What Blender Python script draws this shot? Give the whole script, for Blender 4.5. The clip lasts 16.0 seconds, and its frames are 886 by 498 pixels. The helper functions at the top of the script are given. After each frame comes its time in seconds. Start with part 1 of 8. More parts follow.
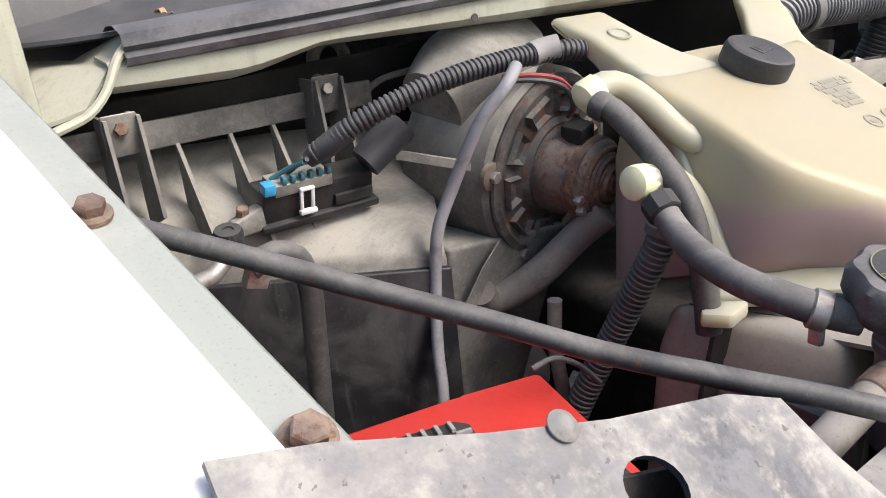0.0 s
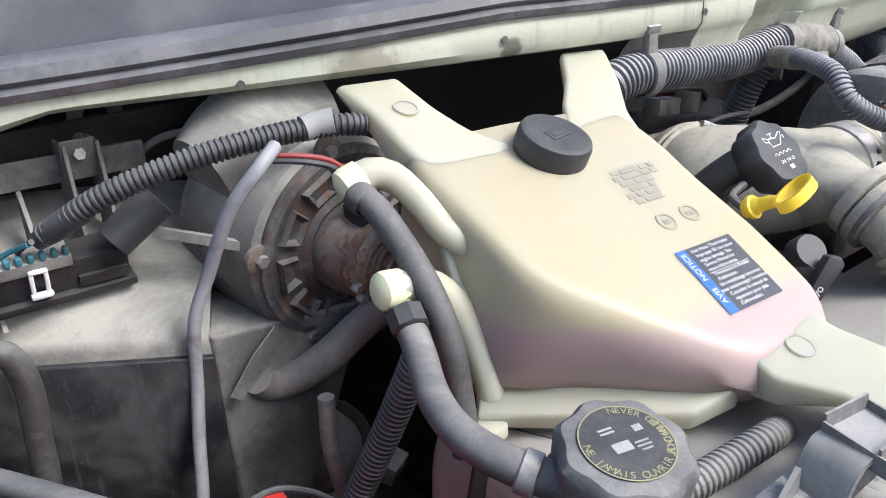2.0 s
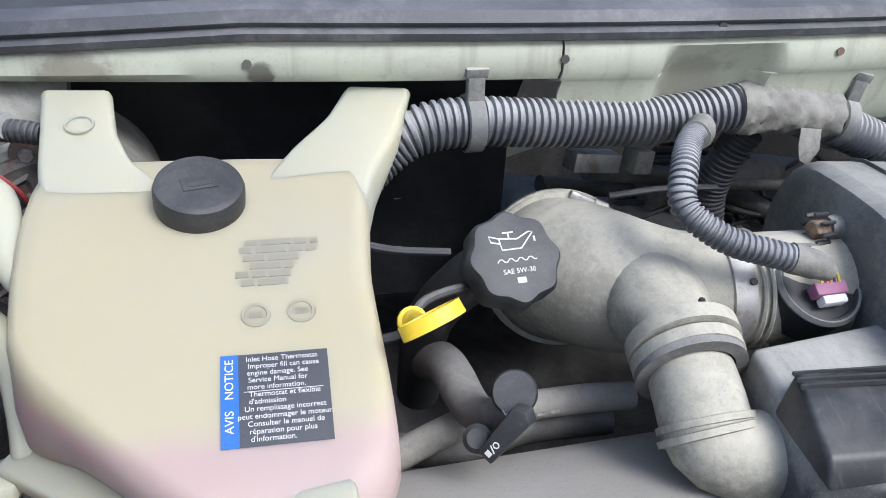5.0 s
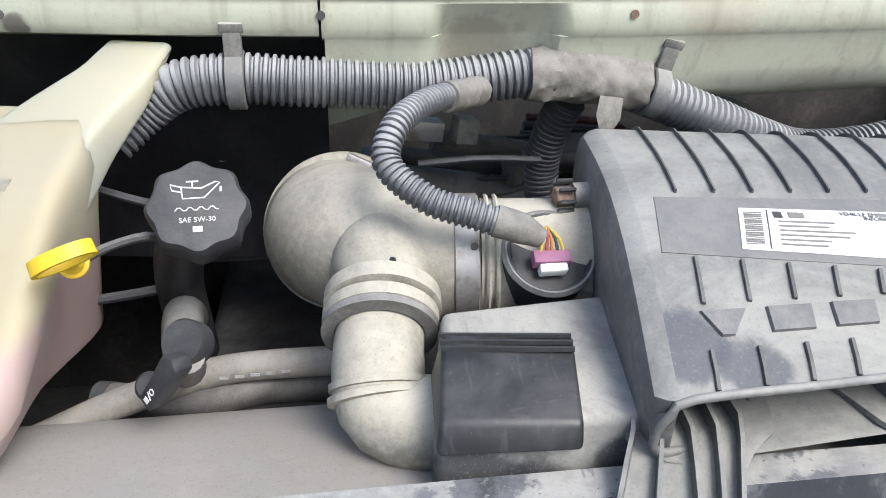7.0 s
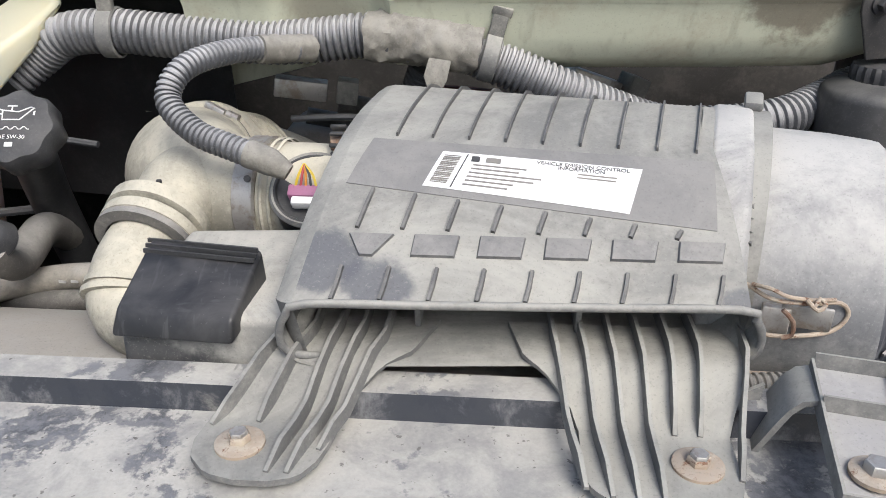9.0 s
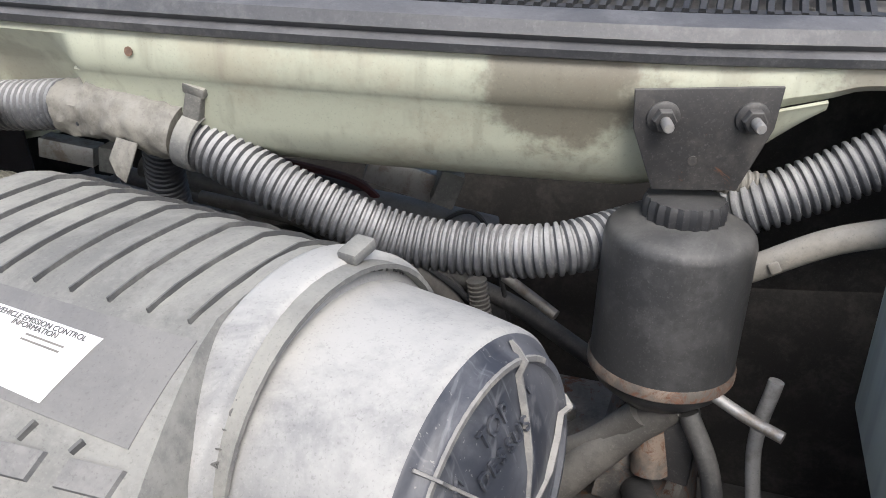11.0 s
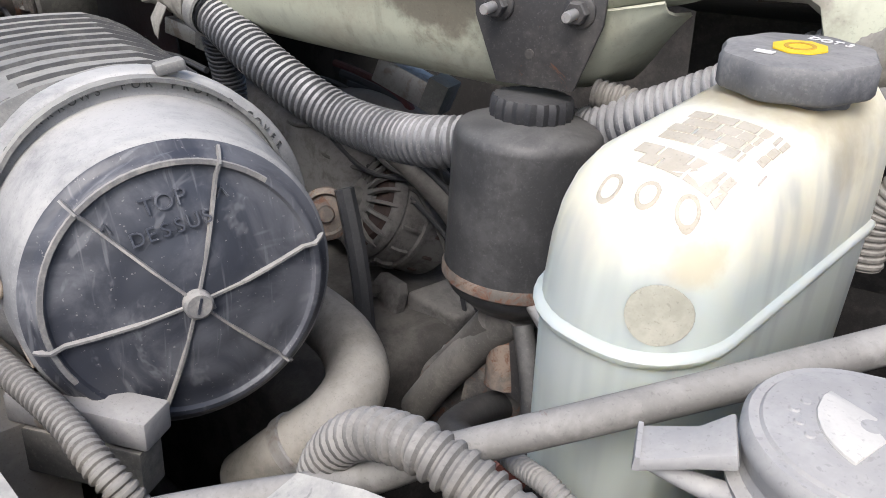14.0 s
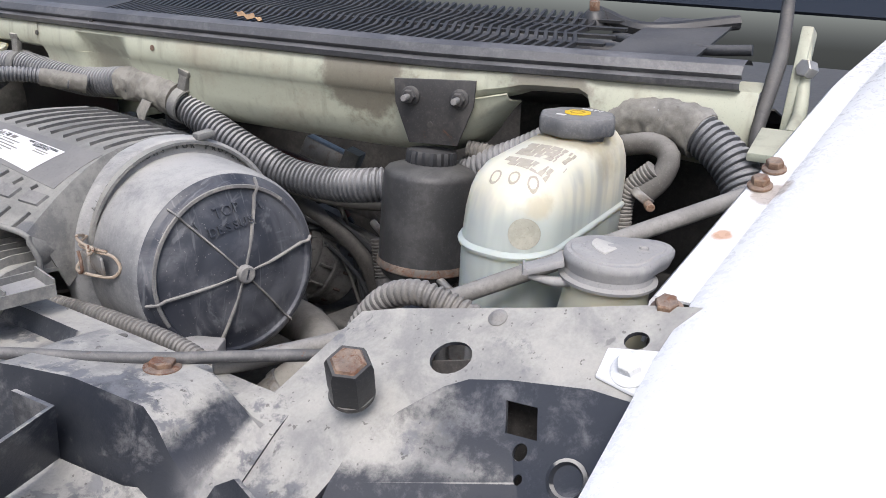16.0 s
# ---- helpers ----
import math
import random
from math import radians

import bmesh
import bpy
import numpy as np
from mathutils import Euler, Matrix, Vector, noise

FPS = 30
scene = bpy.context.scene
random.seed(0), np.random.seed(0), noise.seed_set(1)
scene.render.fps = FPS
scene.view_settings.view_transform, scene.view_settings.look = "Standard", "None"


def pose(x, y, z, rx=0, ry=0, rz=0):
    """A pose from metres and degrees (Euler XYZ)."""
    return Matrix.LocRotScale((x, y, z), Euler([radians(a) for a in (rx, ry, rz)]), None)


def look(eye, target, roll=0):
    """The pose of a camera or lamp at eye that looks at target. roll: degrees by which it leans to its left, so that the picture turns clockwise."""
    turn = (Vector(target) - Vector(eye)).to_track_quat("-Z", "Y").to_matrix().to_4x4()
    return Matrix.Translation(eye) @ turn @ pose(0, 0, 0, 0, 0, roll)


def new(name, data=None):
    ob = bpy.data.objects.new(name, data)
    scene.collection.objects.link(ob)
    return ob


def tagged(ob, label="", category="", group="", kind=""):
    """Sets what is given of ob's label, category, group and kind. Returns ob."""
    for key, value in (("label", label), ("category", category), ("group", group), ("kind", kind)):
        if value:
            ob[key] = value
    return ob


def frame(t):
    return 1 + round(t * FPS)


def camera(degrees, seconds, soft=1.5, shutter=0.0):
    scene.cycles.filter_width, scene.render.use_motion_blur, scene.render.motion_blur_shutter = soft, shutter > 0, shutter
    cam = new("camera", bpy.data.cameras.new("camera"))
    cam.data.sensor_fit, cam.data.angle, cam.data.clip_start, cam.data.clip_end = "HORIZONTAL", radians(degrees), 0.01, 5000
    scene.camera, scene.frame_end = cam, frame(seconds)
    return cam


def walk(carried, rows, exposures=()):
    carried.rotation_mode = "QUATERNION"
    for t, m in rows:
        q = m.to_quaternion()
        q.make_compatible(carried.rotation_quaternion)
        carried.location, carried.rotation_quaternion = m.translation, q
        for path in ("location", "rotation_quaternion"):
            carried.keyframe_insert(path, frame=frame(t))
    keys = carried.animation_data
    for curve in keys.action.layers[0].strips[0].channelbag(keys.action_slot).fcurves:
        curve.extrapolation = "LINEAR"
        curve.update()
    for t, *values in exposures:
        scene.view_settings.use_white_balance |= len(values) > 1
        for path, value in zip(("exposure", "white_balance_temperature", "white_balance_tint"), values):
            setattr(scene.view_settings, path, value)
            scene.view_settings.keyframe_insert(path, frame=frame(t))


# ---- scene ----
cam = camera(58.61, 16.0, 0.9)
PATH = [
    (0.0, (-0.8814, -0.1987, 1.1942), (-0.3443, 0.5636, 0.8330), -5.32),
    (0.5, (-0.8966, -0.1604, 1.1989), (-0.3450, 0.5698, 0.7956), -5.92),
    (1.0, (-0.8688, -0.1652, 1.2187), (-0.2919, 0.5593, 0.8415), -4.61),
    (1.5, (-0.8123, -0.1767, 1.2238), (-0.2309, 0.5421, 0.8427), -5.11),
    (2.0, (-0.7212, -0.2229, 1.2375), (-0.1554, 0.5057, 0.8515), -2.20),
    (2.5, (-0.6324, -0.2820, 1.2414), (-0.1714, 0.5153, 0.8518), -1.64),
    (3.0, (-0.5782, -0.3343, 1.2382), (-0.1936, 0.4518, 0.7542), 2.64),
    (3.5, (-0.5086, -0.3272, 1.2231), (-0.1819, 0.4843, 0.7386), 3.06),
    (4.0, (-0.4334, -0.2958, 1.2377), (-0.0944, 0.5246, 0.7773), 3.60),
    (4.2, (-0.4097, -0.2906, 1.2457), (-0.1014, 0.5451, 0.7911), 1.77),
    (6.3, (-0.1479, -0.3770, 1.2746), (-0.0030, 0.5236, 0.8648), 2.67),
    (6.5, (-0.1259, -0.3712, 1.2640), (-0.0153, 0.5307, 0.8466), 0.61),
    (7.0, (-0.0777, -0.3681, 1.2441), (0.0575, 0.5238, 0.8126), 1.01),
    (7.5, (-0.0405, -0.3682, 1.2246), (0.0600, 0.5114, 0.7596), -0.82),
    (8.0, (0.0393, -0.4014, 1.2274), (0.0746, 0.4750, 0.7473), 0.12),
    (8.5, (0.1228, -0.4440, 1.2251), (0.1084, 0.4498, 0.7768), 0.61),
    (9.0, (0.1828, -0.4417, 1.2269), (0.1232, 0.4595, 0.7975), 0.33),
    (9.5, (0.2896, -0.3536, 1.2458), (0.1663, 0.5372, 0.8084), 1.18),
    (10.0, (0.3430, -0.3009, 1.2524), (0.1651, 0.5832, 0.8203), -0.18),
    (10.2, (0.3734, -0.2883, 1.2552), (0.1759, 0.5944, 0.8289), 0.30),
    (12.3, (0.6587, -0.1428, 1.2405), (0.1880, 0.6466, 0.8464), 2.72),
    (12.5, (0.6797, -0.1288, 1.2453), (0.1612, 0.6150, 0.8234), 3.01),
    (13.0, (0.7520, -0.1013, 1.2425), (0.1510, 0.5680, 0.8058), 5.35),
    (13.5, (0.7662, -0.1209, 1.2082), (0.1085, 0.5112, 0.7985), 2.23),
    (14.0, (0.7938, -0.1362, 1.1960), (0.1765, 0.5312, 0.7794), 3.70),
    (14.5, (0.8199, -0.1500, 1.1984), (0.1948, 0.5220, 0.8012), 3.60),
    (15.0, (0.8507, -0.1823, 1.2136), (0.2365, 0.5023, 0.8211), 4.77),
    (15.5, (0.8656, -0.2745, 1.2173), (0.3312, 0.5033, 0.8866), 6.02),
    (16.0, (0.9181, -0.4176, 1.2103), (0.4319, 0.4103, 0.9307), 4.68),
]
walk(cam, [(t, look(eye, target, roll)) for t, eye, target, roll in PATH], [(0.0, 0.93, 6600, 14), (1.5, 1.24, 6450, 13), (2.0, 1.06, 6000, 11), (2.5, 0.98, 5780, 10), (3.5, 0.76, 5680, 10), (6.5, 0.88, 5880, 10), (7.5, 0.94, 6150, 10), (8.3, 0.90, 6300, 10), (9.0, 0.80, 6330, 10), (10.2, 0.76, 6330, 10), (12.5, 1.18, 6180, 12), (13.5, 1.06, 6230, 12), (14.5, 0.82, 6230, 13), (15.5, 0.74, 6150, 13), (16.0, 0.60, 6150, 13)])

from mathutils.bvhtree import BVHTree

# ---------------------------------------------------------------- light
world = bpy.data.worlds.new("sky")
scene.world = world
world.use_nodes = True
wn = world.node_tree
sky = wn.nodes.new("ShaderNodeTexSky")
sky.sky_type = "NISHITA"
sky.sun_disc = False
sky.sun_elevation = radians(48)
sky.sun_rotation = radians(150)
sky.dust_density = 4.0
wn.links.new(sky.outputs[0], wn.nodes["Background"].inputs[0])
wn.nodes["Background"].inputs[1].default_value = 0.12
sun = new("sun", bpy.data.lights.new("sun", "SUN"))
sun.data.energy = 1.5
sun.data.angle = radians(25)
sun.data.color = (1.0, 0.97, 0.93)
sun.matrix_world = look((1.5, -3.0, 4.5), (0, 0, 1))

# ---------------------------------------------------------------- mesh helpers
ORG = {}


def thing(name, label, category, at=(0, 0, 0), group="", kind=""):
    ob = new(name)
    ob.empty_display_size = 0.02
    ob.location = at
    ORG[ob] = Vector(at)
    return tagged(ob, label, category, group, kind)


def finish(name, bm, material, sharp=38):
    bmesh.ops.recalc_face_normals(bm, faces=bm.faces)
    me = bpy.data.meshes.new(name)
    bm.to_mesh(me)
    bm.free()
    me.shade_smooth()
    me.set_sharp_from_angle(angle=radians(sharp))
    me.materials.append(material)
    return me


def part(name, bm, material, parent, label="", sharp=38):
    bmesh.ops.translate(bm, verts=bm.verts, vec=-ORG[parent])
    ob = new(name, finish(name, bm, material, sharp))
    ob.parent = parent
    ORG[ob] = ORG[parent]
    return tagged(ob, label)


def solo(name, bm, material, label, category, at=(0, 0, 0), group="", kind="", sharp=38):
    bmesh.ops.translate(bm, verts=bm.verts, vec=-Vector(at))
    ob = new(name, finish(name, bm, material, sharp))
    ob.location = at
    ORG[ob] = Vector(at)
    return tagged(ob, label, category, group, kind)


def B():
    return bmesh.new()


def axis(p, d, up=(0, 0, 1)):
    """A frame at p whose z axis runs along d."""
    z = Vector(d).normalized()
    u = Vector(up)
    if abs(z.dot(u.normalized())) > 0.98:
        u = Vector((0, 1, 0))
    x = u.cross(z).normalized()
    y = z.cross(x)
    m = Matrix((x, y, z)).transposed().to_4x4()
    m.translation = p
    return m


def grid(bm, rings, close=True, cap0=True, cap1=True):
    """Skin over rings of equal length."""
    rows = [[bm.verts.new(v) for v in ring] for ring in rings]
    n = len(rows[0])
    for a, b in zip(rows, rows[1:]):
        for i in range(n if close else n - 1):
            j = (i + 1) % n
            bm.faces.new((a[i], a[j], b[j], b[i]))
    if close and cap0:
        bm.faces.new(rows[0][::-1])
    if close and cap1:
        bm.faces.new(rows[-1])
    return bm


def lathe(profile, m=Matrix(), seg=32, bm=None, cap0=True, cap1=True, wob=None):
    bm = bm or B()
    rings = []
    for r, z in profile:
        rings.append([m @ Vector((r * (wob(a) if wob else 1) * math.cos(a), r * (wob(a) if wob else 1) * math.sin(a), z))
                      for a in (2 * math.pi * i / seg for i in range(seg))])
    return grid(bm, rings, True, cap0, cap1)


def spline(pts, step=0.006):
    pts = [Vector(p) for p in pts]
    p = [2 * pts[0] - pts[1]] + pts + [2 * pts[-1] - pts[-2]]
    out = []
    for i in range(1, len(p) - 2):
        n = max(2, int((p[i + 1] - p[i]).length / step))
        for k in range(n):
            t = k / n
            a, b, c, d = p[i - 1], p[i], p[i + 1], p[i + 2]
            out.append(0.5 * ((2 * b) + (c - a) * t + (2 * a - 5 * b + 4 * c - d) * t * t + (3 * b - a - 3 * c + d) * t ** 3))
    out.append(pts[-1])
    return out


def frames(path):
    t = [(path[min(i + 1, len(path) - 1)] - path[max(i - 1, 0)]).normalized() for i in range(len(path))]
    u = t[0].orthogonal().normalized()
    out = []
    for d in t:
        u = (u - d * u.dot(d)).normalized()
        out.append((d, u, d.cross(u)))
    return out


def sweep(path, radii, seg=14, bm=None, caps=True):
    bm = bm or B()
    rings = []
    for p, (d, u, v), r in zip(path, frames(path), radii):
        rings.append([p + u * (r * math.cos(a)) + v * (r * math.sin(a)) for a in (2 * math.pi * i / seg for i in range(seg))])
    return grid(bm, rings, True, caps, caps)


def tube(pts, r, seg=14, step=0.006, bm=None):
    path = spline(pts, step)
    if not isinstance(r, (int, float)):
        n = len(path) - 1
        k = len(r) - 1
        radii = []
        for i in range(n + 1):
            q = i / n * k
            j = min(int(q), k - 1)
            radii.append(r[j] + (r[j + 1] - r[j]) * (q - j))
    else:
        radii = [r] * len(path)
    return sweep(path, radii, seg, bm)


def resample(path, step):
    out, left = [path[0]], step
    for a, b in zip(path, path[1:]):
        d = (b - a).length
        while d >= left and d > 0:
            a = a + (b - a) * (left / d)
            out.append(a)
            d = (b - a).length
            left = step
        left -= d
    return out


def corrugated(pts, r, pitch=0.0055, depth=0.0016, seg=16, jitter=0.0):
    path = resample(spline(pts, 0.002), pitch / 5)
    rng = random.Random(len(path))
    pattern = (0.10, 0.0, 0.10, 1.0, 0.95)
    radii = [r - depth * pattern[i % 5] + rng.uniform(-jitter, jitter) for i in range(len(path))]
    return sweep(path, radii, seg)


def crumple(bm, amp, scale):
    """Creases a wrapped surface."""
    bm.normal_update()
    moves = [(v, v.normal * (amp * (noise.noise(v.co * scale) + 0.6 * abs(noise.noise(v.co * scale * 2.7))))) for v in bm.verts]
    for v, d in moves:
        v.co += d
    return bm


def prism(poly, z0, z1, m=Matrix(), bm=None, bevel=0.0, seg=2):
    bm = bm or B()
    a = [bm.verts.new(m @ Vector((x, y, z0))) for x, y in poly]
    b = [bm.verts.new(m @ Vector((x, y, z1))) for x, y in poly]
    n = len(poly)
    faces = [bm.faces.new(a[::-1]), bm.faces.new(b)]
    for i in range(n):
        j = (i + 1) % n
        faces.append(bm.faces.new((a[i], a[j], b[j], b[i])))
    if bevel:
        edges = list({e for f in faces for e in f.edges})
        bmesh.ops.bevel(bm, geom=edges, offset=bevel, segments=seg, affect="EDGES", profile=0.5)
    return bm


def block(size, m=Matrix(), bm=None, bevel=0.0015, seg=2):
    x, y, z = (s / 2 for s in size)
    return prism([(-x, -y), (x, -y), (x, y), (-x, y)], -z, z, m, bm, bevel, seg)


def loft(loops, bm=None, bevel=0.0, seg=3, caps=True):
    """Loops of points, each joined to the next."""
    bm = bm or B()
    rows = [[bm.verts.new(Vector(p)) for p in lp] for lp in loops]
    n = len(rows[0])
    faces = []
    for a, b in zip(rows, rows[1:]):
        for i in range(n):
            j = (i + 1) % n
            faces.append(bm.faces.new((a[i], a[j], b[j], b[i])))
    if caps:
        faces += [bm.faces.new(rows[0][::-1]), bm.faces.new(rows[-1])]
    if bevel:
        edges = list({e for f in faces for e in f.edges})
        bmesh.ops.bevel(bm, geom=edges, offset=bevel, segments=seg, affect="EDGES", profile=0.5)
    return bm


def bent(bm, thickness):
    """Gives a sheet a thickness."""
    bmesh.ops.recalc_face_normals(bm, faces=bm.faces)
    bmesh.ops.solidify(bm, geom=list(bm.faces), thickness=thickness)
    return bm


def strip(pts, w, h, up=(0, 0, 1), bm=None, taper=1.0):
    """A rib of width w and height h that runs along pts."""
    bm = bm or B()
    pts = [Vector(p) for p in pts]
    rings = []
    for i, p in enumerate(pts):
        d = (pts[min(i + 1, len(pts) - 1)] - pts[max(i - 1, 0)]).normalized()
        u = Vector(up[i]) if isinstance(up[0], (tuple, list, Vector)) else Vector(up)
        s = d.cross(u).normalized()
        n = s.cross(d).normalized()
        e = h if 0 < i < len(pts) - 1 else h * taper
        rings.append([p - s * (w / 2) - n * 0.0006, p + s * (w / 2) - n * 0.0006, p + s * (w * 0.35) + n * e, p - s * (w * 0.35) + n * e])
    return grid(bm, rings)


def skin(ob):
    """The surface of a part, to lay other parts on."""
    bm = B()
    bm.from_mesh(ob.data)
    bmesh.ops.translate(bm, verts=bm.verts, vec=ORG[ob])
    return BVHTree.FromBMesh(bm)


def press(bm, tree, m):
    """Lays a flat part, drawn over the plane of m, down on a surface."""
    inv, n = m.inverted(), m.to_3x3() @ Vector((0, 0, 1))
    for v in bm.verts:
        l = inv @ v.co
        hit = tree.ray_cast(m @ Vector((l.x, l.y, 0.04)), -n)[0]
        if hit:
            v.co = hit + n * l.z
    return bm


def ring_hex(r, z0, z1, m, bm=None, chamfer=0.0008):
    return lathe([(r * 0.97, z0), (r, z0 + chamfer), (r, z1 - chamfer), (r * 0.88, z1)], m, 6, bm)


def text_mesh(body, size, m, depth=0.0006):
    cu = bpy.data.curves.new("text", "FONT")
    cu.body, cu.size, cu.extrude = body, size, depth
    cu.align_x, cu.align_y = "CENTER", "CENTER"
    ob = new("text", cu)
    me = bpy.data.meshes.new_from_object(ob)
    bpy.data.objects.remove(ob)
    bpy.data.curves.remove(cu)
    bm = B()
    bm.from_mesh(me)
    bpy.data.meshes.remove(me)
    bmesh.ops.transform(bm, matrix=m, verts=bm.verts)
    return bm


# ---------------------------------------------------------------- materials
class Nodes:
    def __init__(self, name):
        self.mat = bpy.data.materials.new(name)
        self.mat.use_nodes = True
        self.t = self.mat.node_tree
        self.bsdf = self.t.nodes["Principled BSDF"]
        geo = self.t.nodes.new("ShaderNodeNewGeometry")
        self.pos, self.nor = geo.outputs["Position"], geo.outputs["Normal"]

    def set(self, socket, value):
        if hasattr(value, "is_output"):
            self.t.links.new(value, socket)
        elif isinstance(value, (tuple, list)) and len(value) == 3 and socket.type == "RGBA":
            socket.default_value = (*value, 1)
        else:
            socket.default_value = value

    def noise(self, scale, detail=4, rough=0.6, distort=0.0, stretch=None):
        n = self.t.nodes.new("ShaderNodeTexNoise")
        vec = self.pos
        if stretch:
            mp = self.t.nodes.new("ShaderNodeMapping")
            mp.inputs["Scale"].default_value = stretch
            self.t.links.new(self.pos, mp.inputs[0])
            vec = mp.outputs[0]
        self.t.links.new(vec, n.inputs["Vector"])
        n.inputs["Scale"].default_value = scale
        n.inputs["Detail"].default_value = detail
        n.inputs["Roughness"].default_value = rough
        n.inputs["Distortion"].default_value = distort
        return n.outputs[0]

    def ramp(self, v, lo, hi, a=0.0, b=1.0):
        n = self.t.nodes.new("ShaderNodeMapRange")
        n.interpolation_type = "SMOOTHSTEP"
        for s, x in zip(("Value", "From Min", "From Max", "To Min", "To Max"), (v, lo, hi, a, b)):
            self.set(n.inputs[s], x)
        return n.outputs[0]

    def mix(self, f, a, b):
        n = self.t.nodes.new("ShaderNodeMix")
        n.data_type = "RGBA"
        self.set(n.inputs[0], f)
        self.set(n.inputs[6], a)
        self.set(n.inputs[7], b)
        return n.outputs[2]

    def math(self, op, a, b=0.0, clamp=False):
        n = self.t.nodes.new("ShaderNodeMath")
        n.operation = op
        n.use_clamp = clamp
        self.set(n.inputs[0], a)
        self.set(n.inputs[1], b)
        return n.outputs[0]

    def sep(self, v, k):
        n = self.t.nodes.new("ShaderNodeSeparateXYZ")
        self.t.links.new(v, n.inputs[0])
        return n.outputs[k]

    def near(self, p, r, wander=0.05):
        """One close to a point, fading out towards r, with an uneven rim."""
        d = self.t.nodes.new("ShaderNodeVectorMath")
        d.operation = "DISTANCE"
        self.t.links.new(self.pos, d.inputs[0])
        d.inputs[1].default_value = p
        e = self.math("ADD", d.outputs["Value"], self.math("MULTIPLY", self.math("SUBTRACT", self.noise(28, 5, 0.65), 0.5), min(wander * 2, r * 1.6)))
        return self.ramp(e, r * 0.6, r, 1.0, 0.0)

    def bump(self, h, strength, dist=0.001):
        n = self.t.nodes.new("ShaderNodeBump")
        n.inputs["Strength"].default_value = strength
        n.inputs["Distance"].default_value = dist
        self.t.links.new(h, n.inputs["Height"])
        self.t.links.new(n.outputs[0], self.bsdf.inputs["Normal"])

    def out(self, **kw):
        for k, v in kw.items():
            self.set(self.bsdf.inputs[k.replace("_", " ")], v)
        return self.mat


def grimy(name, base, dirt, amount=0.5, dust=0.4, rough=0.5, metal=0.0, scale=18.0, fine=160.0, bump=0.22, dustcol=(0.35, 0.34, 0.315), streak=0.0, rust=0.0, stains_and_tones=()):
    """A used surface: base colour, blotches of dirt, a film of settled dust, grain."""
    n = Nodes(name)
    big = n.noise(scale, 5, 0.62, 0.4)
    small = n.noise(fine, 3, 0.7)
    both = n.math("ADD", n.math("MULTIPLY", big, 0.7), n.math("MULTIPLY", small, 0.3))
    f = n.ramp(both, 0.62 - 0.34 * amount, 0.74 - 0.2 * amount, 0.0, min(1.0, amount * 1.5))
    col = n.mix(f, base, dirt)
    up = n.ramp(n.sep(n.nor, 2), -0.1, 0.9)
    patch = n.ramp(n.noise(scale * 0.55, 6, 0.7, 1.2), 0.35, 0.65, 0.35, 1.0)
    d = n.math("MULTIPLY", n.math("MULTIPLY", up, patch), dust)
    d = n.math("ADD", d, dust * 0.12, True)
    col = n.mix(d, col, dustcol)
    if streak:
        s = n.ramp(n.noise(60, 3, 0.6, 0.0, (1, 1, 0.12)), 0.52, 0.72, 0.0, streak)
        col = n.mix(s, col, (0.2, 0.17, 0.13))
    for p, r, c in stains_and_tones:
        col = n.mix(n.math("MULTIPLY", n.near(p, r), 0.8), col, c)
    speck = n.noise(650, 2, 0.5)
    col = n.mix(n.ramp(speck, 0.60, 0.72, 0.0, 0.03 + 0.2 * dust), col, dustcol)
    grit = n.noise(230, 4, 0.72, 0.3)
    col = n.mix(n.ramp(grit, 0.56, 0.70, 0.0, 0.02 + 0.12 * dust), col, dustcol)
    col = n.mix(n.ramp(grit, 0.30, 0.45, 0.06 + 0.12 * amount, 0.0), col, n.mix(0.6, base, (0.02, 0.02, 0.02)))
    col = n.mix(n.ramp(speck, 0.28, 0.40, min(0.3, 0.1 + 0.15 * amount), 0.0), col, (0.02, 0.02, 0.02))
    m = metal
    if rust:
        r = n.ramp(n.noise(scale * 1.7, 7, 0.75, 0.6), 0.66 - 0.3 * rust, 0.74 - 0.22 * rust)
        rc = n.mix(n.noise(fine * 0.8, 4, 0.7), (0.06, 0.028, 0.018), (0.23, 0.11, 0.06))
        col = n.mix(r, col, rc)
        m = n.math("MULTIPLY", n.math("SUBTRACT", 1.0, r), metal)
    n.bump(both, bump, 0.002)
    rr = n.ramp(n.math("ADD", d, n.math("MULTIPLY", small, 0.3)), 0.0, 0.6, rough, min(0.95, rough + 0.35))
    return n.out(Base_Color=col, Roughness=rr, Metallic=m)


black_plastic = grimy("black_plastic", (0.016, 0.017, 0.019), (0.042, 0.042, 0.043), 0.45, 0.12, 0.36, scale=26)
dusty_plastic = grimy("dusty_plastic", (0.085, 0.085, 0.082), (0.22, 0.214, 0.192), 0.6, 1.0, 0.6, dustcol=(0.395, 0.385, 0.335))
grey_plastic = grimy("grey_plastic", (0.095, 0.097, 0.099), (0.245, 0.242, 0.225), 0.55, 0.75, 0.45, scale=13, bump=0.1, dustcol=(0.375, 0.37, 0.33))
intake_plastic = grimy("intake_plastic", (0.19, 0.182, 0.155), (0.44, 0.415, 0.335), 0.6, 0.9, 0.6, scale=13, dustcol=(0.54, 0.512, 0.415))
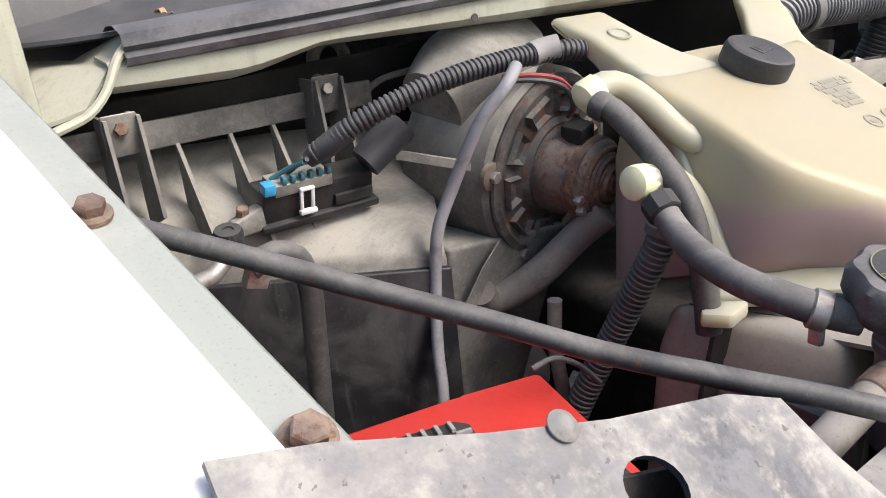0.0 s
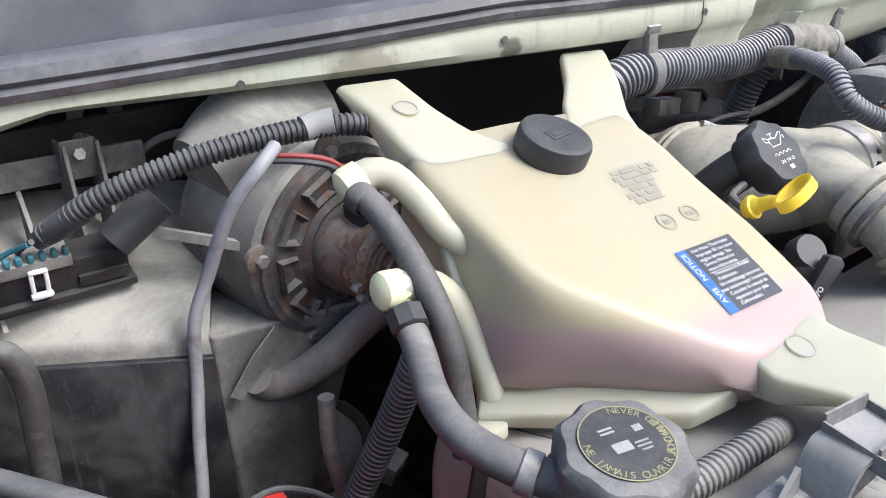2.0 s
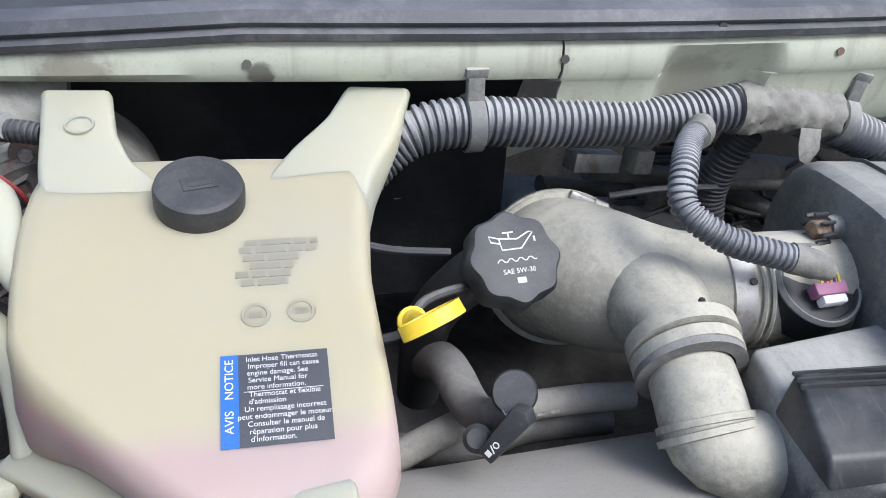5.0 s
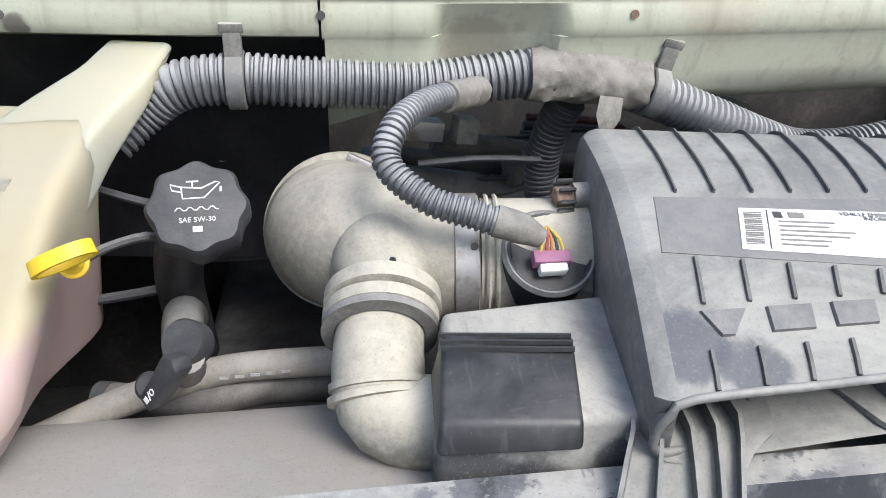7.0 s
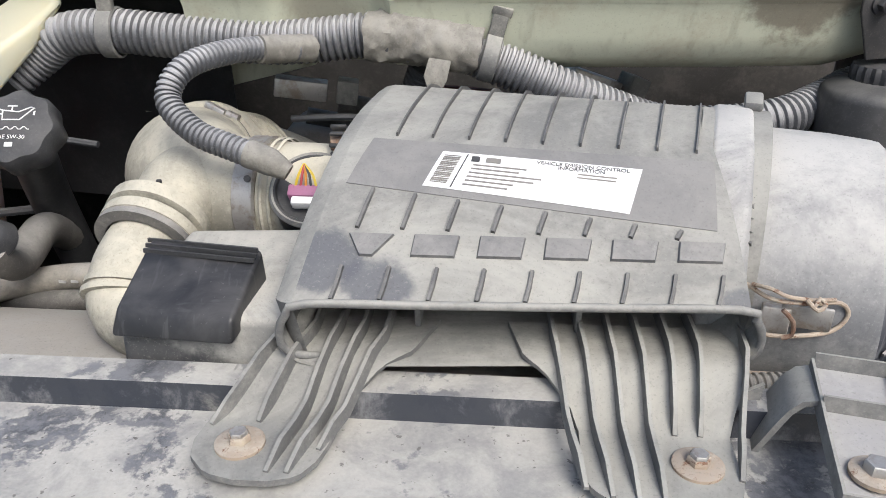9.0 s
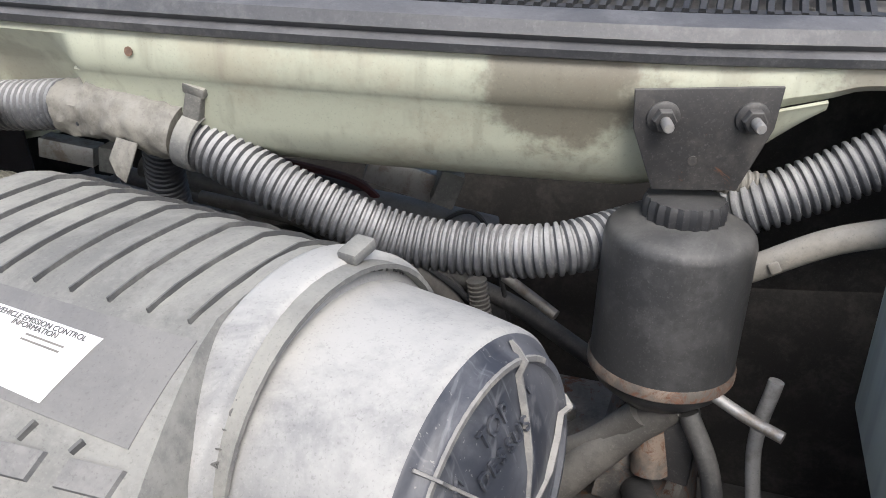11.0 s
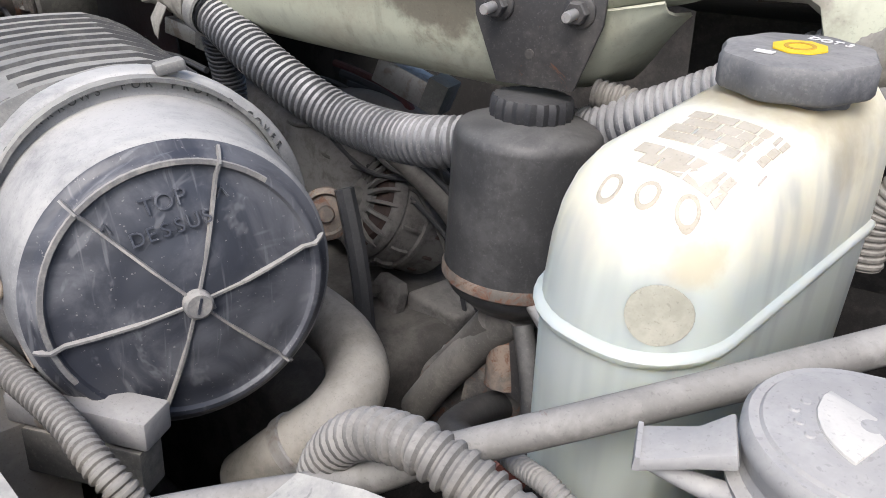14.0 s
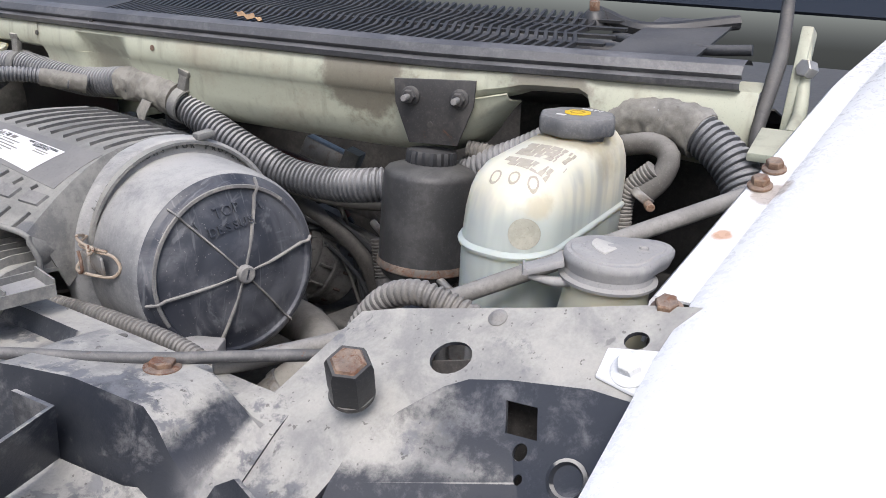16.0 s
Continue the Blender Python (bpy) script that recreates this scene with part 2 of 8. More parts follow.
# darker spots low on the front wall, below the cover
resonator_plastic = grimy("resonator_plastic", (0.15, 0.15, 0.147), (0.32, 0.315, 0.29), 0.55, 0.85, 0.5, scale=17, dustcol=(0.48, 0.468, 0.415), stains_and_tones=(((-0.02, -0.062, 0.955), 0.045, (0.035, 0.037, 0.042)), ((0.02, -0.064, 0.95), 0.03, (0.04, 0.042, 0.046)), ((0.06, -0.064, 0.972), 0.016, (0.07, 0.07, 0.07))))
cream_paint = grimy("cream_paint", (0.45, 0.475, 0.375), (0.36, 0.33, 0.25), 0.4, 0.4, 0.38, scale=9, bump=0.04, dustcol=(0.44, 0.4, 0.31), streak=0.35, stains_and_tones=(((0.43, 0.235, 1.150), 0.055, (0.13, 0.11, 0.085)), ((0.62, 0.27, 1.15), 0.05, (0.2, 0.18, 0.15)), ((0.04, 0.222, 1.12), 0.035, (0.3, 0.29, 0.23)), ((-0.41, 0.26, 1.14), 0.03, (0.2, 0.18, 0.14)), ((-0.29, 0.235, 1.142), 0.012, (0.08, 0.07, 0.06))))
green_paint = grimy("green_paint", (0.33, 0.37, 0.335), (0.45, 0.47, 0.43), 0.4, 0.3, 0.35, scale=14, bump=0.03)
white_paint = grimy("white_paint", (0.82, 0.83, 0.82), (0.7, 0.7, 0.67), 0.15, 0.05, 0.2, scale=6, bump=0.01, stains_and_tones=(((0.8215, 0.099, 1.0925), 0.010, (0.5, 0.26, 0.12)), ((0.838, 0.155, 1.115), 0.016, (0.42, 0.36, 0.3))))
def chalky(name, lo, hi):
    """Black painted steel under pale settled dust, rubbed off in patches, darker on steep faces."""
    n = Nodes(name)
    big = n.noise(11, 10, 0.60, 0.25)
    mid = n.noise(70, 8, 0.70, 0.15)
    tiny = n.noise(480, 3, 0.6)
    # tone picked by slope: flat faces pale, steep ones dark
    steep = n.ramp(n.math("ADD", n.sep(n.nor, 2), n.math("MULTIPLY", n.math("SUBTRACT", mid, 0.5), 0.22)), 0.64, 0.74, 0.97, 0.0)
    rubbed = n.ramp(n.math("ADD", n.math("MULTIPLY", big, 0.60), n.math("MULTIPLY", mid, 0.40)), lo, hi, 0.0, 0.92)
    film = n.ramp(n.noise(24, 7, 0.66, 0.3), 0.36, 0.66)
    pale = n.mix(film, n.mix(tiny, (0.36, 0.353, 0.325), (0.47, 0.46, 0.415)), n.mix(tiny, (0.22, 0.220, 0.214), (0.31, 0.307, 0.29)))
    worn = n.mix(n.ramp(mid, 0.36, 0.62), (0.034, 0.038, 0.049), (0.17, 0.174, 0.182))
    steep_tone = n.mix(n.ramp(n.noise(30, 8, 0.72, 0.3), 0.50, 0.70), (0.022, 0.026, 0.035), (0.15, 0.152, 0.158))
    steep_tone = n.mix(n.ramp(n.noise(13, 8, 0.70, 0.3), 0.60, 0.72, 0.0, 0.7), steep_tone, n.mix(tiny, (0.28, 0.272, 0.245), (0.40, 0.386, 0.345)))
    scrape = n.ramp(n.noise(120, 3, 0.6, 0.2, (1, 0.15, 1)), 0.66, 0.72, 0.0, 0.45)
    top = n.mix(scrape, n.mix(rubbed, pale, worn), (0.08, 0.083, 0.09))
    chip = n.ramp(n.noise(210, 3, 0.55), 0.66, 0.70, 0.0, 0.6)
    top = n.mix(chip, top, (0.06, 0.055, 0.05))
    n.bump(n.math("ADD", mid, n.math("MULTIPLY", tiny, 0.35)), 0.16, 0.002)
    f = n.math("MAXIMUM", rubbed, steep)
    return n.out(Base_Color=n.mix(steep, top, steep_tone), Roughness=n.ramp(f, 0.0, 1.0, 0.85, 0.38))


def scuffed(name, dark=(0.048, 0.053, 0.065), rub=(0.17, 0.176, 0.19), mark=(0.27, 0.275, 0.285), dots=0.5):
    """Black plastic rubbed pale by many strokes."""
    n = Nodes(name)
    wide = n.noise(16, 6, 0.62, 0.8)
    f = n.ramp(wide, 0.42, 0.66, 0.0, 0.7)
    col = n.mix(f, dark, rub)
    for k, st in enumerate(((1, 0.06, 0.3), (0.2, 1, 0.07), (1, 0.3, 0.05))):
        s = n.ramp(n.noise(170, 3, 0.6, 0.1, st), 0.60, 0.70, 0.0, 0.4)
        col = n.mix(s, col, mark)
    spots = n.ramp(n.noise(420, 2, 0.5), 0.68, 0.74, 0.0, dots)
    col = n.mix(spots, col, (0.4, 0.39, 0.36))
    n.bump(n.noise(90, 4, 0.6), 0.08, 0.001)
    return n.out(Base_Color=col, Roughness=n.ramp(wide, 0.35, 0.65, 0.34, 0.55))


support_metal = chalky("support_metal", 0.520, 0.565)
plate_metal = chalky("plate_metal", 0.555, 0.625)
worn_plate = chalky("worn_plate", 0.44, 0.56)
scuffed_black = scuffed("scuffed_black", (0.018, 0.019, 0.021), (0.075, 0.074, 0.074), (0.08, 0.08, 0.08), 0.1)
black_metal = grimy("black_metal", (0.022, 0.022, 0.024), (0.07, 0.065, 0.06), 0.5, 0.35, 0.4, rust=0.08)
rod_metal = grimy("rod_metal", (0.04, 0.042, 0.047), (0.17, 0.165, 0.16), 0.45, 0.5, 0.38, scale=30, rust=0.14)
rubber = grimy("rubber", (0.028, 0.031, 0.037), (0.07, 0.072, 0.077), 0.4, 0.2, 0.4, scale=12)
pale_rod = grimy("pale_rod", (0.16, 0.155, 0.145), (0.30, 0.29, 0.27), 0.5, 0.55, 0.45, scale=30, rust=0.1)
faded_plastic = grimy("faded_plastic", (0.3, 0.3, 0.3), (0.42, 0.415, 0.4), 0.5, 0.5, 0.5, scale=30)
shade_hose = grimy("shade_hose", (0.07, 0.066, 0.06), (0.15, 0.14, 0.125), 0.5, 0.6, 0.7)
hose_rubber = grimy("hose_rubber", (0.024, 0.025, 0.028), (0.095, 0.093, 0.088), 0.5, 0.42, 0.38)
dusty_hose = grimy("dusty_hose", (0.16, 0.15, 0.13), (0.3, 0.275, 0.23), 0.6, 0.7, 0.8)
loom = grimy("loom", (0.030, 0.034, 0.042), (0.095, 0.098, 0.104), 0.5, 0.9, 0.28, fine=300, dustcol=(0.40, 0.402, 0.40))
reservoir_black = grimy("reservoir_black", (0.017, 0.018, 0.020), (0.055, 0.055, 0.056), 0.5, 0.4, 0.30, scale=24, dustcol=(0.24, 0.235, 0.22))
cast_grey = grimy("cast_grey", (0.15, 0.147, 0.142), (0.055, 0.053, 0.052), 0.55, 0.5, 0.6, 0.1, scale=34, dustcol=(0.33, 0.32, 0.295))
# grey film in the colour stands for the glossy sheen of the seal
seal_rubber = grimy("seal_rubber", (0.045, 0.047, 0.052), (0.15, 0.15, 0.152), 0.5, 0.45, 0.3, scale=14, dustcol=(0.27, 0.27, 0.275))
# dust film kept pale so its colour also carries the sky's reflection
band_plastic = grimy("band_plastic", (0.115, 0.121, 0.133), (0.26, 0.262, 0.26), 0.55, 0.85, 0.34, scale=14, dustcol=(0.46, 0.455, 0.43))
dusty_loom = grimy("dusty_loom", (0.085, 0.082, 0.077), (0.2, 0.187, 0.163), 0.6, 0.75, 0.7)
tape = grimy("tape", (0.13, 0.123, 0.105), (0.24, 0.23, 0.198), 0.6, 0.5, 0.75, scale=40, bump=0.5)
rusty = grimy("rusty", (0.13, 0.075, 0.05), (0.34, 0.23, 0.15), 0.6, 0.35, 0.7, 0.2, scale=60, bump=0.4, rust=0.55)
rust_cream = grimy("rust_cream", (0.34, 0.27, 0.20), (0.48, 0.42, 0.33), 0.5, 0.4, 0.65, 0.1, scale=70, bump=0.4, rust=0.4)
zinc = grimy("zinc", (0.45, 0.44, 0.42), (0.25, 0.2, 0.15), 0.5, 0.2, 0.4, 0.7, scale=60)
blower_metal = grimy("blower_metal", (0.045, 0.044, 0.044), (0.19, 0.175, 0.155), 0.5, 0.45, 0.45, scale=34, rust=0.48)
motor_metal = grimy("motor_metal", (0.13, 0.115, 0.10), (0.28, 0.215, 0.165), 0.6, 0.3, 0.45, 0.3, scale=40, rust=0.55)
alloy = grimy("alloy", (0.30, 0.295, 0.285), (0.14, 0.13, 0.12), 0.5, 0.5, 0.6, 0.2, scale=30)
red_plastic = grimy("red_plastic", (0.72, 0.045, 0.035), (0.5, 0.03, 0.025), 0.2, 0.04, 0.35, scale=20, bump=0.03)
yellow_plastic = grimy("yellow_plastic", (0.8, 0.55, 0.02), (0.6, 0.4, 0.02), 0.2, 0.05, 0.4, bump=0.03)
lime_plastic = grimy("lime_plastic", (0.78, 0.8, 0.5), (0.7, 0.72, 0.5), 0.3, 0.05, 0.4, bump=0.02)
cable_grey = grimy("cable_grey", (0.3, 0.305, 0.32), (0.12, 0.12, 0.12), 0.4, 0.2, 0.4, scale=30)
cap_dusty = grimy("cap_dusty", (0.05, 0.053, 0.058), (0.15, 0.15, 0.148), 0.5, 0.5, 0.5, scale=30, fine=300, bump=0.2)
cap_black = grimy("cap_black", (0.017, 0.018, 0.021), (0.045, 0.046, 0.048), 0.4, 0.16, 0.42, scale=30, fine=400, bump=0.25)
# near-black tone for deep walls, floor, gap sheets and hole discs
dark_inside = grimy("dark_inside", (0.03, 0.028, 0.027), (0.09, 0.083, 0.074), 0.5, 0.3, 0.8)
shroud_plastic = grimy("shroud_plastic", (0.31, 0.285, 0.24), (0.42, 0.385, 0.32), 0.6, 0.8, 0.75, scale=9)
ink_white = grimy("ink_white", (0.7, 0.7, 0.68), (0.5, 0.5, 0.48), 0.2, 0.05, 0.5)
ink_dark = grimy("ink_dark", (0.05, 0.05, 0.05), (0.12, 0.12, 0.11), 0.3, 0.05, 0.5)
paper = grimy("paper", (0.78, 0.78, 0.77), (0.7, 0.69, 0.66), 0.2, 0.05, 0.4, bump=0.01)
label_dark = grimy("label_dark", (0.045, 0.05, 0.06), (0.07, 0.07, 0.08), 0.3, 0.05, 0.35, bump=0.01)
label_blue = grimy("label_blue", (0.02, 0.13, 0.42), (0.03, 0.12, 0.35), 0.3, 0.05, 0.35, bump=0.01)
ink_grey = grimy("ink_grey", (0.2, 0.19, 0.17), (0.3, 0.28, 0.24), 0.4, 0.05, 0.6)


def milky(name, base, stain, tint=None, level=0.0, soft=0.02, stains_and_tones=(), bands=0.0):
    """Waxy translucent plastic, with the fluid showing through the wall below its level."""
    n = Nodes(name)
    big = n.noise(11, 5, 0.6, 0.6)
    small = n.noise(130, 3, 0.6)
    col = n.mix(n.ramp(big, 0.4, 0.75, 0.0, 0.7), base, stain)
    if tint:
        h = n.math("ADD", n.sep(n.pos, 2), n.math("MULTIPLY", n.math("SUBTRACT", big, 0.5), 0.03))
        col = n.mix(n.ramp(h, level - soft, level + soft, 1.0, 0.0), col, tint)
    if bands:
        b = n.ramp(n.noise(42, 3, 0.5, 0.0, (1, 1, 0.1)), 0.45, 0.68, 0.0, bands)
        side = n.ramp(n.sep(n.nor, 2), 0.25, 0.7, 1.0, 0.0)
        col = n.mix(n.math("MULTIPLY", b, side), col, (0.36, 0.39, 0.38))
    for p, r, c in stains_and_tones:
        col = n.mix(n.math("MULTIPLY", n.near(p, r, 0.02), 0.75), col, c)
    n.bump(small, 0.04, 0.001)
    return n.out(Base_Color=col, Roughness=n.ramp(big, 0.3, 0.7, 0.42, 0.55), Subsurface_Weight=0.6, Subsurface_Radius=(0.05, 0.042, 0.028), Subsurface_Scale=0.6)


tank_plastic = milky("tank_plastic", (0.44, 0.400, 0.268), (0.42, 0.395, 0.30), (0.435, 0.335, 0.305), 1.016, 0.006)
strap_plastic = milky("strap_plastic", (0.465, 0.45, 0.335), (0.425, 0.435, 0.36))
brake_plastic = milky("brake_plastic", (0.72, 0.71, 0.58), (0.62, 0.58, 0.42), (0.50, 0.55, 0.50), 1.075, 0.012, (((0.668, 0.212, 1.117), 0.05, (0.36, 0.31, 0.2)), ((0.695, 0.10, 1.085), 0.018, (0.5, 0.46, 0.33)), ((0.632, 0.112, 1.066), 0.016, (0.42, 0.42, 0.34))), 0.75)

# ---------------------------------------------------------------- setting


def cowl_y(x):
    return 0.205 + 0.22 * (x - 0.08) ** 2


def cowl_dz(x):
    """The cowl dips towards the passenger side."""
    return -0.03 * max(0.0, min(1.0, (-0.3 - x) / 0.45)) + 0.006 * max(0.0, x - 0.5) / 0.3


def cowl_dent(x):
    """The pressed recess in the cowl face behind the intake."""
    return 0.020 * max(0.0, 1 - ((x - 0.047) / 0.050) ** 6)


def along(profile, x0, x1, n=60, thick=0.0, dz=True):
    """A profile of (y, z) carried along the curve of the cowl."""
    bm = B()
    rings = []
    for i in range(n + 1):
        x = x0 + (x1 - x0) * i / n
        rings.append([(x, cowl_y(x) + y, z + (cowl_dz(x) if dz else 0)) for y, z in profile])
    grid(bm, rings, False)
    return bent(bm, thick) if thick else bm


# ground under the van and out to the horizon
gr = B()
prism([(-60, -60), (60, -60), (60, 60), (-60, 60)], -0.05, 0.0, Matrix(), gr)
solo("ground", gr, grimy("asphalt", (0.05, 0.05, 0.05), (0.09, 0.088, 0.085), 0.5, 0.1, 0.85, scale=3, fine=60), "grey worn asphalt ground under the van", "ground", kind="structure")

def plate_z(x, y):
    return 0.933 + 0.156 * x + 0.75 * y


# radiator support: middle beam with its raised rear lip
bm = B()
prof = [(-0.30, 0.885), (-0.245, 0.93), (-0.215, 0.955), (-0.093, 0.956), (-0.089, 0.971), (-0.069, 0.972), (-0.065, 0.93)]
rings = []
for i in range(125):
    x = -0.62 + 0.01 * i
    lift = 0.028 * max(0.0, min(1.0, (x - 0.40) / 0.06))
    k = max(0.0, min(1.0, (x - 0.42) / 0.03))
    front = float(np.interp(x, (0.42, 0.47, 0.508, 0.587, 0.605, 0.62), (-0.185, -0.165, -0.153, -0.149, -0.143, -0.135)))
    step = {-0.30: front - 0.012, -0.245: front - 0.008, -0.215: front}
    rings.append([(x, y + (step[y] - y) * k if y in step else y - 0.006 * abs(x), z + (lift if 0.94 < z < 0.965 else 0)) for y, z in prof])
    blend = max(0.0, min(1.0, (x - 0.575) / 0.04))
    rings[-1] = [(px, py, pz + blend * (min(pz, plate_z(px, py) + 0.001) - pz) if 0.94 < pz else pz) for px, py, pz in rings[-1]]
grid(bm, rings, False)
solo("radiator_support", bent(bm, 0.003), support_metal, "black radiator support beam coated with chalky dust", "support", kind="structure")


CREASE = [(0.673, -0.125), (0.674, -0.105), (0.690, -0.084), (0.709, -0.067), (0.722, -0.061), (0.746, -0.058), (0.793, -0.056), (0.84, -0.062)]


def low_z(x, y):
    """The part of the plate below its crease falls off more steeply."""
    yc = np.interp(x, [c[0] for c in CREASE], [c[1] for c in CREASE])
    return plate_z(x, y) - 0.75 * max(0.0, float(yc) - y)


def ring2(x, y, rx, ry, n=14):
    return [(x + rx * math.cos(a), y + ry * math.sin(a)) for a in (2 * math.pi * k / n for k in range(n))]


def punched(outline, holes, height, side):
    """A sheet with holes cut through it."""
    bm = B()
    edges = []
    for lp in [outline] + holes:
        vs = [bm.verts.new((side * x, y, height(x, y))) for x, y in lp]
        edges += [bm.edges.new((vs[i], vs[(i + 1) % len(vs)])) for i in range(len(vs))]
    bmesh.ops.triangle_fill(bm, edges=edges, use_beauty=True)
    return bent(bm, 0.003)


def end_plate(side):
    """Sloping end of the support below the fender, with its round hole."""
    if side > 0:
        edge = [(0.594, -0.093), (0.621, -0.031), (0.648, -0.026), (0.687, -0.022), (0.757, -0.014), (0.802, -0.008), (0.835, -0.006)]
        return punched(edge + CREASE[::-1] + [(0.66, -0.17), (0.63, -0.17)], [ring2(0.703, -0.051, 0.0135, 0.0095, 20), ring2(0.806, -0.028, 0.007, 0.005)], plate_z, side)
    edge = [(0.600, -0.093), (0.611, -0.066), (0.615, -0.043), (0.641, -0.035), (0.702, -0.029), (0.75, -0.021), (0.802, -0.010), (0.835, -0.006)]
    return punched(edge + [(0.84, -0.06), (0.84, -0.17), (0.66, -0.17)], [ring2(0.703, -0.051, 0.0135, 0.0095, 20)], plate_z, side)


lower = punched(CREASE + [(0.845, -0.17), (0.67, -0.17)], [[(0.7485, -0.0643), (0.7678, -0.0646), (0.7736, -0.0744), (0.7544, -0.0742)], ring2(0.7664, -0.0789, 0.0042, 0.0028), ring2(0.7705, -0.0869, 0.0024, 0.0017)], low_z, 1)
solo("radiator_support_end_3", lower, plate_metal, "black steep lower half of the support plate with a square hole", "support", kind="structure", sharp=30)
solo("plate_cup", lathe([(0.0115, -0.001), (0.0115, 0.003), (0.0095, 0.004), (0.008, 0.001)], axis((0.7974, -0.0835, 0.9738), (-0.156, -1.5, 1)), 24, None, False, True), plate_metal, "round pressed cup on the support plate", "cup", (0.7974, -0.0835, 0.9738))


for side, nm in ((1, "radiator_support_end_1"), (-1, "radiator_support_end_2")):
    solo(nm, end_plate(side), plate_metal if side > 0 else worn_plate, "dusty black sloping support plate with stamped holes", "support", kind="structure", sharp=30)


# added dark sheets, otherwise unseen, that make the plate holes look black
for side in (-1, 1):
    sk = B()
    grid(sk, [[(side * x, y - 0.012, plate_z(x, y) - 0.01), (side * x, y - 0.018, 0.62)] for x, y in ((0.606, -0.08), (0.625, -0.04), (0.70, -0.03), (0.80, -0.012), (0.858, -0.008))], False)
    solo("wall_skirt_%d" % (1 if side < 0 else 2), bent(sk, 0.002), dark_inside, "added dark sheet behind the holes of the support plate", "wall", kind="structure")


def fender(side):
    """Outer fender top and its bolted inner flange."""
    bm = B()
    rings = []
    for i in range(25):
        y = -0.62 + 1.42 * i / 24
        z = 1.05 + 0.3775 * y if y < 0.35 else 1.182 + 0.25 * (y - 0.35)
        xi = 0.803 + 0.13 * max(0, y) if side > 0 else 0.784 + 0.125 * y
        o = 0.026 if side > 0 else 0.024
        rings.append([(side * (xi + o + dx), y, z + dz) for dx, dz in ((-0.002, -0.004), (0.0, 0.006), (0.012, 0.014), (0.05, 0.018), (0.12, 0.012), (0.17, -0.02), (0.2, -0.1), (0.21, -0.4))])
    grid(bm, rings, False)
    top = bent(bm, 0.002)
    fl = B()
    rings = []
    for i in range(25):
        y = (0.028 if side > 0 else -0.012) + (0.740 if side > 0 else 0.78) * i / 24
        z = 1.05 + 0.3775 * y if y < 0.35 else 1.182 + 0.25 * (y - 0.35)
        xi = 0.803 + 0.13 * max(0, y) if side > 0 else 0.784 + 0.125 * y
        rings.append([(side * (xi + dx), y, z + dz) for dx, dz in ((-0.001, -0.03), (0.0, -0.004), (0.003, 0.0), (0.027, 0.001))])
    grid(fl, rings, False)
    return top, bent(fl, 0.002)


for side, n in ((-1, 1), (1, 2)):
    top, fl = fender(side)
    f = thing("fender_%d" % n, "glossy white painted fender with its pale green inner flange", "fender", (side * 0.9, 0, 1.0), kind="structure")
    part("fender_skin", top, white_paint, f)
    part("flange", fl, green_paint if side < 0 else white_paint, f, "pale green dusty bolted flange")

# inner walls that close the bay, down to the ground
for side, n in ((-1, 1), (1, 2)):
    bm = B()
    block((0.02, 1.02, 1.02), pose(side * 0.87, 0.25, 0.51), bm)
    solo("wall_side_%d" % n, bm, dark_inside, "dark inner fender wall of the bay", "wall", kind="structure")
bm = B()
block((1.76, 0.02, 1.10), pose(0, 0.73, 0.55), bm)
solo("wall_firewall", bm, dark_inside, "dark firewall behind the engine", "wall", kind="structure")
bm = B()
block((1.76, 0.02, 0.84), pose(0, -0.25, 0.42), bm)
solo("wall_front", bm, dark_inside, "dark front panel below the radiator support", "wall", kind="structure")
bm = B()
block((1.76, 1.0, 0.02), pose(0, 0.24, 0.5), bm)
solo("floor", bm, dark_inside, "dark bottom of the engine bay", "floor", kind="structure")

# cowl: painted lip, bulge, seal, top panel
cowl = thing("cowl", "pale green painted cowl lip streaked with brown dirt", "cowl", (0, 0.25, 1.15), kind="structure")
LIP = [(0.03, 1.172), (0.002, 1.168), (-0.003, 1.160), (-0.003, 1.142), (0.002, 1.135), (0.022, 1.130)]
bm = B()
rings = []
for i in range(51):
    x = -0.745 + 0.663 * i / 50
    zb = 1.132 - 0.015 * max(0.0, min(1.0, (-0.61 - x) / 0.05))
    zt = 1.172 + cowl_dz(x)
    rings.append([(x, cowl_y(x) + y, zb + (zt - zb) * (z - 1.130) / 0.042) for y, z in LIP])
grid(bm, rings, False)
part("lip", bent(bm, 0.002), cream_paint, cowl)
bm = B()
rings = []
for i in range(101):
    x = -0.080 + 0.87 * i / 100
    zb = float(np.interp(x, (0.53, 0.554, 0.577, 0.592, 0.646, 0.653, 0.660, 0.80), (1.130, 1.139, 1.145, 1.151, 1.153, 1.143, 1.110, 1.095)))
    zt = 1.172 + cowl_dz(x)
    rings.append([(x, cowl_y(x) + y + (cowl_dent(x) if z < 1.15 else 0.0), zb + (zt - zb) * (z - 1.130) / 0.042) for y, z in LIP])
grid(bm, rings, False)
part("lip", bent(bm, 0.002), cream_paint, cowl)
BUL = [(0.004, 1.136), (0.010, 1.126), (0.014, 1.108), (0.024, 1.09), (0.045, 1.077), (0.11, 1.07)]
bm = B()
rings = []
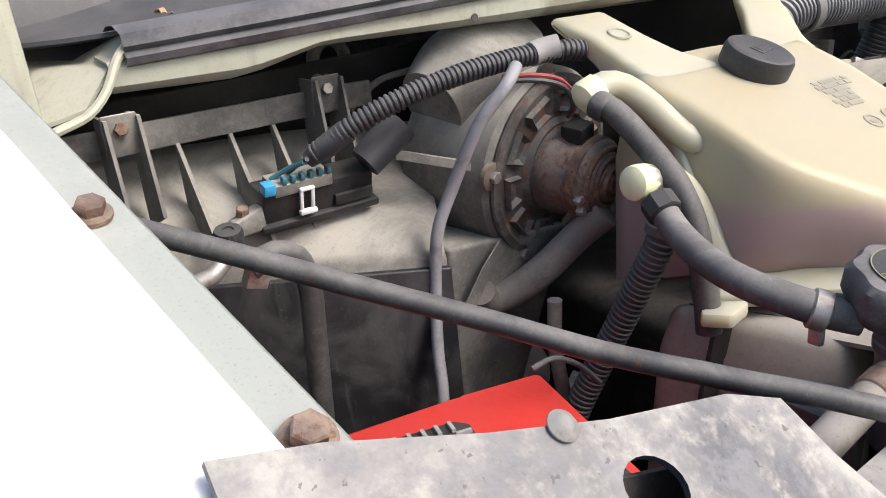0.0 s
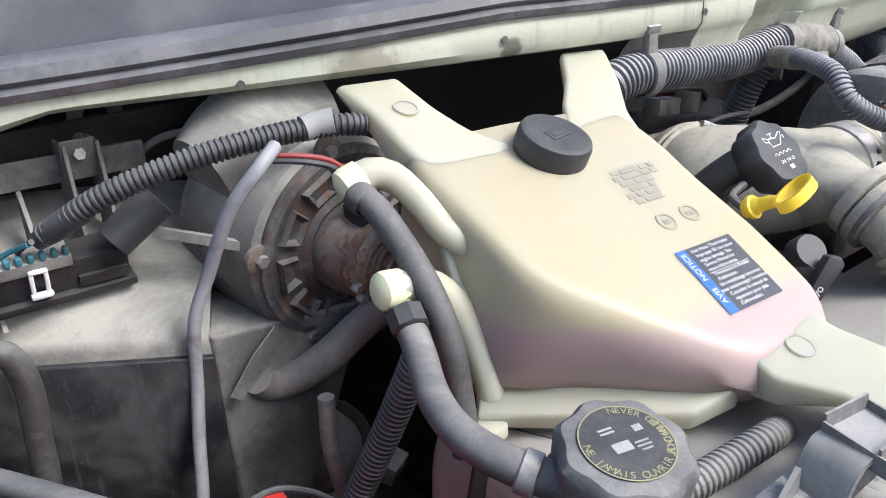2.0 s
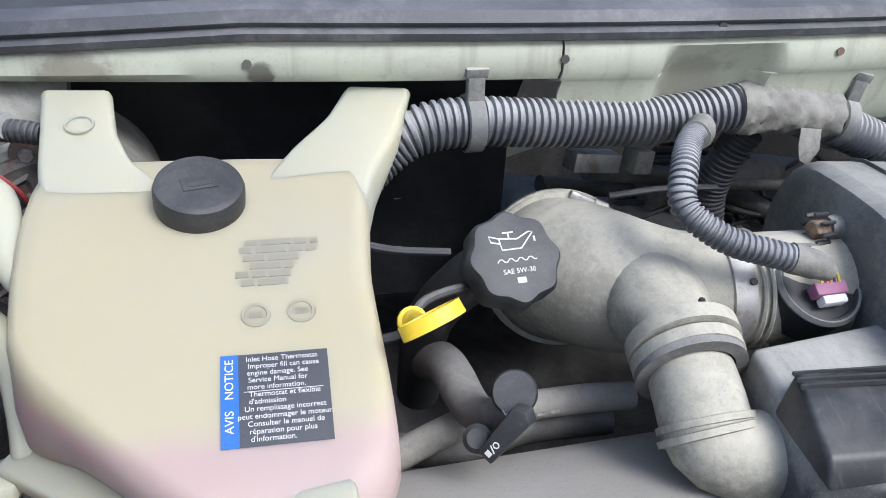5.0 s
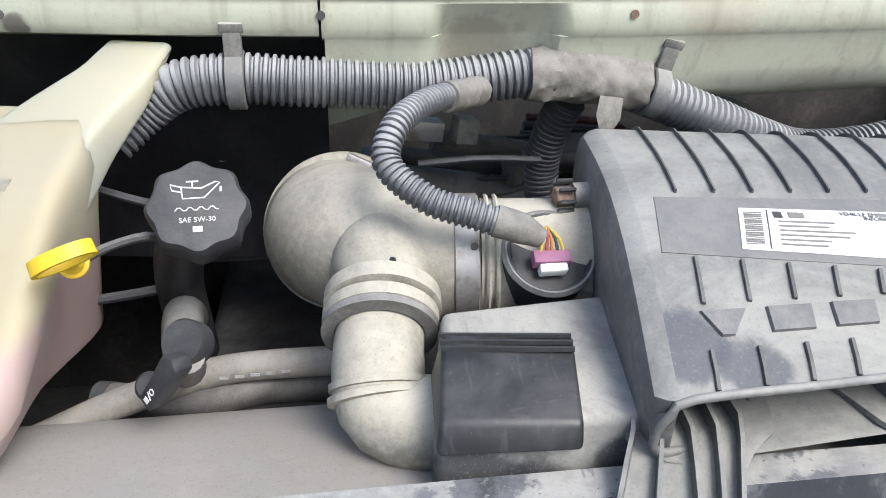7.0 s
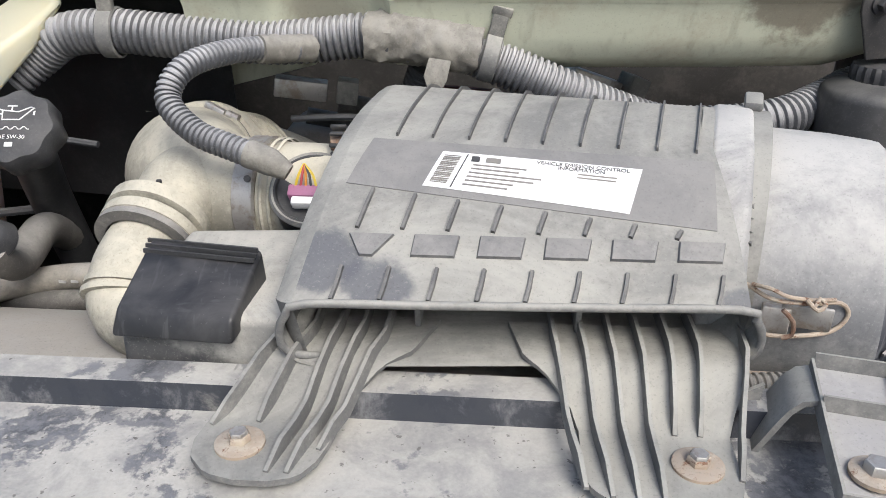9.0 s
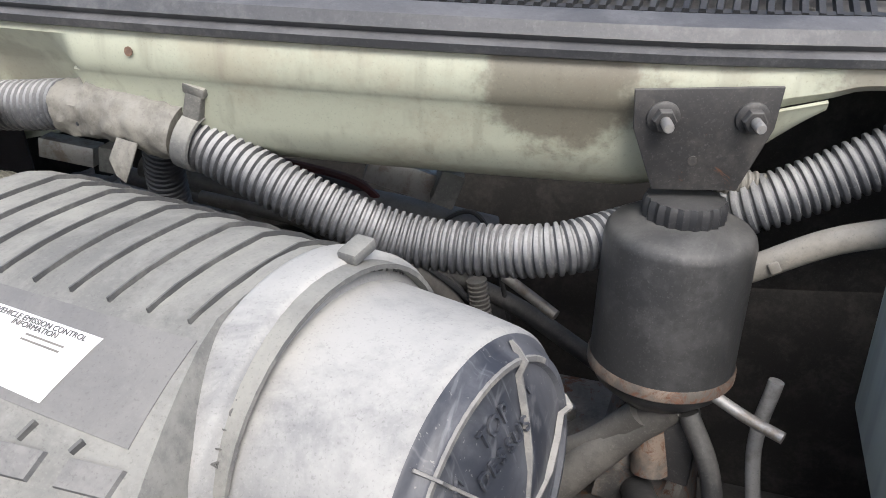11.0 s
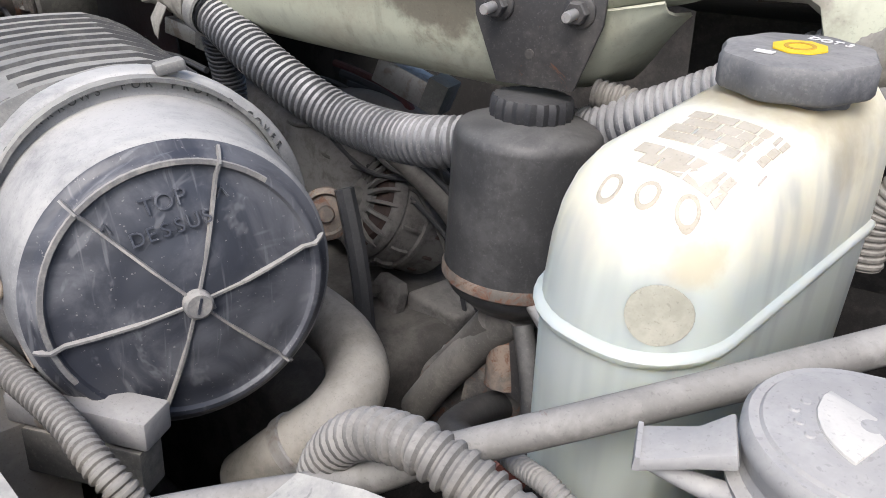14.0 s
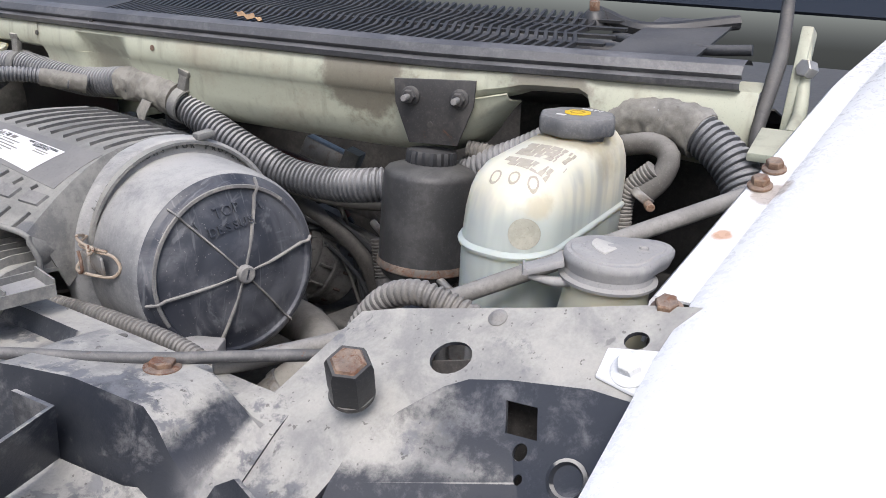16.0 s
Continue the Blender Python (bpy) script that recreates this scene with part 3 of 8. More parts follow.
for i in range(61):
    x = -0.078 + 0.654 * i / 60
    top = float(np.interp(x, (0.50, 0.53, 0.554, 0.577), (1.136, 1.136, 1.142, 1.148)))
    low = float(np.interp(x, (0.47, 0.525, 0.545, 0.56, 0.577), (1.070, 1.090, 1.110, 1.126, 1.141)))
    s = (top - low) / 0.066
    dent = cowl_dent(x)
    rings.append([(x, cowl_y(x) + y * (0.2 + 0.8 * s) + dent, top - (1.136 - z) * s) for y, z in BUL])
grid(bm, rings, False)
part("bulge", bent(bm, 0.002), cream_paint, cowl, "pale green rounded cowl panel")
# black sheet set in the gap under the lip to colour in its shade
part("recess", along([(0.07, 1.135), (0.09, 1.11), (0.11, 1.08), (0.13, 0.90)], -0.76, -0.078, 30, 0.002), black_plastic, cowl, "black sheet filling the shaded gap under the lip")
# near-black sheet: the shade of the painted cavity is put into its colour
part("notch_shade", along([(0.03, 1.15), (0.14, 1.13), (0.16, 0.95)], 0.53, 0.80, 16, 0.002), dark_inside, cowl, "dark sheet colouring in the shade of the cavity below the lip")
SEAL = [(0.036, 1.164), (0.004, 1.163), (-0.007, 1.166), (-0.009, 1.171), (-0.002, 1.1745), (-0.007, 1.178), (-0.004, 1.186), (0.010, 1.191), (0.026, 1.190), (0.036, 1.186)]
solo("hood_seal", along(SEAL, -0.735, 0.775, 140), seal_rubber, "long black rubber hood seal along the cowl with sheen coloured grey", "seal", (0, 0.25, 1.17), kind="structure")
# top panel: smooth towards the passenger side, slotted grille towards the driver
cover = thing("cowl_cover", "dark grey plastic cowl cover with a slotted air grille", "cowl cover", (0.2, 0.3, 1.19), kind="structure")
part("panel", along([(0.03, 1.186), (0.05, 1.183), (0.065, 1.190), (0.32, 1.262)], -0.82, -0.012, 40, 0.003), rubber, cover)
part("front_strip", along([(0.03, 1.186), (0.045, 1.184), (0.052, 1.187)], -0.012, 0.70, 30, 0.003), rubber, cover)
part("end_panel", along([(0.052, 1.187), (0.22, 1.228)], 0.64, 0.72, 8, 0.003), rubber, cover)
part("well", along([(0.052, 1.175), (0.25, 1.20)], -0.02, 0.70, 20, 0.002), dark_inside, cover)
slat = strip([(0, 0, 0), (0.006, 0.035, 0.009), (-0.004, 0.07, 0.018), (0.004, 0.105, 0.027), (0.0, 0.15, 0.04)], 0.0055, 0.004)
slat_me = finish("slat", slat, black_plastic)
for k in range(62):
    x = -0.01 + 0.0100 * k
    so = new("slat", slat_me)
    so.location = Vector((x, cowl_y(x) + 0.05, 1.186)) - ORG[cover]
    so.rotation_euler = (0, 0, radians(8))
    so.parent = cover
for k in range(5):
    part("cross_bar", along([(0.05 + 0.031 * k, 1.1875 + 0.0082 * k), (0.056 + 0.031 * k, 1.189 + 0.0082 * k)], -0.01, 0.63, 24, 0.003), black_plastic, cover)
wind = along([(0.30, 1.25), (0.9, 1.75)], -0.85, 0.9, 24, 0.004, False)
gl = Nodes("glass")
solo("windscreen", wind, gl.out(Base_Color=(0.02, 0.024, 0.03), Roughness=0.06, IOR=1.5), "dark dusty windscreen glass behind the cowl", "windscreen", (0, 0.6, 1.3), kind="structure")

# ---------------------------------------------------------------- coolant tank
tank = thing("coolant_tank", "yellowed translucent coolant tank holding pink coolant", "coolant tank", (-0.34, 0.07, 0.93))
topo = [(-0.432, 0.188, 1.092), (-0.345, 0.196, 1.101), (-0.236, 0.180, 1.094), (-0.241, 0.09, 1.063), (-0.244, -0.006, 1.000), (-0.272, -0.030, 0.990),
        (-0.340, -0.024, 0.992), (-0.396, 0.022, 1.028), (-0.436, 0.072, 1.058)]
midl = [(-0.437, 0.195, 1.03), (-0.345, 0.205, 1.03), (-0.244, 0.186, 1.03), (-0.250, 0.09, 1.0), (-0.251, -0.012, 0.976), (-0.276, -0.036, 0.975),
        (-0.343, -0.022, 0.980), (-0.402, 0.038, 0.988), (-0.441, 0.080, 0.998)]
lowl = [(-0.437, 0.195, 0.93), (-0.345, 0.205, 0.93), (-0.256, 0.186, 0.93), (-0.272, 0.09, 0.935), (-0.262, -0.006, 0.955), (-0.278, -0.026, 0.957),
        (-0.342, -0.010, 0.962), (-0.407, 0.058, 0.966), (-0.441, 0.086, 0.970)]


def tank_top(y):
    """Height of the sloping tank top."""
    ys = (-0.06, -0.02, 0.0026, 0.044, 0.0668, 0.116, 0.195)
    zs = (0.975, 1.000, 1.0138, 1.0378, 1.0490, 1.073, 1.102)
    for a, b, za, zb in zip(ys, ys[1:], zs, zs[1:]):
        if y <= b:
            return za + (zb - za) * (y - a) / (b - a)
    return zs[-1]


def rounded(lp, k=6):
    """A closed outline drawn smooth through its corners."""
    p = [Vector(v) for v in lp]
    n = len(p)
    out = []
    for i in range(n):
        a, b, c, d = p[i - 1], p[i], p[(i + 1) % n], p[(i + 2) % n]
        for j in range(k):
            t = j / k
            s = 0.5 * ((2 * b) + (c - a) * t + (2 * a - 5 * b + 4 * c - d) * t * t + (3 * b - a - 3 * c + d) * t ** 3)
            out.append(s.lerp(b.lerp(c, t), 0.35))
    return out


TC = Vector((-0.335, 0.085, 0))
rim = rounded(topo)
rings = [rounded(lowl), rounded([Vector(a).lerp(Vector(b), 0.5) for a, b in zip(lowl, midl)]), rounded(midl)]
for q, drop in ((1.0, 0.022), (0.995, 0.010), (0.97, 0.003), (0.93, 0.0), (0.85, 0.0), (0.7, 0.0), (0.5, 0.0), (0.25, 0.0), (0.04, 0.0)):
    rings.append([Vector((TC.x + (p.x - TC.x) * q, TC.y + (p.y - TC.y) * q, tank_top(TC.y + (p.y - TC.y) * q) - drop)) for p in rim])
bm = B()
grid(bm, rings)
body = part("body", bm, tank_plastic, tank, "", 60)
TANK = skin(body)
# moulded tray along the foot of the flank, open towards the hose lug
part("flange", loft([[(-0.462, 0.085, 0.958), (-0.412, 0.036, 0.962), (-0.372, -0.007, 0.966), (-0.338, -0.018, 0.980), (-0.330, 0.000, 0.982), (-0.403, 0.066, 0.974), (-0.440, 0.104, 0.972)],
                     [(-0.460, 0.085, 0.948), (-0.411, 0.038, 0.950), (-0.371, -0.004, 0.952), (-0.338, -0.013, 0.958), (-0.330, 0.004, 0.958), (-0.402, 0.068, 0.955), (-0.438, 0.104, 0.952)]], None, 0.003, 3), strap_plastic, tank, "", 60)
# arms that hook under the cowl lip
part("arm", loft([[(-0.437, 0.262, 1.133), (-0.390, 0.250, 1.134), (-0.390, 0.251, 1.126), (-0.437, 0.263, 1.125)],
                  [(-0.433, 0.222, 1.120), (-0.386, 0.212, 1.117), (-0.386, 0.212, 1.098), (-0.433, 0.222, 1.098)],
                  [(-0.432, 0.192, 1.104), (-0.376, 0.186, 1.104), (-0.376, 0.186, 1.07), (-0.432, 0.192, 1.07)],
                  [(-0.428, 0.160, 1.088), (-0.350, 0.160, 1.090), (-0.350, 0.160, 1.05), (-0.428, 0.160, 1.05)]], None, 0.005, 3), strap_plastic, tank, "", 60)
part("moulded_ring", lathe([(0.0095, 0.0), (0.0092, 0.0008), (0.0078, 0.0008), (0.0074, 0.0)], axis((-0.408, 0.216, 1.1185), (0.0, -0.4, 1)), 24, None, False, False), strap_plastic, tank)
part("arm", loft([[(-0.232, 0.240, 1.133), (-0.186, 0.231, 1.132), (-0.186, 0.232, 1.124), (-0.232, 0.241, 1.124)],
                  [(-0.250, 0.216, 1.118), (-0.202, 0.200, 1.112), (-0.202, 0.200, 1.090), (-0.250, 0.216, 1.095)],
                  [(-0.275, 0.195, 1.105), (-0.224, 0.172, 1.094), (-0.224, 0.172, 1.06), (-0.275, 0.195, 1.07)],
                  [(-0.300, 0.165, 1.091), (-0.240, 0.135, 1.076), (-0.240, 0.135, 1.03), (-0.300, 0.165, 1.05)]], None, 0.005, 3), strap_plastic, tank, "", 60)
part("strap", loft([[(-0.338, 0.002, 1.004), (-0.268, 0.004, 1.006), (-0.268, -0.006, 0.968), (-0.336, -0.008, 0.968)],
                    [(-0.339, -0.034, 0.990), (-0.270, -0.034, 0.998), (-0.270, -0.040, 0.976), (-0.337, -0.036, 0.970)],
                    [(-0.327, -0.066, 0.990), (-0.262, -0.072, 0.992), (-0.264, -0.072, 0.980), (-0.326, -0.066, 0.979)],
                    [(-0.324, -0.098, 0.988), (-0.265, -0.098, 0.989), (-0.266, -0.098, 0.980), (-0.324, -0.098, 0.980)],
                    [(-0.325, -0.112, 0.977), (-0.268, -0.110, 0.977), (-0.268, -0.110, 0.970), (-0.325, -0.112, 0.970)],
                    [(-0.327, -0.138, 0.974), (-0.273, -0.136, 0.974), (-0.273, -0.136, 0.968), (-0.327, -0.138, 0.968)],
                    [(-0.316, -0.156, 0.974), (-0.286, -0.156, 0.974), (-0.286, -0.156, 0.968), (-0.316, -0.156, 0.968)]], None, 0.003, 2), strap_plastic, tank, "", 60)
part("moulded_ring", lathe([(0.0095, 0.0), (0.0092, 0.0008), (0.0078, 0.0008), (0.0074, 0.0)], axis((-0.305, -0.030, 0.9955), (0.0, -0.3, 1)), 24, None, False, False), strap_plastic, tank)
# filler necks on the flank
part("neck", tube([(-0.478, 0.184, 1.086), (-0.464, 0.181, 1.091), (-0.452, 0.173, 1.088), (-0.446, 0.154, 1.076), (-0.442, 0.133, 1.060), (-0.428, 0.121, 1.049)], [0.011, 0.0105, 0.0098, 0.0092, 0.0092, 0.010], 12), strap_plastic, tank)
part("neck", tube([(-0.4915, 0.129, 1.037), (-0.471, 0.127, 1.035), (-0.455, 0.121, 1.026), (-0.446, 0.110, 1.004), (-0.443, 0.095, 0.972), (-0.444, 0.090, 0.955)], [0.0115, 0.011, 0.0105, 0.0095, 0.0092, 0.0095], 12), strap_plastic, tank)
part("neck_web", loft([[(-0.443, 0.140, 1.064), (-0.425, 0.140, 1.060), (-0.425, 0.100, 1.030), (-0.447, 0.116, 1.020)], [(-0.443, 0.146, 1.060), (-0.425, 0.146, 1.056), (-0.425, 0.106, 1.026), (-0.447, 0.122, 1.016)]], None, 0.002), strap_plastic, tank)
for p, d in (((-0.478, 0.184, 1.086), (-1, 0.1, -0.4)), ((-0.4915, 0.129, 1.037), (-1, 0.0, 0.1))):
    part("plug", lathe([(0.0118, -0.010), (0.0125, 0.0), (0.0115, 0.004), (0.007, 0.007)], axis(p, d), 14), lime_plastic, tank, "lime yellow moulded neck end")
CAPN = Vector((0.05, -0.38, 0.92)).normalized()
cm = axis((-0.336, 0.149, 1.084), CAPN)
cap = part("cap", lathe([(0.0262, 0.0), (0.0268, 0.003), (0.0268, 0.013), (0.0255, 0.0165), (0.023, 0.0178), (0.021, 0.0176)], cm, 48), cap_black, tank, "black textured screw cap")

# ---------------------------------------------------------------- brake fluid reservoir
brk = thing("brake_reservoir", "large milky white brake fluid reservoir with a yellow-marked cap", "brake reservoir", (0.655, 0.17, 0.95))


def rr(cx, cy, hx, hy, rot, r, z, n=8, tilt=0.0):
    out = []
    for sx, sy, a0 in ((1, 1, 0), (-1, 1, 90), (-1, -1, 180), (1, -1, 270)):
        for k in range(n + 1):
            a = radians(a0 + 90 * k / n)
            x, y = sx * (hx - r) + r * math.cos(a), sy * (hy - r) + r * math.sin(a)
            c, s = math.cos(rot), math.sin(rot)
            out.append(Vector((cx + c * x - s * y, cy + s * x + c * y, z + tilt * y)))
    return out


lv = [(0.958, 0.040, 0.072, 0), (0.962, 0.044, 0.077, 0), (1.0362, 0.0455, 0.080, 0), (1.0372, 0.0472, 0.0822, 1), (1.040, 0.0482, 0.0832, 1), (1.0418, 0.0472, 0.0822, 1), (1.0428, 0.0452, 0.080, 0), (1.066, 0.0446, 0.0785, 0), (1.080, 0.0428, 0.0762, 0), (1.0905, 0.0392, 0.0725, 0), (1.0985, 0.0335, 0.0665, 0), (1.1030, 0.0255, 0.058, 0), (1.1050, 0.0145, 0.046, 0), (1.1055, 0.006, 0.036, 0)]
bm = B()
grid(bm, [rr(0.664, 0.182, a * 0.89, b * 1.15, radians(-3), min(a, b) * 0.78, (1.0588 + (z - 1.040) * (0.985 if z > 1.041 else 1.0)) if z > 1.03 else z, 8, 0.0 if z < 1.03 else 0.15 + 0.035 * max(0.0, min(1.0, (z - 1.05) / 0.05))) for z, a, b, k in lv])
BRK = skin(part("body", bm, brake_plastic, brk, "", 50))
part("cap", lathe([(0.022, -0.006), (0.024, 0.006), (0.0305, 0.0080), (0.0316, 0.0095), (0.0316, 0.0200), (0.0300, 0.0224), (0.024, 0.0232)], axis((0.6695, 0.211, 1.1205), (0, -0.10, 1)), 64, None, True, True, lambda a: 1 + 0.035 * math.cos(8 * a)), grimy("cap_faded", (0.075, 0.079, 0.088), (0.20, 0.202, 0.205), 0.5, 0.6, 0.42, scale=30, fine=300), brk, "faded black scalloped cap")

# ---------------------------------------------------------------- power steering reservoir
ps = thing("steering_reservoir", "black dirty power steering fluid reservoir, round", "reservoir", (0.505, 0.25, 0.93))
pm = pose(0.507, 0.245, 0)
part("body", lathe([(0.030, 0.945), (0.043, 0.957), (0.0470, 0.966), (0.0478, 0.972), (0.0470, 0.976), (0.0468, 1.058), (0.0455, 1.063), (0.0425, 1.0665), (0.031, 1.0705), (0.027, 1.072)], pm, 56), reservoir_black, ps, "", 60)
part("cap", lathe([(0.0240, 1.070), (0.0248, 1.072), (0.0248, 1.081), (0.0236, 1.0845), (0.0220, 1.084), (0.0200, 1.0845), (0.008, 1.0855)], pm, 80, None, True, True, lambda a: 1 + 0.035 * math.cos(20 * a)), cap_black, ps, "black ribbed screw cap")
# ---------------------------------------------------------------- evaporator case
case = thing("heater_case", "dusty grey plastic heater and evaporator case with ribs", "heater case", (-0.65, 0.35, 0.8))
bm = loft([[(-0.84, 0.44, 0.70), (-0.50, 0.40, 0.70), (-0.545, 0.262, 0.70), (-0.80, 0.385, 0.70)],
           [(-0.84, 0.46, 0.99), (-0.50, 0.40, 0.965), (-0.55, 0.262, 0.972), (-0.79, 0.392, 0.99)],
           [(-0.84, 0.50, 1.065), (-0.47, 0.45, 1.06), (-0.47, 0.40, 1.055), (-0.82, 0.43, 1.06)]], None, 0.006, 2)
part("body", bm, dusty_plastic, case)
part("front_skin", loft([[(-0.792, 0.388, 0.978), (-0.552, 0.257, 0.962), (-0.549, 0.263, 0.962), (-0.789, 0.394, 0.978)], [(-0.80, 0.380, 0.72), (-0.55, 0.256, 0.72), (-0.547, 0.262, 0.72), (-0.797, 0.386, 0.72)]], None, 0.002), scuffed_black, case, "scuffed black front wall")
FAN = Vector((-0.437, 0.266, 1.015))
FD = Vector((0.17, -0.98, -0.12)).normalized()
fm = axis(FAN, FD)
part("fan_housing", lathe([(0.082, -0.09), (0.080, -0.006), (0.076, -0.002), (0.05, -0.002)], fm, 48), dusty_plastic, case)
part("fan_plate", lathe([(0.0, 0.0), (0.076, 0.0), (0.076, 0.003), (0.070, 0.005), (0.064, 0.002), (0.042, 0.004), (0.038, 0.008), (0.0, 0.008)], fm, 48), blower_metal, case, "black blower plate with rust")
part("motor", lathe([(0.036, 0.004), (0.036, 0.022), (0.033, 0.027), (0.032, 0.048), (0.029, 0.052), (0.0235, 0.0535), (0.0225, 0.0565), (0.0165, 0.0575), (0.0155, 0.0605), (0.0085, 0.0615), (0.0075, 0.0645), (0.003, 0.0655)], fm, 40), motor_metal, case, "rusty blower motor")

# ---------------------------------------------------------------- intake duct
duct = thing("intake_duct", "dusty grey plastic intake elbow and throttle duct", "intake duct", (-0.05, 0.1, 0.95))
RIM = Vector((-0.071, 0.206, 0.986))
RIM_D = Vector((0.28, 0.90, -0.34)).normalized()
part("elbow", tube([RIM + RIM_D * 0.010, RIM, RIM - RIM_D * 0.014, (-0.071, 0.178, 0.9955), (-0.062, 0.155, 1.0005), (-0.045, 0.133, 1.0030), (-0.022, 0.118, 1.004), (0.004, 0.112, 1.005), (0.02, 0.109, 1.006)], [0.057, 0.0572, 0.0548, 0.0532, 0.051, 0.0478, 0.0445, 0.0425, 0.042], 40), intake_plastic, duct)
part("throttle", tube([RIM + RIM_D * 0.07, (-0.040, 0.285, 0.950), (-0.02, 0.33, 0.93)], 0.044, 28), dark_inside, duct, "dark throttle body behind the elbow")
part("collar", lathe([(0.041, -0.004), (0.044, -0.003), (0.044, 0.012), (0.041, 0.013)], axis((0.006, 0.1115, 1.0053), (1, -0.13, 0.03)), 40, None, False, False), zinc, duct, "steel band clamp")
part("sensor_tube", tube([(0.02, 0.109, 1.006), (0.06, 0.103, 1.007), (0.10, 0.096, 1.007)], 0.04, 28), intake_plastic, duct)
part("branch", tube([(-0.043, 0.115, 1.008), (-0.050, 0.066, 1.006), (-0.053, 0.040, 0.996), (-0.056, 0.018, 0.985), (-0.055, 0.003, 0.970), (-0.042, -0.007, 0.963), (-0.015, -0.011, 0.961), (0.0, -0.011, 0.961)], [0.037, 0.035, 0.027, 0.0265, 0.027, 0.0275, 0.027, 0.027], 28), intake_plastic, duct)

# resonator box with the black cover
res = thing("resonator_box", "grey dusty plastic resonator box beside the air cleaner", "resonator", (0.02, 0.0, 0.93))
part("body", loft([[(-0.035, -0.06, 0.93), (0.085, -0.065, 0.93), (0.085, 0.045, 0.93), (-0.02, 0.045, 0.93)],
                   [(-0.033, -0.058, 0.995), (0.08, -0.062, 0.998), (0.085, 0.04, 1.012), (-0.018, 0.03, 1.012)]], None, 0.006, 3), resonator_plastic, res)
part("cover", loft([[(-0.034, -0.068, 0.985), (0.040, -0.072, 0.985), (0.048, -0.02, 0.995), (-0.030, -0.012, 0.995)],
                    [(-0.031, -0.060, 1.001), (0.040, -0.068, 1.000), (0.046, -0.020, 1.0225), (-0.024, -0.0155, 1.0255)]], None, 0.003, 3), scuffed_black, res, "scuffed black plastic cover")

# ---------------------------------------------------------------- tubes
A = [(-0.235, 0.21, 1.065), (-0.211, 0.222, 1.084), (-0.183, 0.222, 1.101), (-0.140, 0.222, 1.105), (-0.097, 0.222, 1.102), (-0.008, 0.222, 1.098), (0.037, 0.222, 1.101),
     (0.082, 0.222, 1.105), (0.145, 0.224, 1.096), (0.180, 0.227, 1.085), (0.237, 0.228, 1.062), (0.288, 0.236, 1.041), (0.330, 0.245, 1.028), (0.385, 0.250, 1.027), (0.433, 0.252, 1.035), (0.475, 0.28, 1.043), (0.51, 0.31, 1.05)]
har = thing("wire_loom", "thick grey corrugated wiring loom, dusty, across the cowl", "wire loom", (0.0, 0.22, 1.1))
part("conduit", corrugated(A, 0.0188, 0.0060, 0.0031, 20), loom, har)
part("tape_wrap", crumple(tube([(0.075, 0.222, 1.105), (0.10, 0.222, 1.104), (0.13, 0.222, 1.101), (0.168, 0.222, 1.094)], 0.0202, 40, 0.0025), 0.0030, 110), tape, har, "brown dusty cloth tape")
A2 = [(0.51, 0.31, 1.05), (0.53, 0.293, 1.060), (0.555, 0.288, 1.072), (0.590, 0.293, 1.090), (0.631, 0.297, 1.114), (0.673, 0.297, 1.132), (0.710, 0.290, 1.138), (0.742, 0.281, 1.137), (0.772, 0.273, 1.124), (0.797, 0.263, 1.102), (0.814, 0.25, 1.065), (0.822, 0.24, 1.0)]
part("conduit", corrugated(A2, 0.0188, 0.0060, 0.0031, 20), loom, har)
sl = [(0.024, 0.180, 1.1005), (-0.008, 0.145, 1.107), (-0.036, 0.104, 1.103), (-0.044, 0.084, 1.084), (-0.022, 0.068, 1.067), (0.006, 0.059, 1.059), (0.036, 0.052, 1.051)]
snl = thing("sensor_loom", "thin grey corrugated wiring loom to the air sensor", "wire loom", sl[0])
part("conduit", corrugated(sl, 0.0093, 0.0042, 0.0016, 16), loom, snl)
part("boot", tube([(0.018, 0.0562, 1.056), (0.034, 0.0525, 1.0515), (0.046, 0.051, 1.045)], [0.0100, 0.0096, 0.006], 14), tape, snl, "frayed dark tape at the end")
cl = [(-0.634, 0.300, 1.062), (-0.60, 0.275, 1.086), (-0.55, 0.255, 1.103), (-0.50, 0.245, 1.110), (-0.467, 0.240, 1.111), (-0.447, 0.233, 1.111), (-0.434, 0.230, 1.109)]
bll = thing("blower_loom", "black corrugated wiring loom to the blower module", "wire loom", cl[0])
dark_loom = grimy("dark_loom", (0.022, 0.024, 0.028), (0.06, 0.06, 0.06), 0.5, 0.45, 0.34, fine=300, dustcol=(0.26, 0.255, 0.24))
part("conduit", corrugated(cl, 0.0080, 0.0040, 0.0015, 14), dark_loom, bll)
part("tape_band", tube([(-0.475, 0.2415, 1.1115), (-0.465, 0.2395, 1.1135), (-0.455, 0.234, 1.115)], 0.0090, 16), grimy("grey_tape", (0.3, 0.3, 0.29), (0.2, 0.2, 0.19), 0.4, 0.3), bll, "grey tape band")
part("tape_end", tube([(-0.638, 0.303, 1.058), (-0.625, 0.293, 1.068), (-0.613, 0.285, 1.077)], [0.006, 0.0086, 0.0086], 14), rubber, bll, "black tape end")
dl = [(-0.503, 0.228, 1.108), (-0.52, 0.220, 1.098), (-0.538, 0.232, 1.071), (-0.551, 0.252, 1.024), (-0.563, 0.259, 0.990), (-0.567, 0.262, 0.946), (-0.576, 0.254, 0.90), (-0.585, 0.240, 0.865), (-0.60, 0.23, 0.80)]
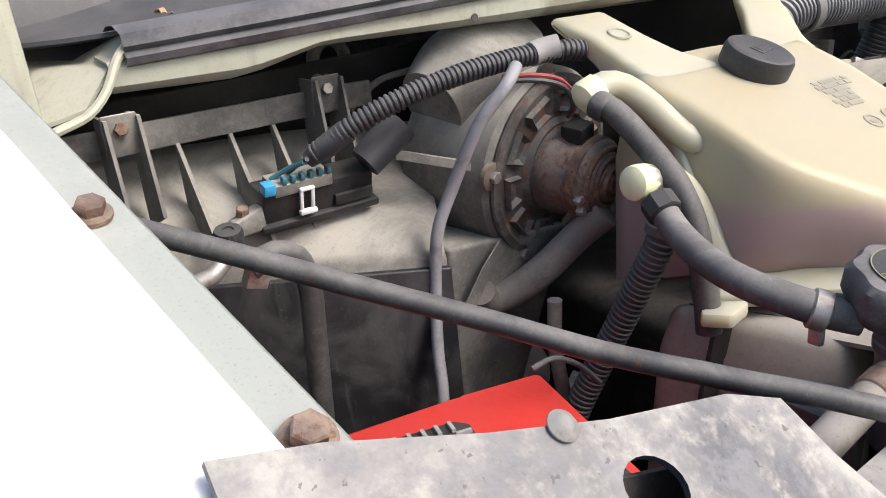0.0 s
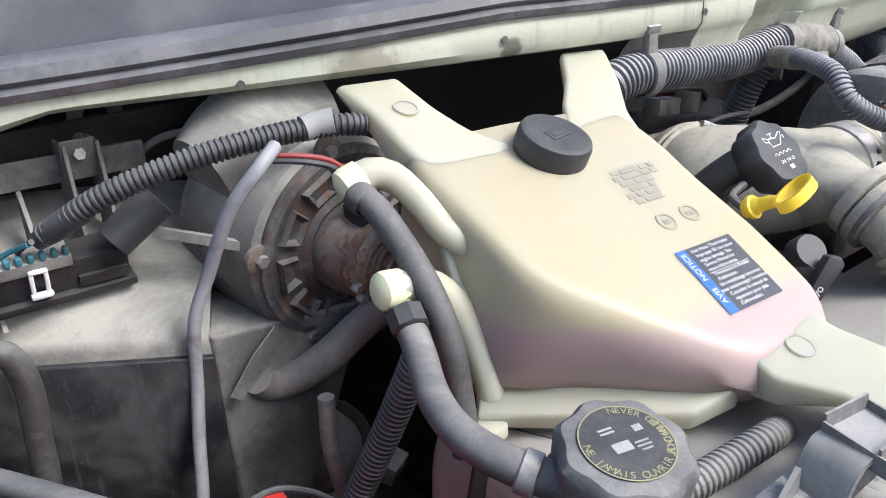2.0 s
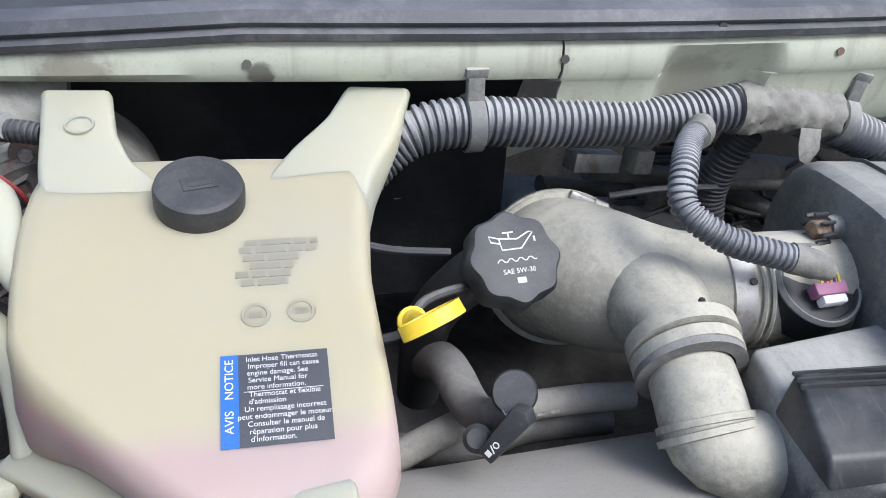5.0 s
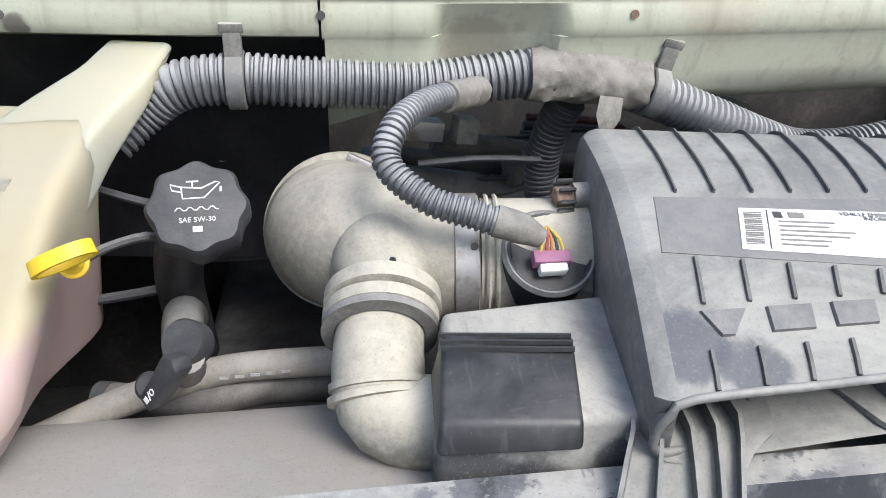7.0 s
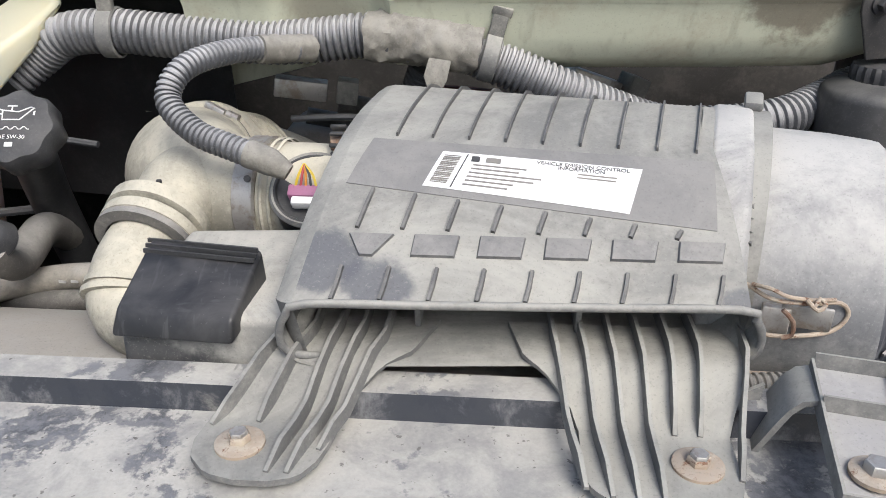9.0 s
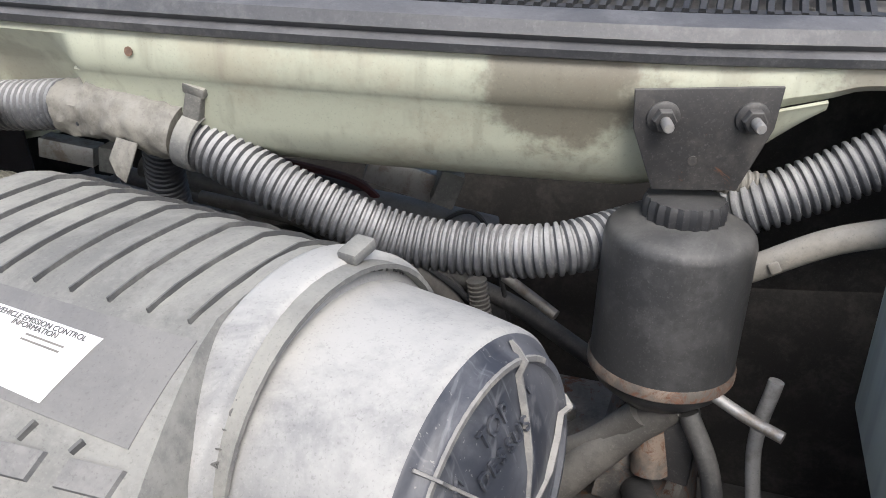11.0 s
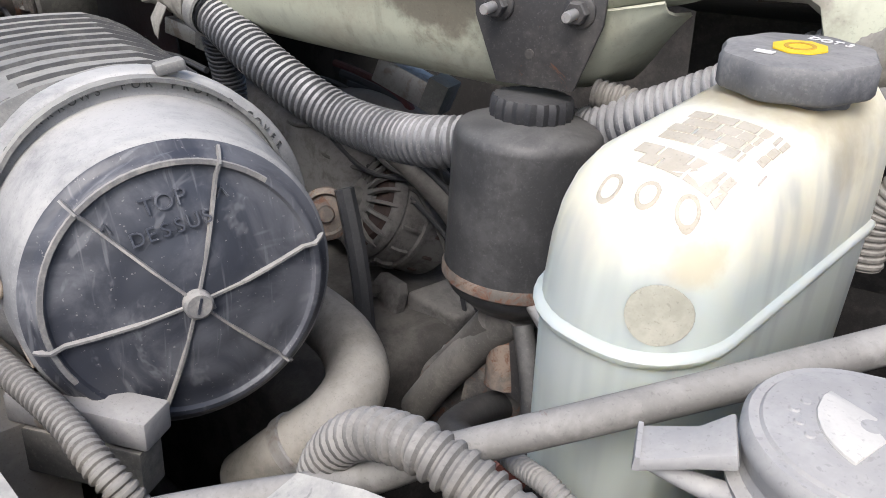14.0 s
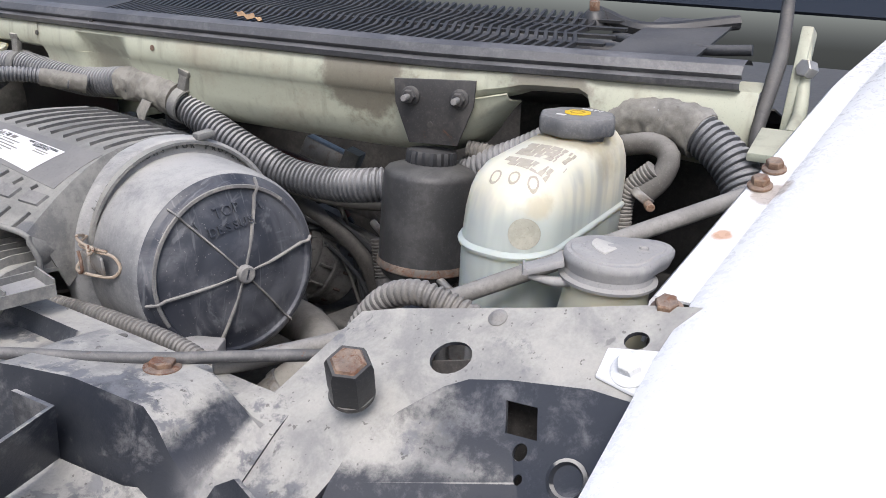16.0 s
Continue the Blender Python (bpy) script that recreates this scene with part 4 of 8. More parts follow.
solo("grey_cable", tube(dl, 0.0048, 10), cable_grey, "loose grey plastic covered cable", "cable", dl[0])
fl = [(-0.470, 0.122, 1.005), (-0.474, 0.126, 0.985), (-0.482, 0.146, 0.935), (-0.492, 0.164, 0.888), (-0.503, 0.176, 0.850), (-0.52, 0.19, 0.79)]
dlo = thing("drop_loom", "dark corrugated wiring loom running down", "wire loom", fl[0])
part("conduit", corrugated(fl, 0.0108, 0.0045, 0.0014, 14), dark_loom, dlo)
part("end_collar", lathe([(0.0118, -0.004), (0.0128, -0.003), (0.0128, 0.003), (0.0118, 0.004)], axis((-0.471, 0.1225, 1.001), (-0.1, 0.15, -1)), 18, None, False, False), loom, dlo)
rl = [(-0.86, 0.198, 1.116), (-0.78, 0.136, 1.079), (-0.72, 0.090, 1.050), (-0.681, 0.056, 1.032), (-0.648, 0.022, 1.0165), (-0.629, -0.003, 1.0105), (-0.618, -0.014, 1.007), (-0.606, -0.030, 1.0035), (-0.594, -0.046, 1.0008), (-0.578, -0.066, 0.996), (-0.56, -0.085, 0.989), (-0.535, -0.110, 0.979), (-0.500, -0.140, 0.965)]
dark_rod = grimy("dark_rod", (0.028, 0.030, 0.034), (0.10, 0.10, 0.10), 0.45, 0.35, 0.34, scale=30, rust=0.3)
solo("brace_rod", tube(rl, 0.0054, 14), dark_rod, "dark scuffed steel brace rod with rust", "rod", rl[0], "brace rods")
rl = [(0.835, 0.215, 1.112), (0.82, 0.202, 1.104), (0.76, 0.143, 1.0735), (0.70, 0.084, 1.042), (0.645, 0.032, 1.0135), (0.628, 0.016, 1.002), (0.612, 0.003, 0.9935), (0.590, -0.014, 0.9840), (0.572, -0.037, 0.9790), (0.56, -0.062, 0.9775), (0.549, -0.078, 0.9770)]
solo("brace_rod", tube(rl, 0.0066, 14), pale_rod, "grey scuffed steel brace rod, bent along the support", "rod", rl[0], "brace rods")
h1 = [(-0.478, 0.177, 1.081), (-0.474, 0.163, 1.077), (-0.471, 0.137, 1.056), (-0.471, 0.112, 1.033), (-0.469, 0.098, 1.003), (-0.469, 0.089, 0.96), (-0.470, 0.085, 0.935)]
ovf = thing("overflow_hose", "black rubber coolant hose from the tank neck", "hose", h1[0], "coolant hoses")
part("hose", tube(h1, 0.0088, 14), hose_rubber, ovf)
part("collar", lathe([(0.0086, -0.006), (0.0102, -0.005), (0.0102, 0.004), (0.0088, 0.006)], axis((-0.4765, 0.172, 1.080), (0.1, -0.85, -0.3)), 16, None, False, False), hose_rubber, ovf)
h2 = [(-0.490, 0.113, 1.0265), (-0.495, 0.093, 1.012), (-0.512, 0.060, 1.008), (-0.520, 0.030, 1.005), (-0.516, 0.004, 1.001), (-0.505, -0.012, 0.995), (-0.496, -0.024, 0.992)]
ovh = thing("overflow_hose", "grey dusty rubber coolant hose to the radiator neck", "hose", h2[0], "coolant hoses")
part("hose", tube(h2, 0.0092, 14), grimy("grey_rubber", (0.05, 0.05, 0.053), (0.15, 0.148, 0.142), 0.5, 0.6, 0.45), ovh)
part("clamp", lathe([(0.0105, -0.007), (0.0118, -0.006), (0.0118, 0.006), (0.0105, 0.007)], axis((-0.4905, 0.110, 1.0245), (-0.2, -0.75, -0.5)), 8), black_plastic, ovh, "black plastic clamp")
part("clamp", lathe([(0.0098, -0.005), (0.0112, -0.004), (0.0112, 0.004), (0.0098, 0.005)], axis((-0.5085, -0.008, 0.9965), (0.5, -0.8, -0.25)), 22, None, False, False), zinc, ovh, "dull spring clamp")
part("clamp_tang", block((0.005, 0.008, 0.012), pose(-0.509, -0.008, 0.982)), zinc, ovh)
rc = thing("radiator_filler", "black octagonal radiator filler cap with a printed warning", "radiator cap", (-0.502, -0.04, 0.93))
part("cap", lathe([(0.0215, -0.028), (0.0255, -0.026), (0.0312, -0.015), (0.0315, -0.004), (0.0285, 0.0), (0.024, 0.001)], axis((-0.495, -0.046, 1.014), (-0.05, -0.2, 1)), 64, None, True, True, lambda a: 1 + 0.045 * math.cos(8 * a)), cap_dusty, rc)
part("neck", lathe([(0.0205, -0.03), (0.0195, 0.022), (0.0195, 0.026), (0.0212, 0.027), (0.0212, 0.031), (0.0200, 0.032), (0.0200, 0.045)], axis((-0.4955, -0.0525, 0.947), (0.01, 0.06, 1)), 32), cap_dusty, rc)
oc = thing("oil_filler", "black scalloped engine oil filler cap with white print", "oil cap", (-0.165, 0.08, 1.03))
OM = axis((-0.157, 0.069, 1.069), (0.05, -0.72, 0.70))
part("cap", lathe([(0.026, -0.024), (0.029, -0.020), (0.029, -0.004), (0.027, -0.001), (0.022, 0.0)], OM, 64, None, True, True, lambda a: 1 + 0.05 * math.cos(8 * a)), cap_black, oc)
part("tube", tube([(-0.160, 0.085, 1.06), (-0.175, 0.115, 1.03), (-0.19, 0.15, 0.98), (-0.19, 0.18, 0.90)], 0.017, 16), black_plastic, oc)
# battery
bat = thing("battery", "bright red car battery with a black vent recess", "battery", (-0.62, 0.08, 0.72))
BX = Vector((-0.96, 0.27, 0)).normalized()
BY = Vector((-0.27, -0.96, 0)).normalized()
bmx = Matrix((BX, BY, Vector((0, 0, 1)))).transposed().to_4x4()
bmx.translation = (-0.561, 0.157, 0.912)
part("body", prism([(0.0, 0.0), (0.17, 0.0), (0.17, 0.17), (0.0, 0.17)], -0.19, -0.012, bmx, None, 0.004), red_plastic, bat)
part("lid", prism([(-0.002, -0.002), (0.06, -0.002), (0.06, 0.006), (0.172, 0.006), (0.172, 0.172), (-0.002, 0.172)], -0.018, 0.0, bmx, None, 0.004), red_plastic, bat)
part("recess", prism([(0.066, 0.034), (0.074, 0.027), (0.135, 0.027), (0.135, 0.10), (0.066, 0.10)], -0.002, 0.001, bmx, None, 0.001), black_plastic, bat, "black ribbed vent recess")
part("sticker", prism([(0.006, 0.104), (0.058, 0.104), (0.058, 0.160), (0.006, 0.160)], 0.0002, 0.0008, bmx), label_dark, bat, "black printed sticker with red stripes")
for k in range(3):
    part("sticker_stripe", block((0.046, 0.006, 0.0003), bmx @ pose(0.032, 0.126 + 0.012 * k, 0.0011), None, 0), red_plastic, bat)
for k in range(4):
    part("print_bar", block((0.022 - 0.004 * k, 0.0018, 0.0003), bmx @ pose(0.028 + 0.003 * k, 0.109 + 0.0038 * k, 0.0011), None, 0), ink_white, bat)
for k in range(6):
    part("vent_rib", block((0.0025, 0.010, 0.003), bmx @ pose(0.078 + 0.009 * k, 0.034, 0.0018), None, 0), faded_plastic, bat)
for k in range(5):
    part("vent_rib", block((0.010, 0.0025, 0.003), bmx @ pose(0.073, 0.043 + 0.011 * k, 0.0018), None, 0), faded_plastic, bat)
part("vent_plug", lathe([(0.014, 0.0), (0.014, 0.003), (0.011, 0.004)], bmx @ pose(0.100, 0.062, 0.001), 24), rubber, bat)

# engine mass
eng = B()
block((0.55, 0.5, 0.28), pose(0.05, 0.45, 0.64), eng, 0.03, 3)
solo("engine_block", eng, dark_inside, "dark grimy engine block deep in the bay", "engine", (0.05, 0.42, 0.55))
sh = B()
rings = []
for i in range(31):
    x = -0.43 + 0.70 * i / 30
    rings.append([(x, -0.064, 0.945), (x, -0.05, 0.948), (x, -0.02, 0.944), (x, 0.02, 0.938), (x, 0.055, 0.929), (x, 0.078, 0.915), (x, 0.085, 0.60)])
grid(sh, rings, False)
solo("fan_shroud", bent(sh, 0.003), shroud_plastic, "dusty beige plastic radiator fan shroud", "shroud", (0, 0, 0.9), kind="structure")

# ---------------------------------------------------------------- air cleaner
AX = Vector((0.97, -0.235, 0.02)).normalized()
HUB = Vector((0.447, 0.049, 0.985))
FW = Vector((-0.235, -0.97, 0)).normalized()
box = thing("air_cleaner", "large faded grey plastic air cleaner housing, dusty, on two ribbed feet", "air cleaner", (0.2, 0.0, 0.957))
CL, CR = Vector((0.104, 0.1285, 1.000)), Vector((0.361, 0.068, 0.996))


def box_arc(s, a):
    c = CL.lerp(CR, s)
    r = 0.085 + 0.006 * s
    return c - FW * (r * math.cos(a)) + Vector((0, 0, r * math.sin(a)))


def box_flat(s, t, off=0.0):
    """The sloping front of the housing: t=0 at the crown, t=1 at the lip of the mouth."""
    p = box_arc(s, radians(80)).lerp(Vector((0.079 + 0.245 * s, -0.0850 + 0.019 * s, 1.022 - 0.004 * s)), t)
    return p + Vector((0, -0.25 * off, 0.02 * math.sin(math.pi * t) + off))


def patch(c, n=10, m=6, off=0.001, thick=0.0012):
    """A plate laid on the front between four (s, t) corners."""
    bm = B()
    rows = []
    for i in range(n + 1):
        u = i / n
        row = []
        for j in range(m + 1):
            v = j / m
            s = (c[0][0] * (1 - u) + c[1][0] * u) * (1 - v) + (c[3][0] * (1 - u) + c[2][0] * u) * v
            t = (c[0][1] * (1 - u) + c[1][1] * u) * (1 - v) + (c[3][1] * (1 - u) + c[2][1] * u) * v
            row.append(box_flat(s, t, off))
        rows.append(row)
    grid(bm, rows, False)
    return bent(bm, thick)


# darker than the housing: the ribs' shadow lines are put into this colour
relief_shade_plastic = grimy("relief_shade_plastic", (0.055, 0.056, 0.058), (0.14, 0.138, 0.13), 0.5, 0.35, 0.45, scale=30, dustcol=(0.3, 0.295, 0.27))
housing_plastic = grimy("housing_plastic", (0.095, 0.097, 0.099), (0.245, 0.242, 0.225), 0.55, 0.75, 0.45, scale=13, bump=0.1, dustcol=(0.375, 0.37, 0.33), stains_and_tones=((tuple(box_flat(0.03, 0.88)), 0.026, (0.085, 0.09, 0.105)), (tuple(box_flat(0.17, 0.96)), 0.022, (0.085, 0.09, 0.105)), (tuple(box_flat(0.97, 0.99)), 0.012, (0.1, 0.105, 0.115))))
def front_end(t):
    """Where the flat front stops: it widens towards the mouth."""
    return 0.87 + 0.125 * max(0.0, (t - 0.42) / 0.58)


secs = []
for k in range(25):
    f = k / 24
    secs.append([box_arc(0.87 * f, radians(-75 + 155 * i / 16)) for i in range(17)] + [box_flat(front_end(t / 10) * f, t / 10) for t in range(1, 11)])
bm = B()
grid(bm, secs, False)
HOUSE = skin(part("housing", bent(bm, 0.0025), housing_plastic, box))
# the round neck between the flat front and the rim, and the step down to it
bm = B()
grid(bm, [[box_arc(0.84 + 0.16 * k / 4, radians(-75 + 290 * i / 40)) for i in range(41)] for k in range(5)], False)
part("round_neck", bent(bm, 0.0025), housing_plastic, box)
edge = [box_arc(0.87, radians(80))] + [box_flat(front_end(t / 10), t / 10) for t in range(1, 11)]
bm = B()
grid(bm, [edge, [p + Vector((0.006, 0.012, -0.012)) for p in edge], [p + Vector((0.008, 0.03, -0.05)) for p in edge]], False)
part("step_wall", bent(bm, 0.0025), housing_plastic, box)
SN = (box_flat(0.6, 0.8) - box_flat(0.4, 0.8)).cross(box_flat(0.5, 0.7) - box_flat(0.5, 0.9)).normalized()
# rounded left end wall
bm = B()
base = secs[0]
cen = Vector((0.10, 0.05, 1.0))
rings = [base]
for k, (sc, dx) in enumerate(((0.985, -0.006), (0.95, -0.011), (0.86, -0.014), (0.3, -0.016))):
    rings.append([cen + (p - cen) * sc + Vector((dx, 0, 0)) for p in base])
low = [Vector((0.085, -0.07, 0.97)), Vector((0.10, 0.05, 0.93))]
grid(bm, [r + [cen + (q - cen) * sc + Vector((dx, 0, 0)) for q in low] for r, (sc, dx) in zip(rings, ((1, 0), (0.985, -0.006), (0.95, -0.011), (0.86, -0.014), (0.3, -0.016)))], True, False, True)
part("end_wall", bm, grey_plastic, box)
# lap ribs over the crown and short bars above and below the raised shapes
for k in range(9):
    s = 0.105 + 0.091 * k
    pts = [box_arc(s, radians(10 + 10 * i)) for i in range(8)] + [box_flat(s, 0.04 + t * (0.40 / 4)) for t in range(5)]
    ups = [(p - CL.lerp(CR, s)).normalized() for p in pts]
    part("rib", strip(pts, 0.0016, 0.0026, ups), relief_shade_plastic, box)
for k in range(8):
    s = 0.10 + 0.103 * k
    t0 = 0.660 + 0.135 * s
    part("bar", strip([box_flat(s, t0), box_flat(s - 0.004, 0.5 * t0 + 0.398), box_flat(s - 0.008, 0.798)], 0.0026, 0.0022, (0, -0.3, 1)), relief_shade_plastic, box)
for k in range(9):
    s = 0.085 + 0.105 * k
    part("bar", strip([box_flat(s, 0.905), box_flat(s, 0.95), box_flat(s - 0.003, 0.99)], 0.0026, 0.0022, (0, -0.3, 1)), relief_shade_plastic, box)
panel = part("panel", patch([(0.05, 0.46), (0.875, 0.485), (0.90, 0.765), (0.03, 0.655)], 16, 8, 0.0004, 0.0022), grimy("panel_plastic", (0.15, 0.149, 0.147), (0.19, 0.187, 0.18), 0.35, 0.35, 0.5, scale=30), box, "darker smooth raised panel")
shape_plastic = grimy("shape_plastic", (0.085, 0.088, 0.094), (0.19, 0.188, 0.183), 0.5, 0.45, 0.5)
# plain raised shapes where the maker's word stands
for k in range(6):
    s = 0.130 + 0.148 * k
    ta = 0.818 - 0.012 * s
    c = [(s - 0.049, ta), (s + 0.049, ta), (s + (0.014 if k == 0 else 0.047), ta + 0.058), (s - (0.014 if k == 0 else 0.047), ta + 0.058)]
    m = axis(box_flat(s, ta + 0.029), SN)
    bm = B()
    loops = []
    for q, h in ((1.06, 0.0), (1.0, 0.0022), (0.6, 0.0022), (0.3, 0.0022)):
        lp = []
        for e in range(4):
            for g in range(4):
                st = Vector(c[e]).lerp(Vector(c[(e + 1) % 4]), g / 4)
                l = m.inverted() @ box_flat(*st)
                lp.append(m @ Vector((l.x * q, l.y * q, h)))
        loops.append(lp)
    grid(bm, loops, True, False, True)
    part("raised_shape", press(bm, HOUSE, m), shape_plastic, box)
# mouth
lip = []
for k in range(25):
    s = k / 24
    lip.append(box_flat(s, 1.0))
bm = tube([box_flat(0.02, 1.0) + Vector((0.012, 0.012, -0.040)), box_flat(-0.02, 1.0) + Vector((0.000, 0.006, -0.034)), box_flat(-0.035, 1.0) + Vector((0.0, 0.003, -0.020)), box_flat(-0.012, 1.0) + Vector((0, 0, -0.006)), box_flat(0.03, 1.0), box_flat(0.3, 1.0), box_flat(0.6, 1.0), box_flat(0.97, 1.0), box_flat(1.01, 1.0) + Vector((0, 0, -0.006)), box_flat(1.035, 1.0) + Vector((0, 0.003, -0.020)), box_flat(1.02, 1.0) + Vector((0, 0.006, -0.034)), box_flat(0.98, 1.0) + Vector((-0.012, 0.012, -0.040))], 0.0024, 10)
part("lip", bm, grey_plastic, box)


def slot(x0, x1, y0, y1, zt, zb, n=6):
    r = (zt - zb) / 2
    zc = (zt + zb) / 2
    out = []
    for i in range(n + 1):
        a = radians(90 + 180 * i / n)
        out.append((x0 + r + r * math.cos(a), y0, zc + r * math.sin(a)))
    for i in range(n + 1):
        a = radians(-90 + 180 * i / n)
        out.append((x1 - r + r * math.cos(a), y1, zc + r * math.sin(a)))
    return out


bm = B()
grid(bm, [slot(0.069, 0.333, -0.082, -0.064, 1.0195, 0.981), slot(0.074, 0.328, -0.053, -0.042, 1.020, 0.984), slot(0.094, 0.31, 0.03, 0.02, 1.024, 0.982)], True, False, True)
part("mouth", bm, grey_plastic, box, "wide shaded intake mouth")
for x in (0.142, 0.235):
    part("mouth_fin", block((0.004, 0.05, 0.03), pose(x, -0.02, 1.0)), grey_plastic, box)


def leg_z(y):
    t = max(0.0, min(1.0, (y + 0.112) / 0.046))
    return 0.9650 + 0.0220 * t * t * (3 - 2 * t)


def leg(rows):
    """One foot: rows of (y, left x, right x), from the mouth down to the rounded end."""
    bm = B()
    ys = [r[0] for r in rows][::-1]
    rings = []
    for i in range(33):
        y = rows[0][0] + (rows[-1][0] - rows[0][0]) * (i / 32) ** 0.8
        xl = float(np.interp(y, ys, [r[1] for r in rows][::-1]))
        xr = float(np.interp(y, ys, [r[2] for r in rows][::-1]))
        rings.append([(xl + (xr - xl) * k / 10, y, leg_z(y)) for k in range(11)])
    grid(bm, rings, False)
    return bent(bm, 0.0035)


part("foot", leg([(-0.035, 0.060, 0.155), (-0.070, 0.066, 0.142), (-0.080, 0.060, 0.126), (-0.095, 0.047, 0.112), (-0.108, 0.038, 0.107), (-0.128, 0.035, 0.104), (-0.140, 0.037, 0.101), (-0.150, 0.046, 0.095), (-0.154, 0.053, 0.089), (-0.156, 0.063, 0.080)]), grey_plastic, box)
part("foot", leg([(-0.035, 0.195, 0.330), (-0.070, 0.203, 0.326), (-0.080, 0.215, 0.322), (-0.095, 0.228, 0.314), (-0.108, 0.232, 0.309), (-0.140, 0.231, 0.308), (-0.150, 0.235, 0.305), (-0.157, 0.243, 0.297), (-0.160, 0.252, 0.288), (-0.1615, 0.262, 0.278)]), grey_plastic, box)
part("apron", loft([[(0.120, -0.078, 0.9815), (0.137, -0.066, 0.9815), (0.155, -0.060, 0.9815), (0.19, -0.060, 0.9815), (0.208, -0.066, 0.9815), (0.225, -0.080, 0.9815), (0.225, -0.03, 0.9815), (0.120, -0.03, 0.9815)], [(0.120, -0.078, 0.979), (0.137, -0.066, 0.979), (0.155, -0.060, 0.979), (0.19, -0.060, 0.979), (0.208, -0.066, 0.979), (0.225, -0.080, 0.979), (0.225, -0.03, 0.979), (0.120, -0.03, 0.979)]]), grey_plastic, box)
for xa, xb, y1 in ((0.070, 0.040, -0.116), (0.084, 0.064, -0.112), (0.098, 0.078, -0.150), (0.112, 0.088, -0.150), (0.126, 0.100, -0.132),
                   (0.220, 0.232, -0.150), (0.236, 0.244, -0.155), (0.252, 0.256, -0.157), (0.268, 0.268, -0.157), (0.284, 0.281, -0.108), (0.300, 0.294, -0.108), (0.326, 0.307, -0.140)):
    pts = []
    for k in range(9):
        t = k / 8
        y = -0.02 + (y1 + 0.02) * t
        x = xa + (xb - xa) * max(0.0, (-0.06 - y) / (-0.06 - y1))
        pts.append((x, y, leg_z(y) if y < -0.07 else 0.987))
    part("foot_rib", strip(pts, 0.0032, 0.0078, (0, 0, 1), None, 0.15), grey_plastic, box)
# band, cover, domed lid with spokes; the cover leans a little from the rim
HEAD = HUB + Vector((-0.0035, -0.003, 0.0050))
LAX = (HEAD - (HUB - AX * 0.108)).normalized()
lid_m = axis(HEAD, LAX)
part("band", lathe([(0.084, -0.124), (0.1025, -0.1225), (0.1050, -0.120), (0.1056, -0.118), (0.1056, -0.1005), (0.1048, -0.0980), (0.1030, -0.0962), (0.0935, -0.0925), (0.0920, -0.0912), (0.084, -0.09)], axis(HUB, AX), 72, None, False, False), band_plastic, box, "grey rim with raised lettering")
part("cover", lathe([(0.0920, -0.130), (0.0920, -0.095), (0.0918, -0.082), (0.0888, -0.042), (0.0852, -0.0160), (0.0842, -0.0120), (0.0822, -0.0100), (0.0800, -0.0100)], lid_m, 72, None, False, False), band_plastic, box, "round grey cover")
LID = [(0.0823, -0.0102), (0.0810, -0.0084), (0.0785, -0.0070), (0.0768, -0.0052), (0.0755, -0.0012), (0.0738, 0.0), (0.0712, 0.0002), (0.0696, -0.0022), (0.0675, -0.0024), (0.060, 0.0004), (0.041, 0.0066), (0.0395, 0.0066), (0.033, 0.0088), (0.024, 0.0114), (0.0, 0.0134)]
lid_mat = scuffed("scuffed_lid", (0.038, 0.042, 0.053), (0.145, 0.15, 0.165), (0.22, 0.225, 0.235), 0.35)
lid = part("lid", lathe(LID, lid_m, 72, None, False, True), lid_mat, box, "scuffed black domed lid with six ribs")
spoke_plastic = grimy("spoke_plastic", (0.12, 0.12, 0.122), (0.36, 0.345, 0.305), 0.55, 0.8, 0.6)
for k in range(6):
    a = radians(14 + 60 * k)
    pts = []
    for r, z in ((0.005, 0.0138), (0.03, 0.0102), (0.05, 0.0048), (0.066, -0.0006), (0.0725, 0.0016), (0.0770, -0.0035), (0.0808, -0.0062)):
        pts.append(lid_m @ Vector((r * math.cos(a), r * math.sin(a), z)))
    part("spoke", strip(pts, 0.0019, 0.0026, LAX, None, 0.35), spoke_plastic, lid)
arc = [lid_m @ Vector((0.0726 * math.cos(radians(q)), 0.0726 * math.sin(radians(q)), 0.0001)) for q in range(52, 213, 5)]
part("arc_ridge", strip(arc, 0.0036, 0.0009, LAX, None, 0.4), spoke_plastic, lid, "dusty raised arc")
part("screw", lathe([(0.0078, 0.0125), (0.0078, 0.0178), (0.0064, 0.0190)], lid_m, 24), spoke_plastic, lid)
part("screw_slot", block((0.0095, 0.0014, 0.0006), lid_m @ pose(0, 0, 0.0191, 0, 0, 75), None, 0), lid_mat, lid)
for word, r, size in (("TOP", 0.0545, 0.0125), ("DESSUS", 0.0415, 0.0105)):
    a = radians(100)
    m = lid_m @ Matrix.Translation((r * math.cos(a), r * math.sin(a), 0.0079 - (r - 0.041) * 0.33)) @ pose(0, 0, 0, 0, 0, 12) @ pose(0, 0, 0, -18, 0, 0)
    for i, ch in enumerate(word):
        part("letter", text_mesh(ch, size, m @ pose((i - (len(word) - 1) / 2) * size * 0.68, 0, 0), 0.0008), lid_mat, lid)
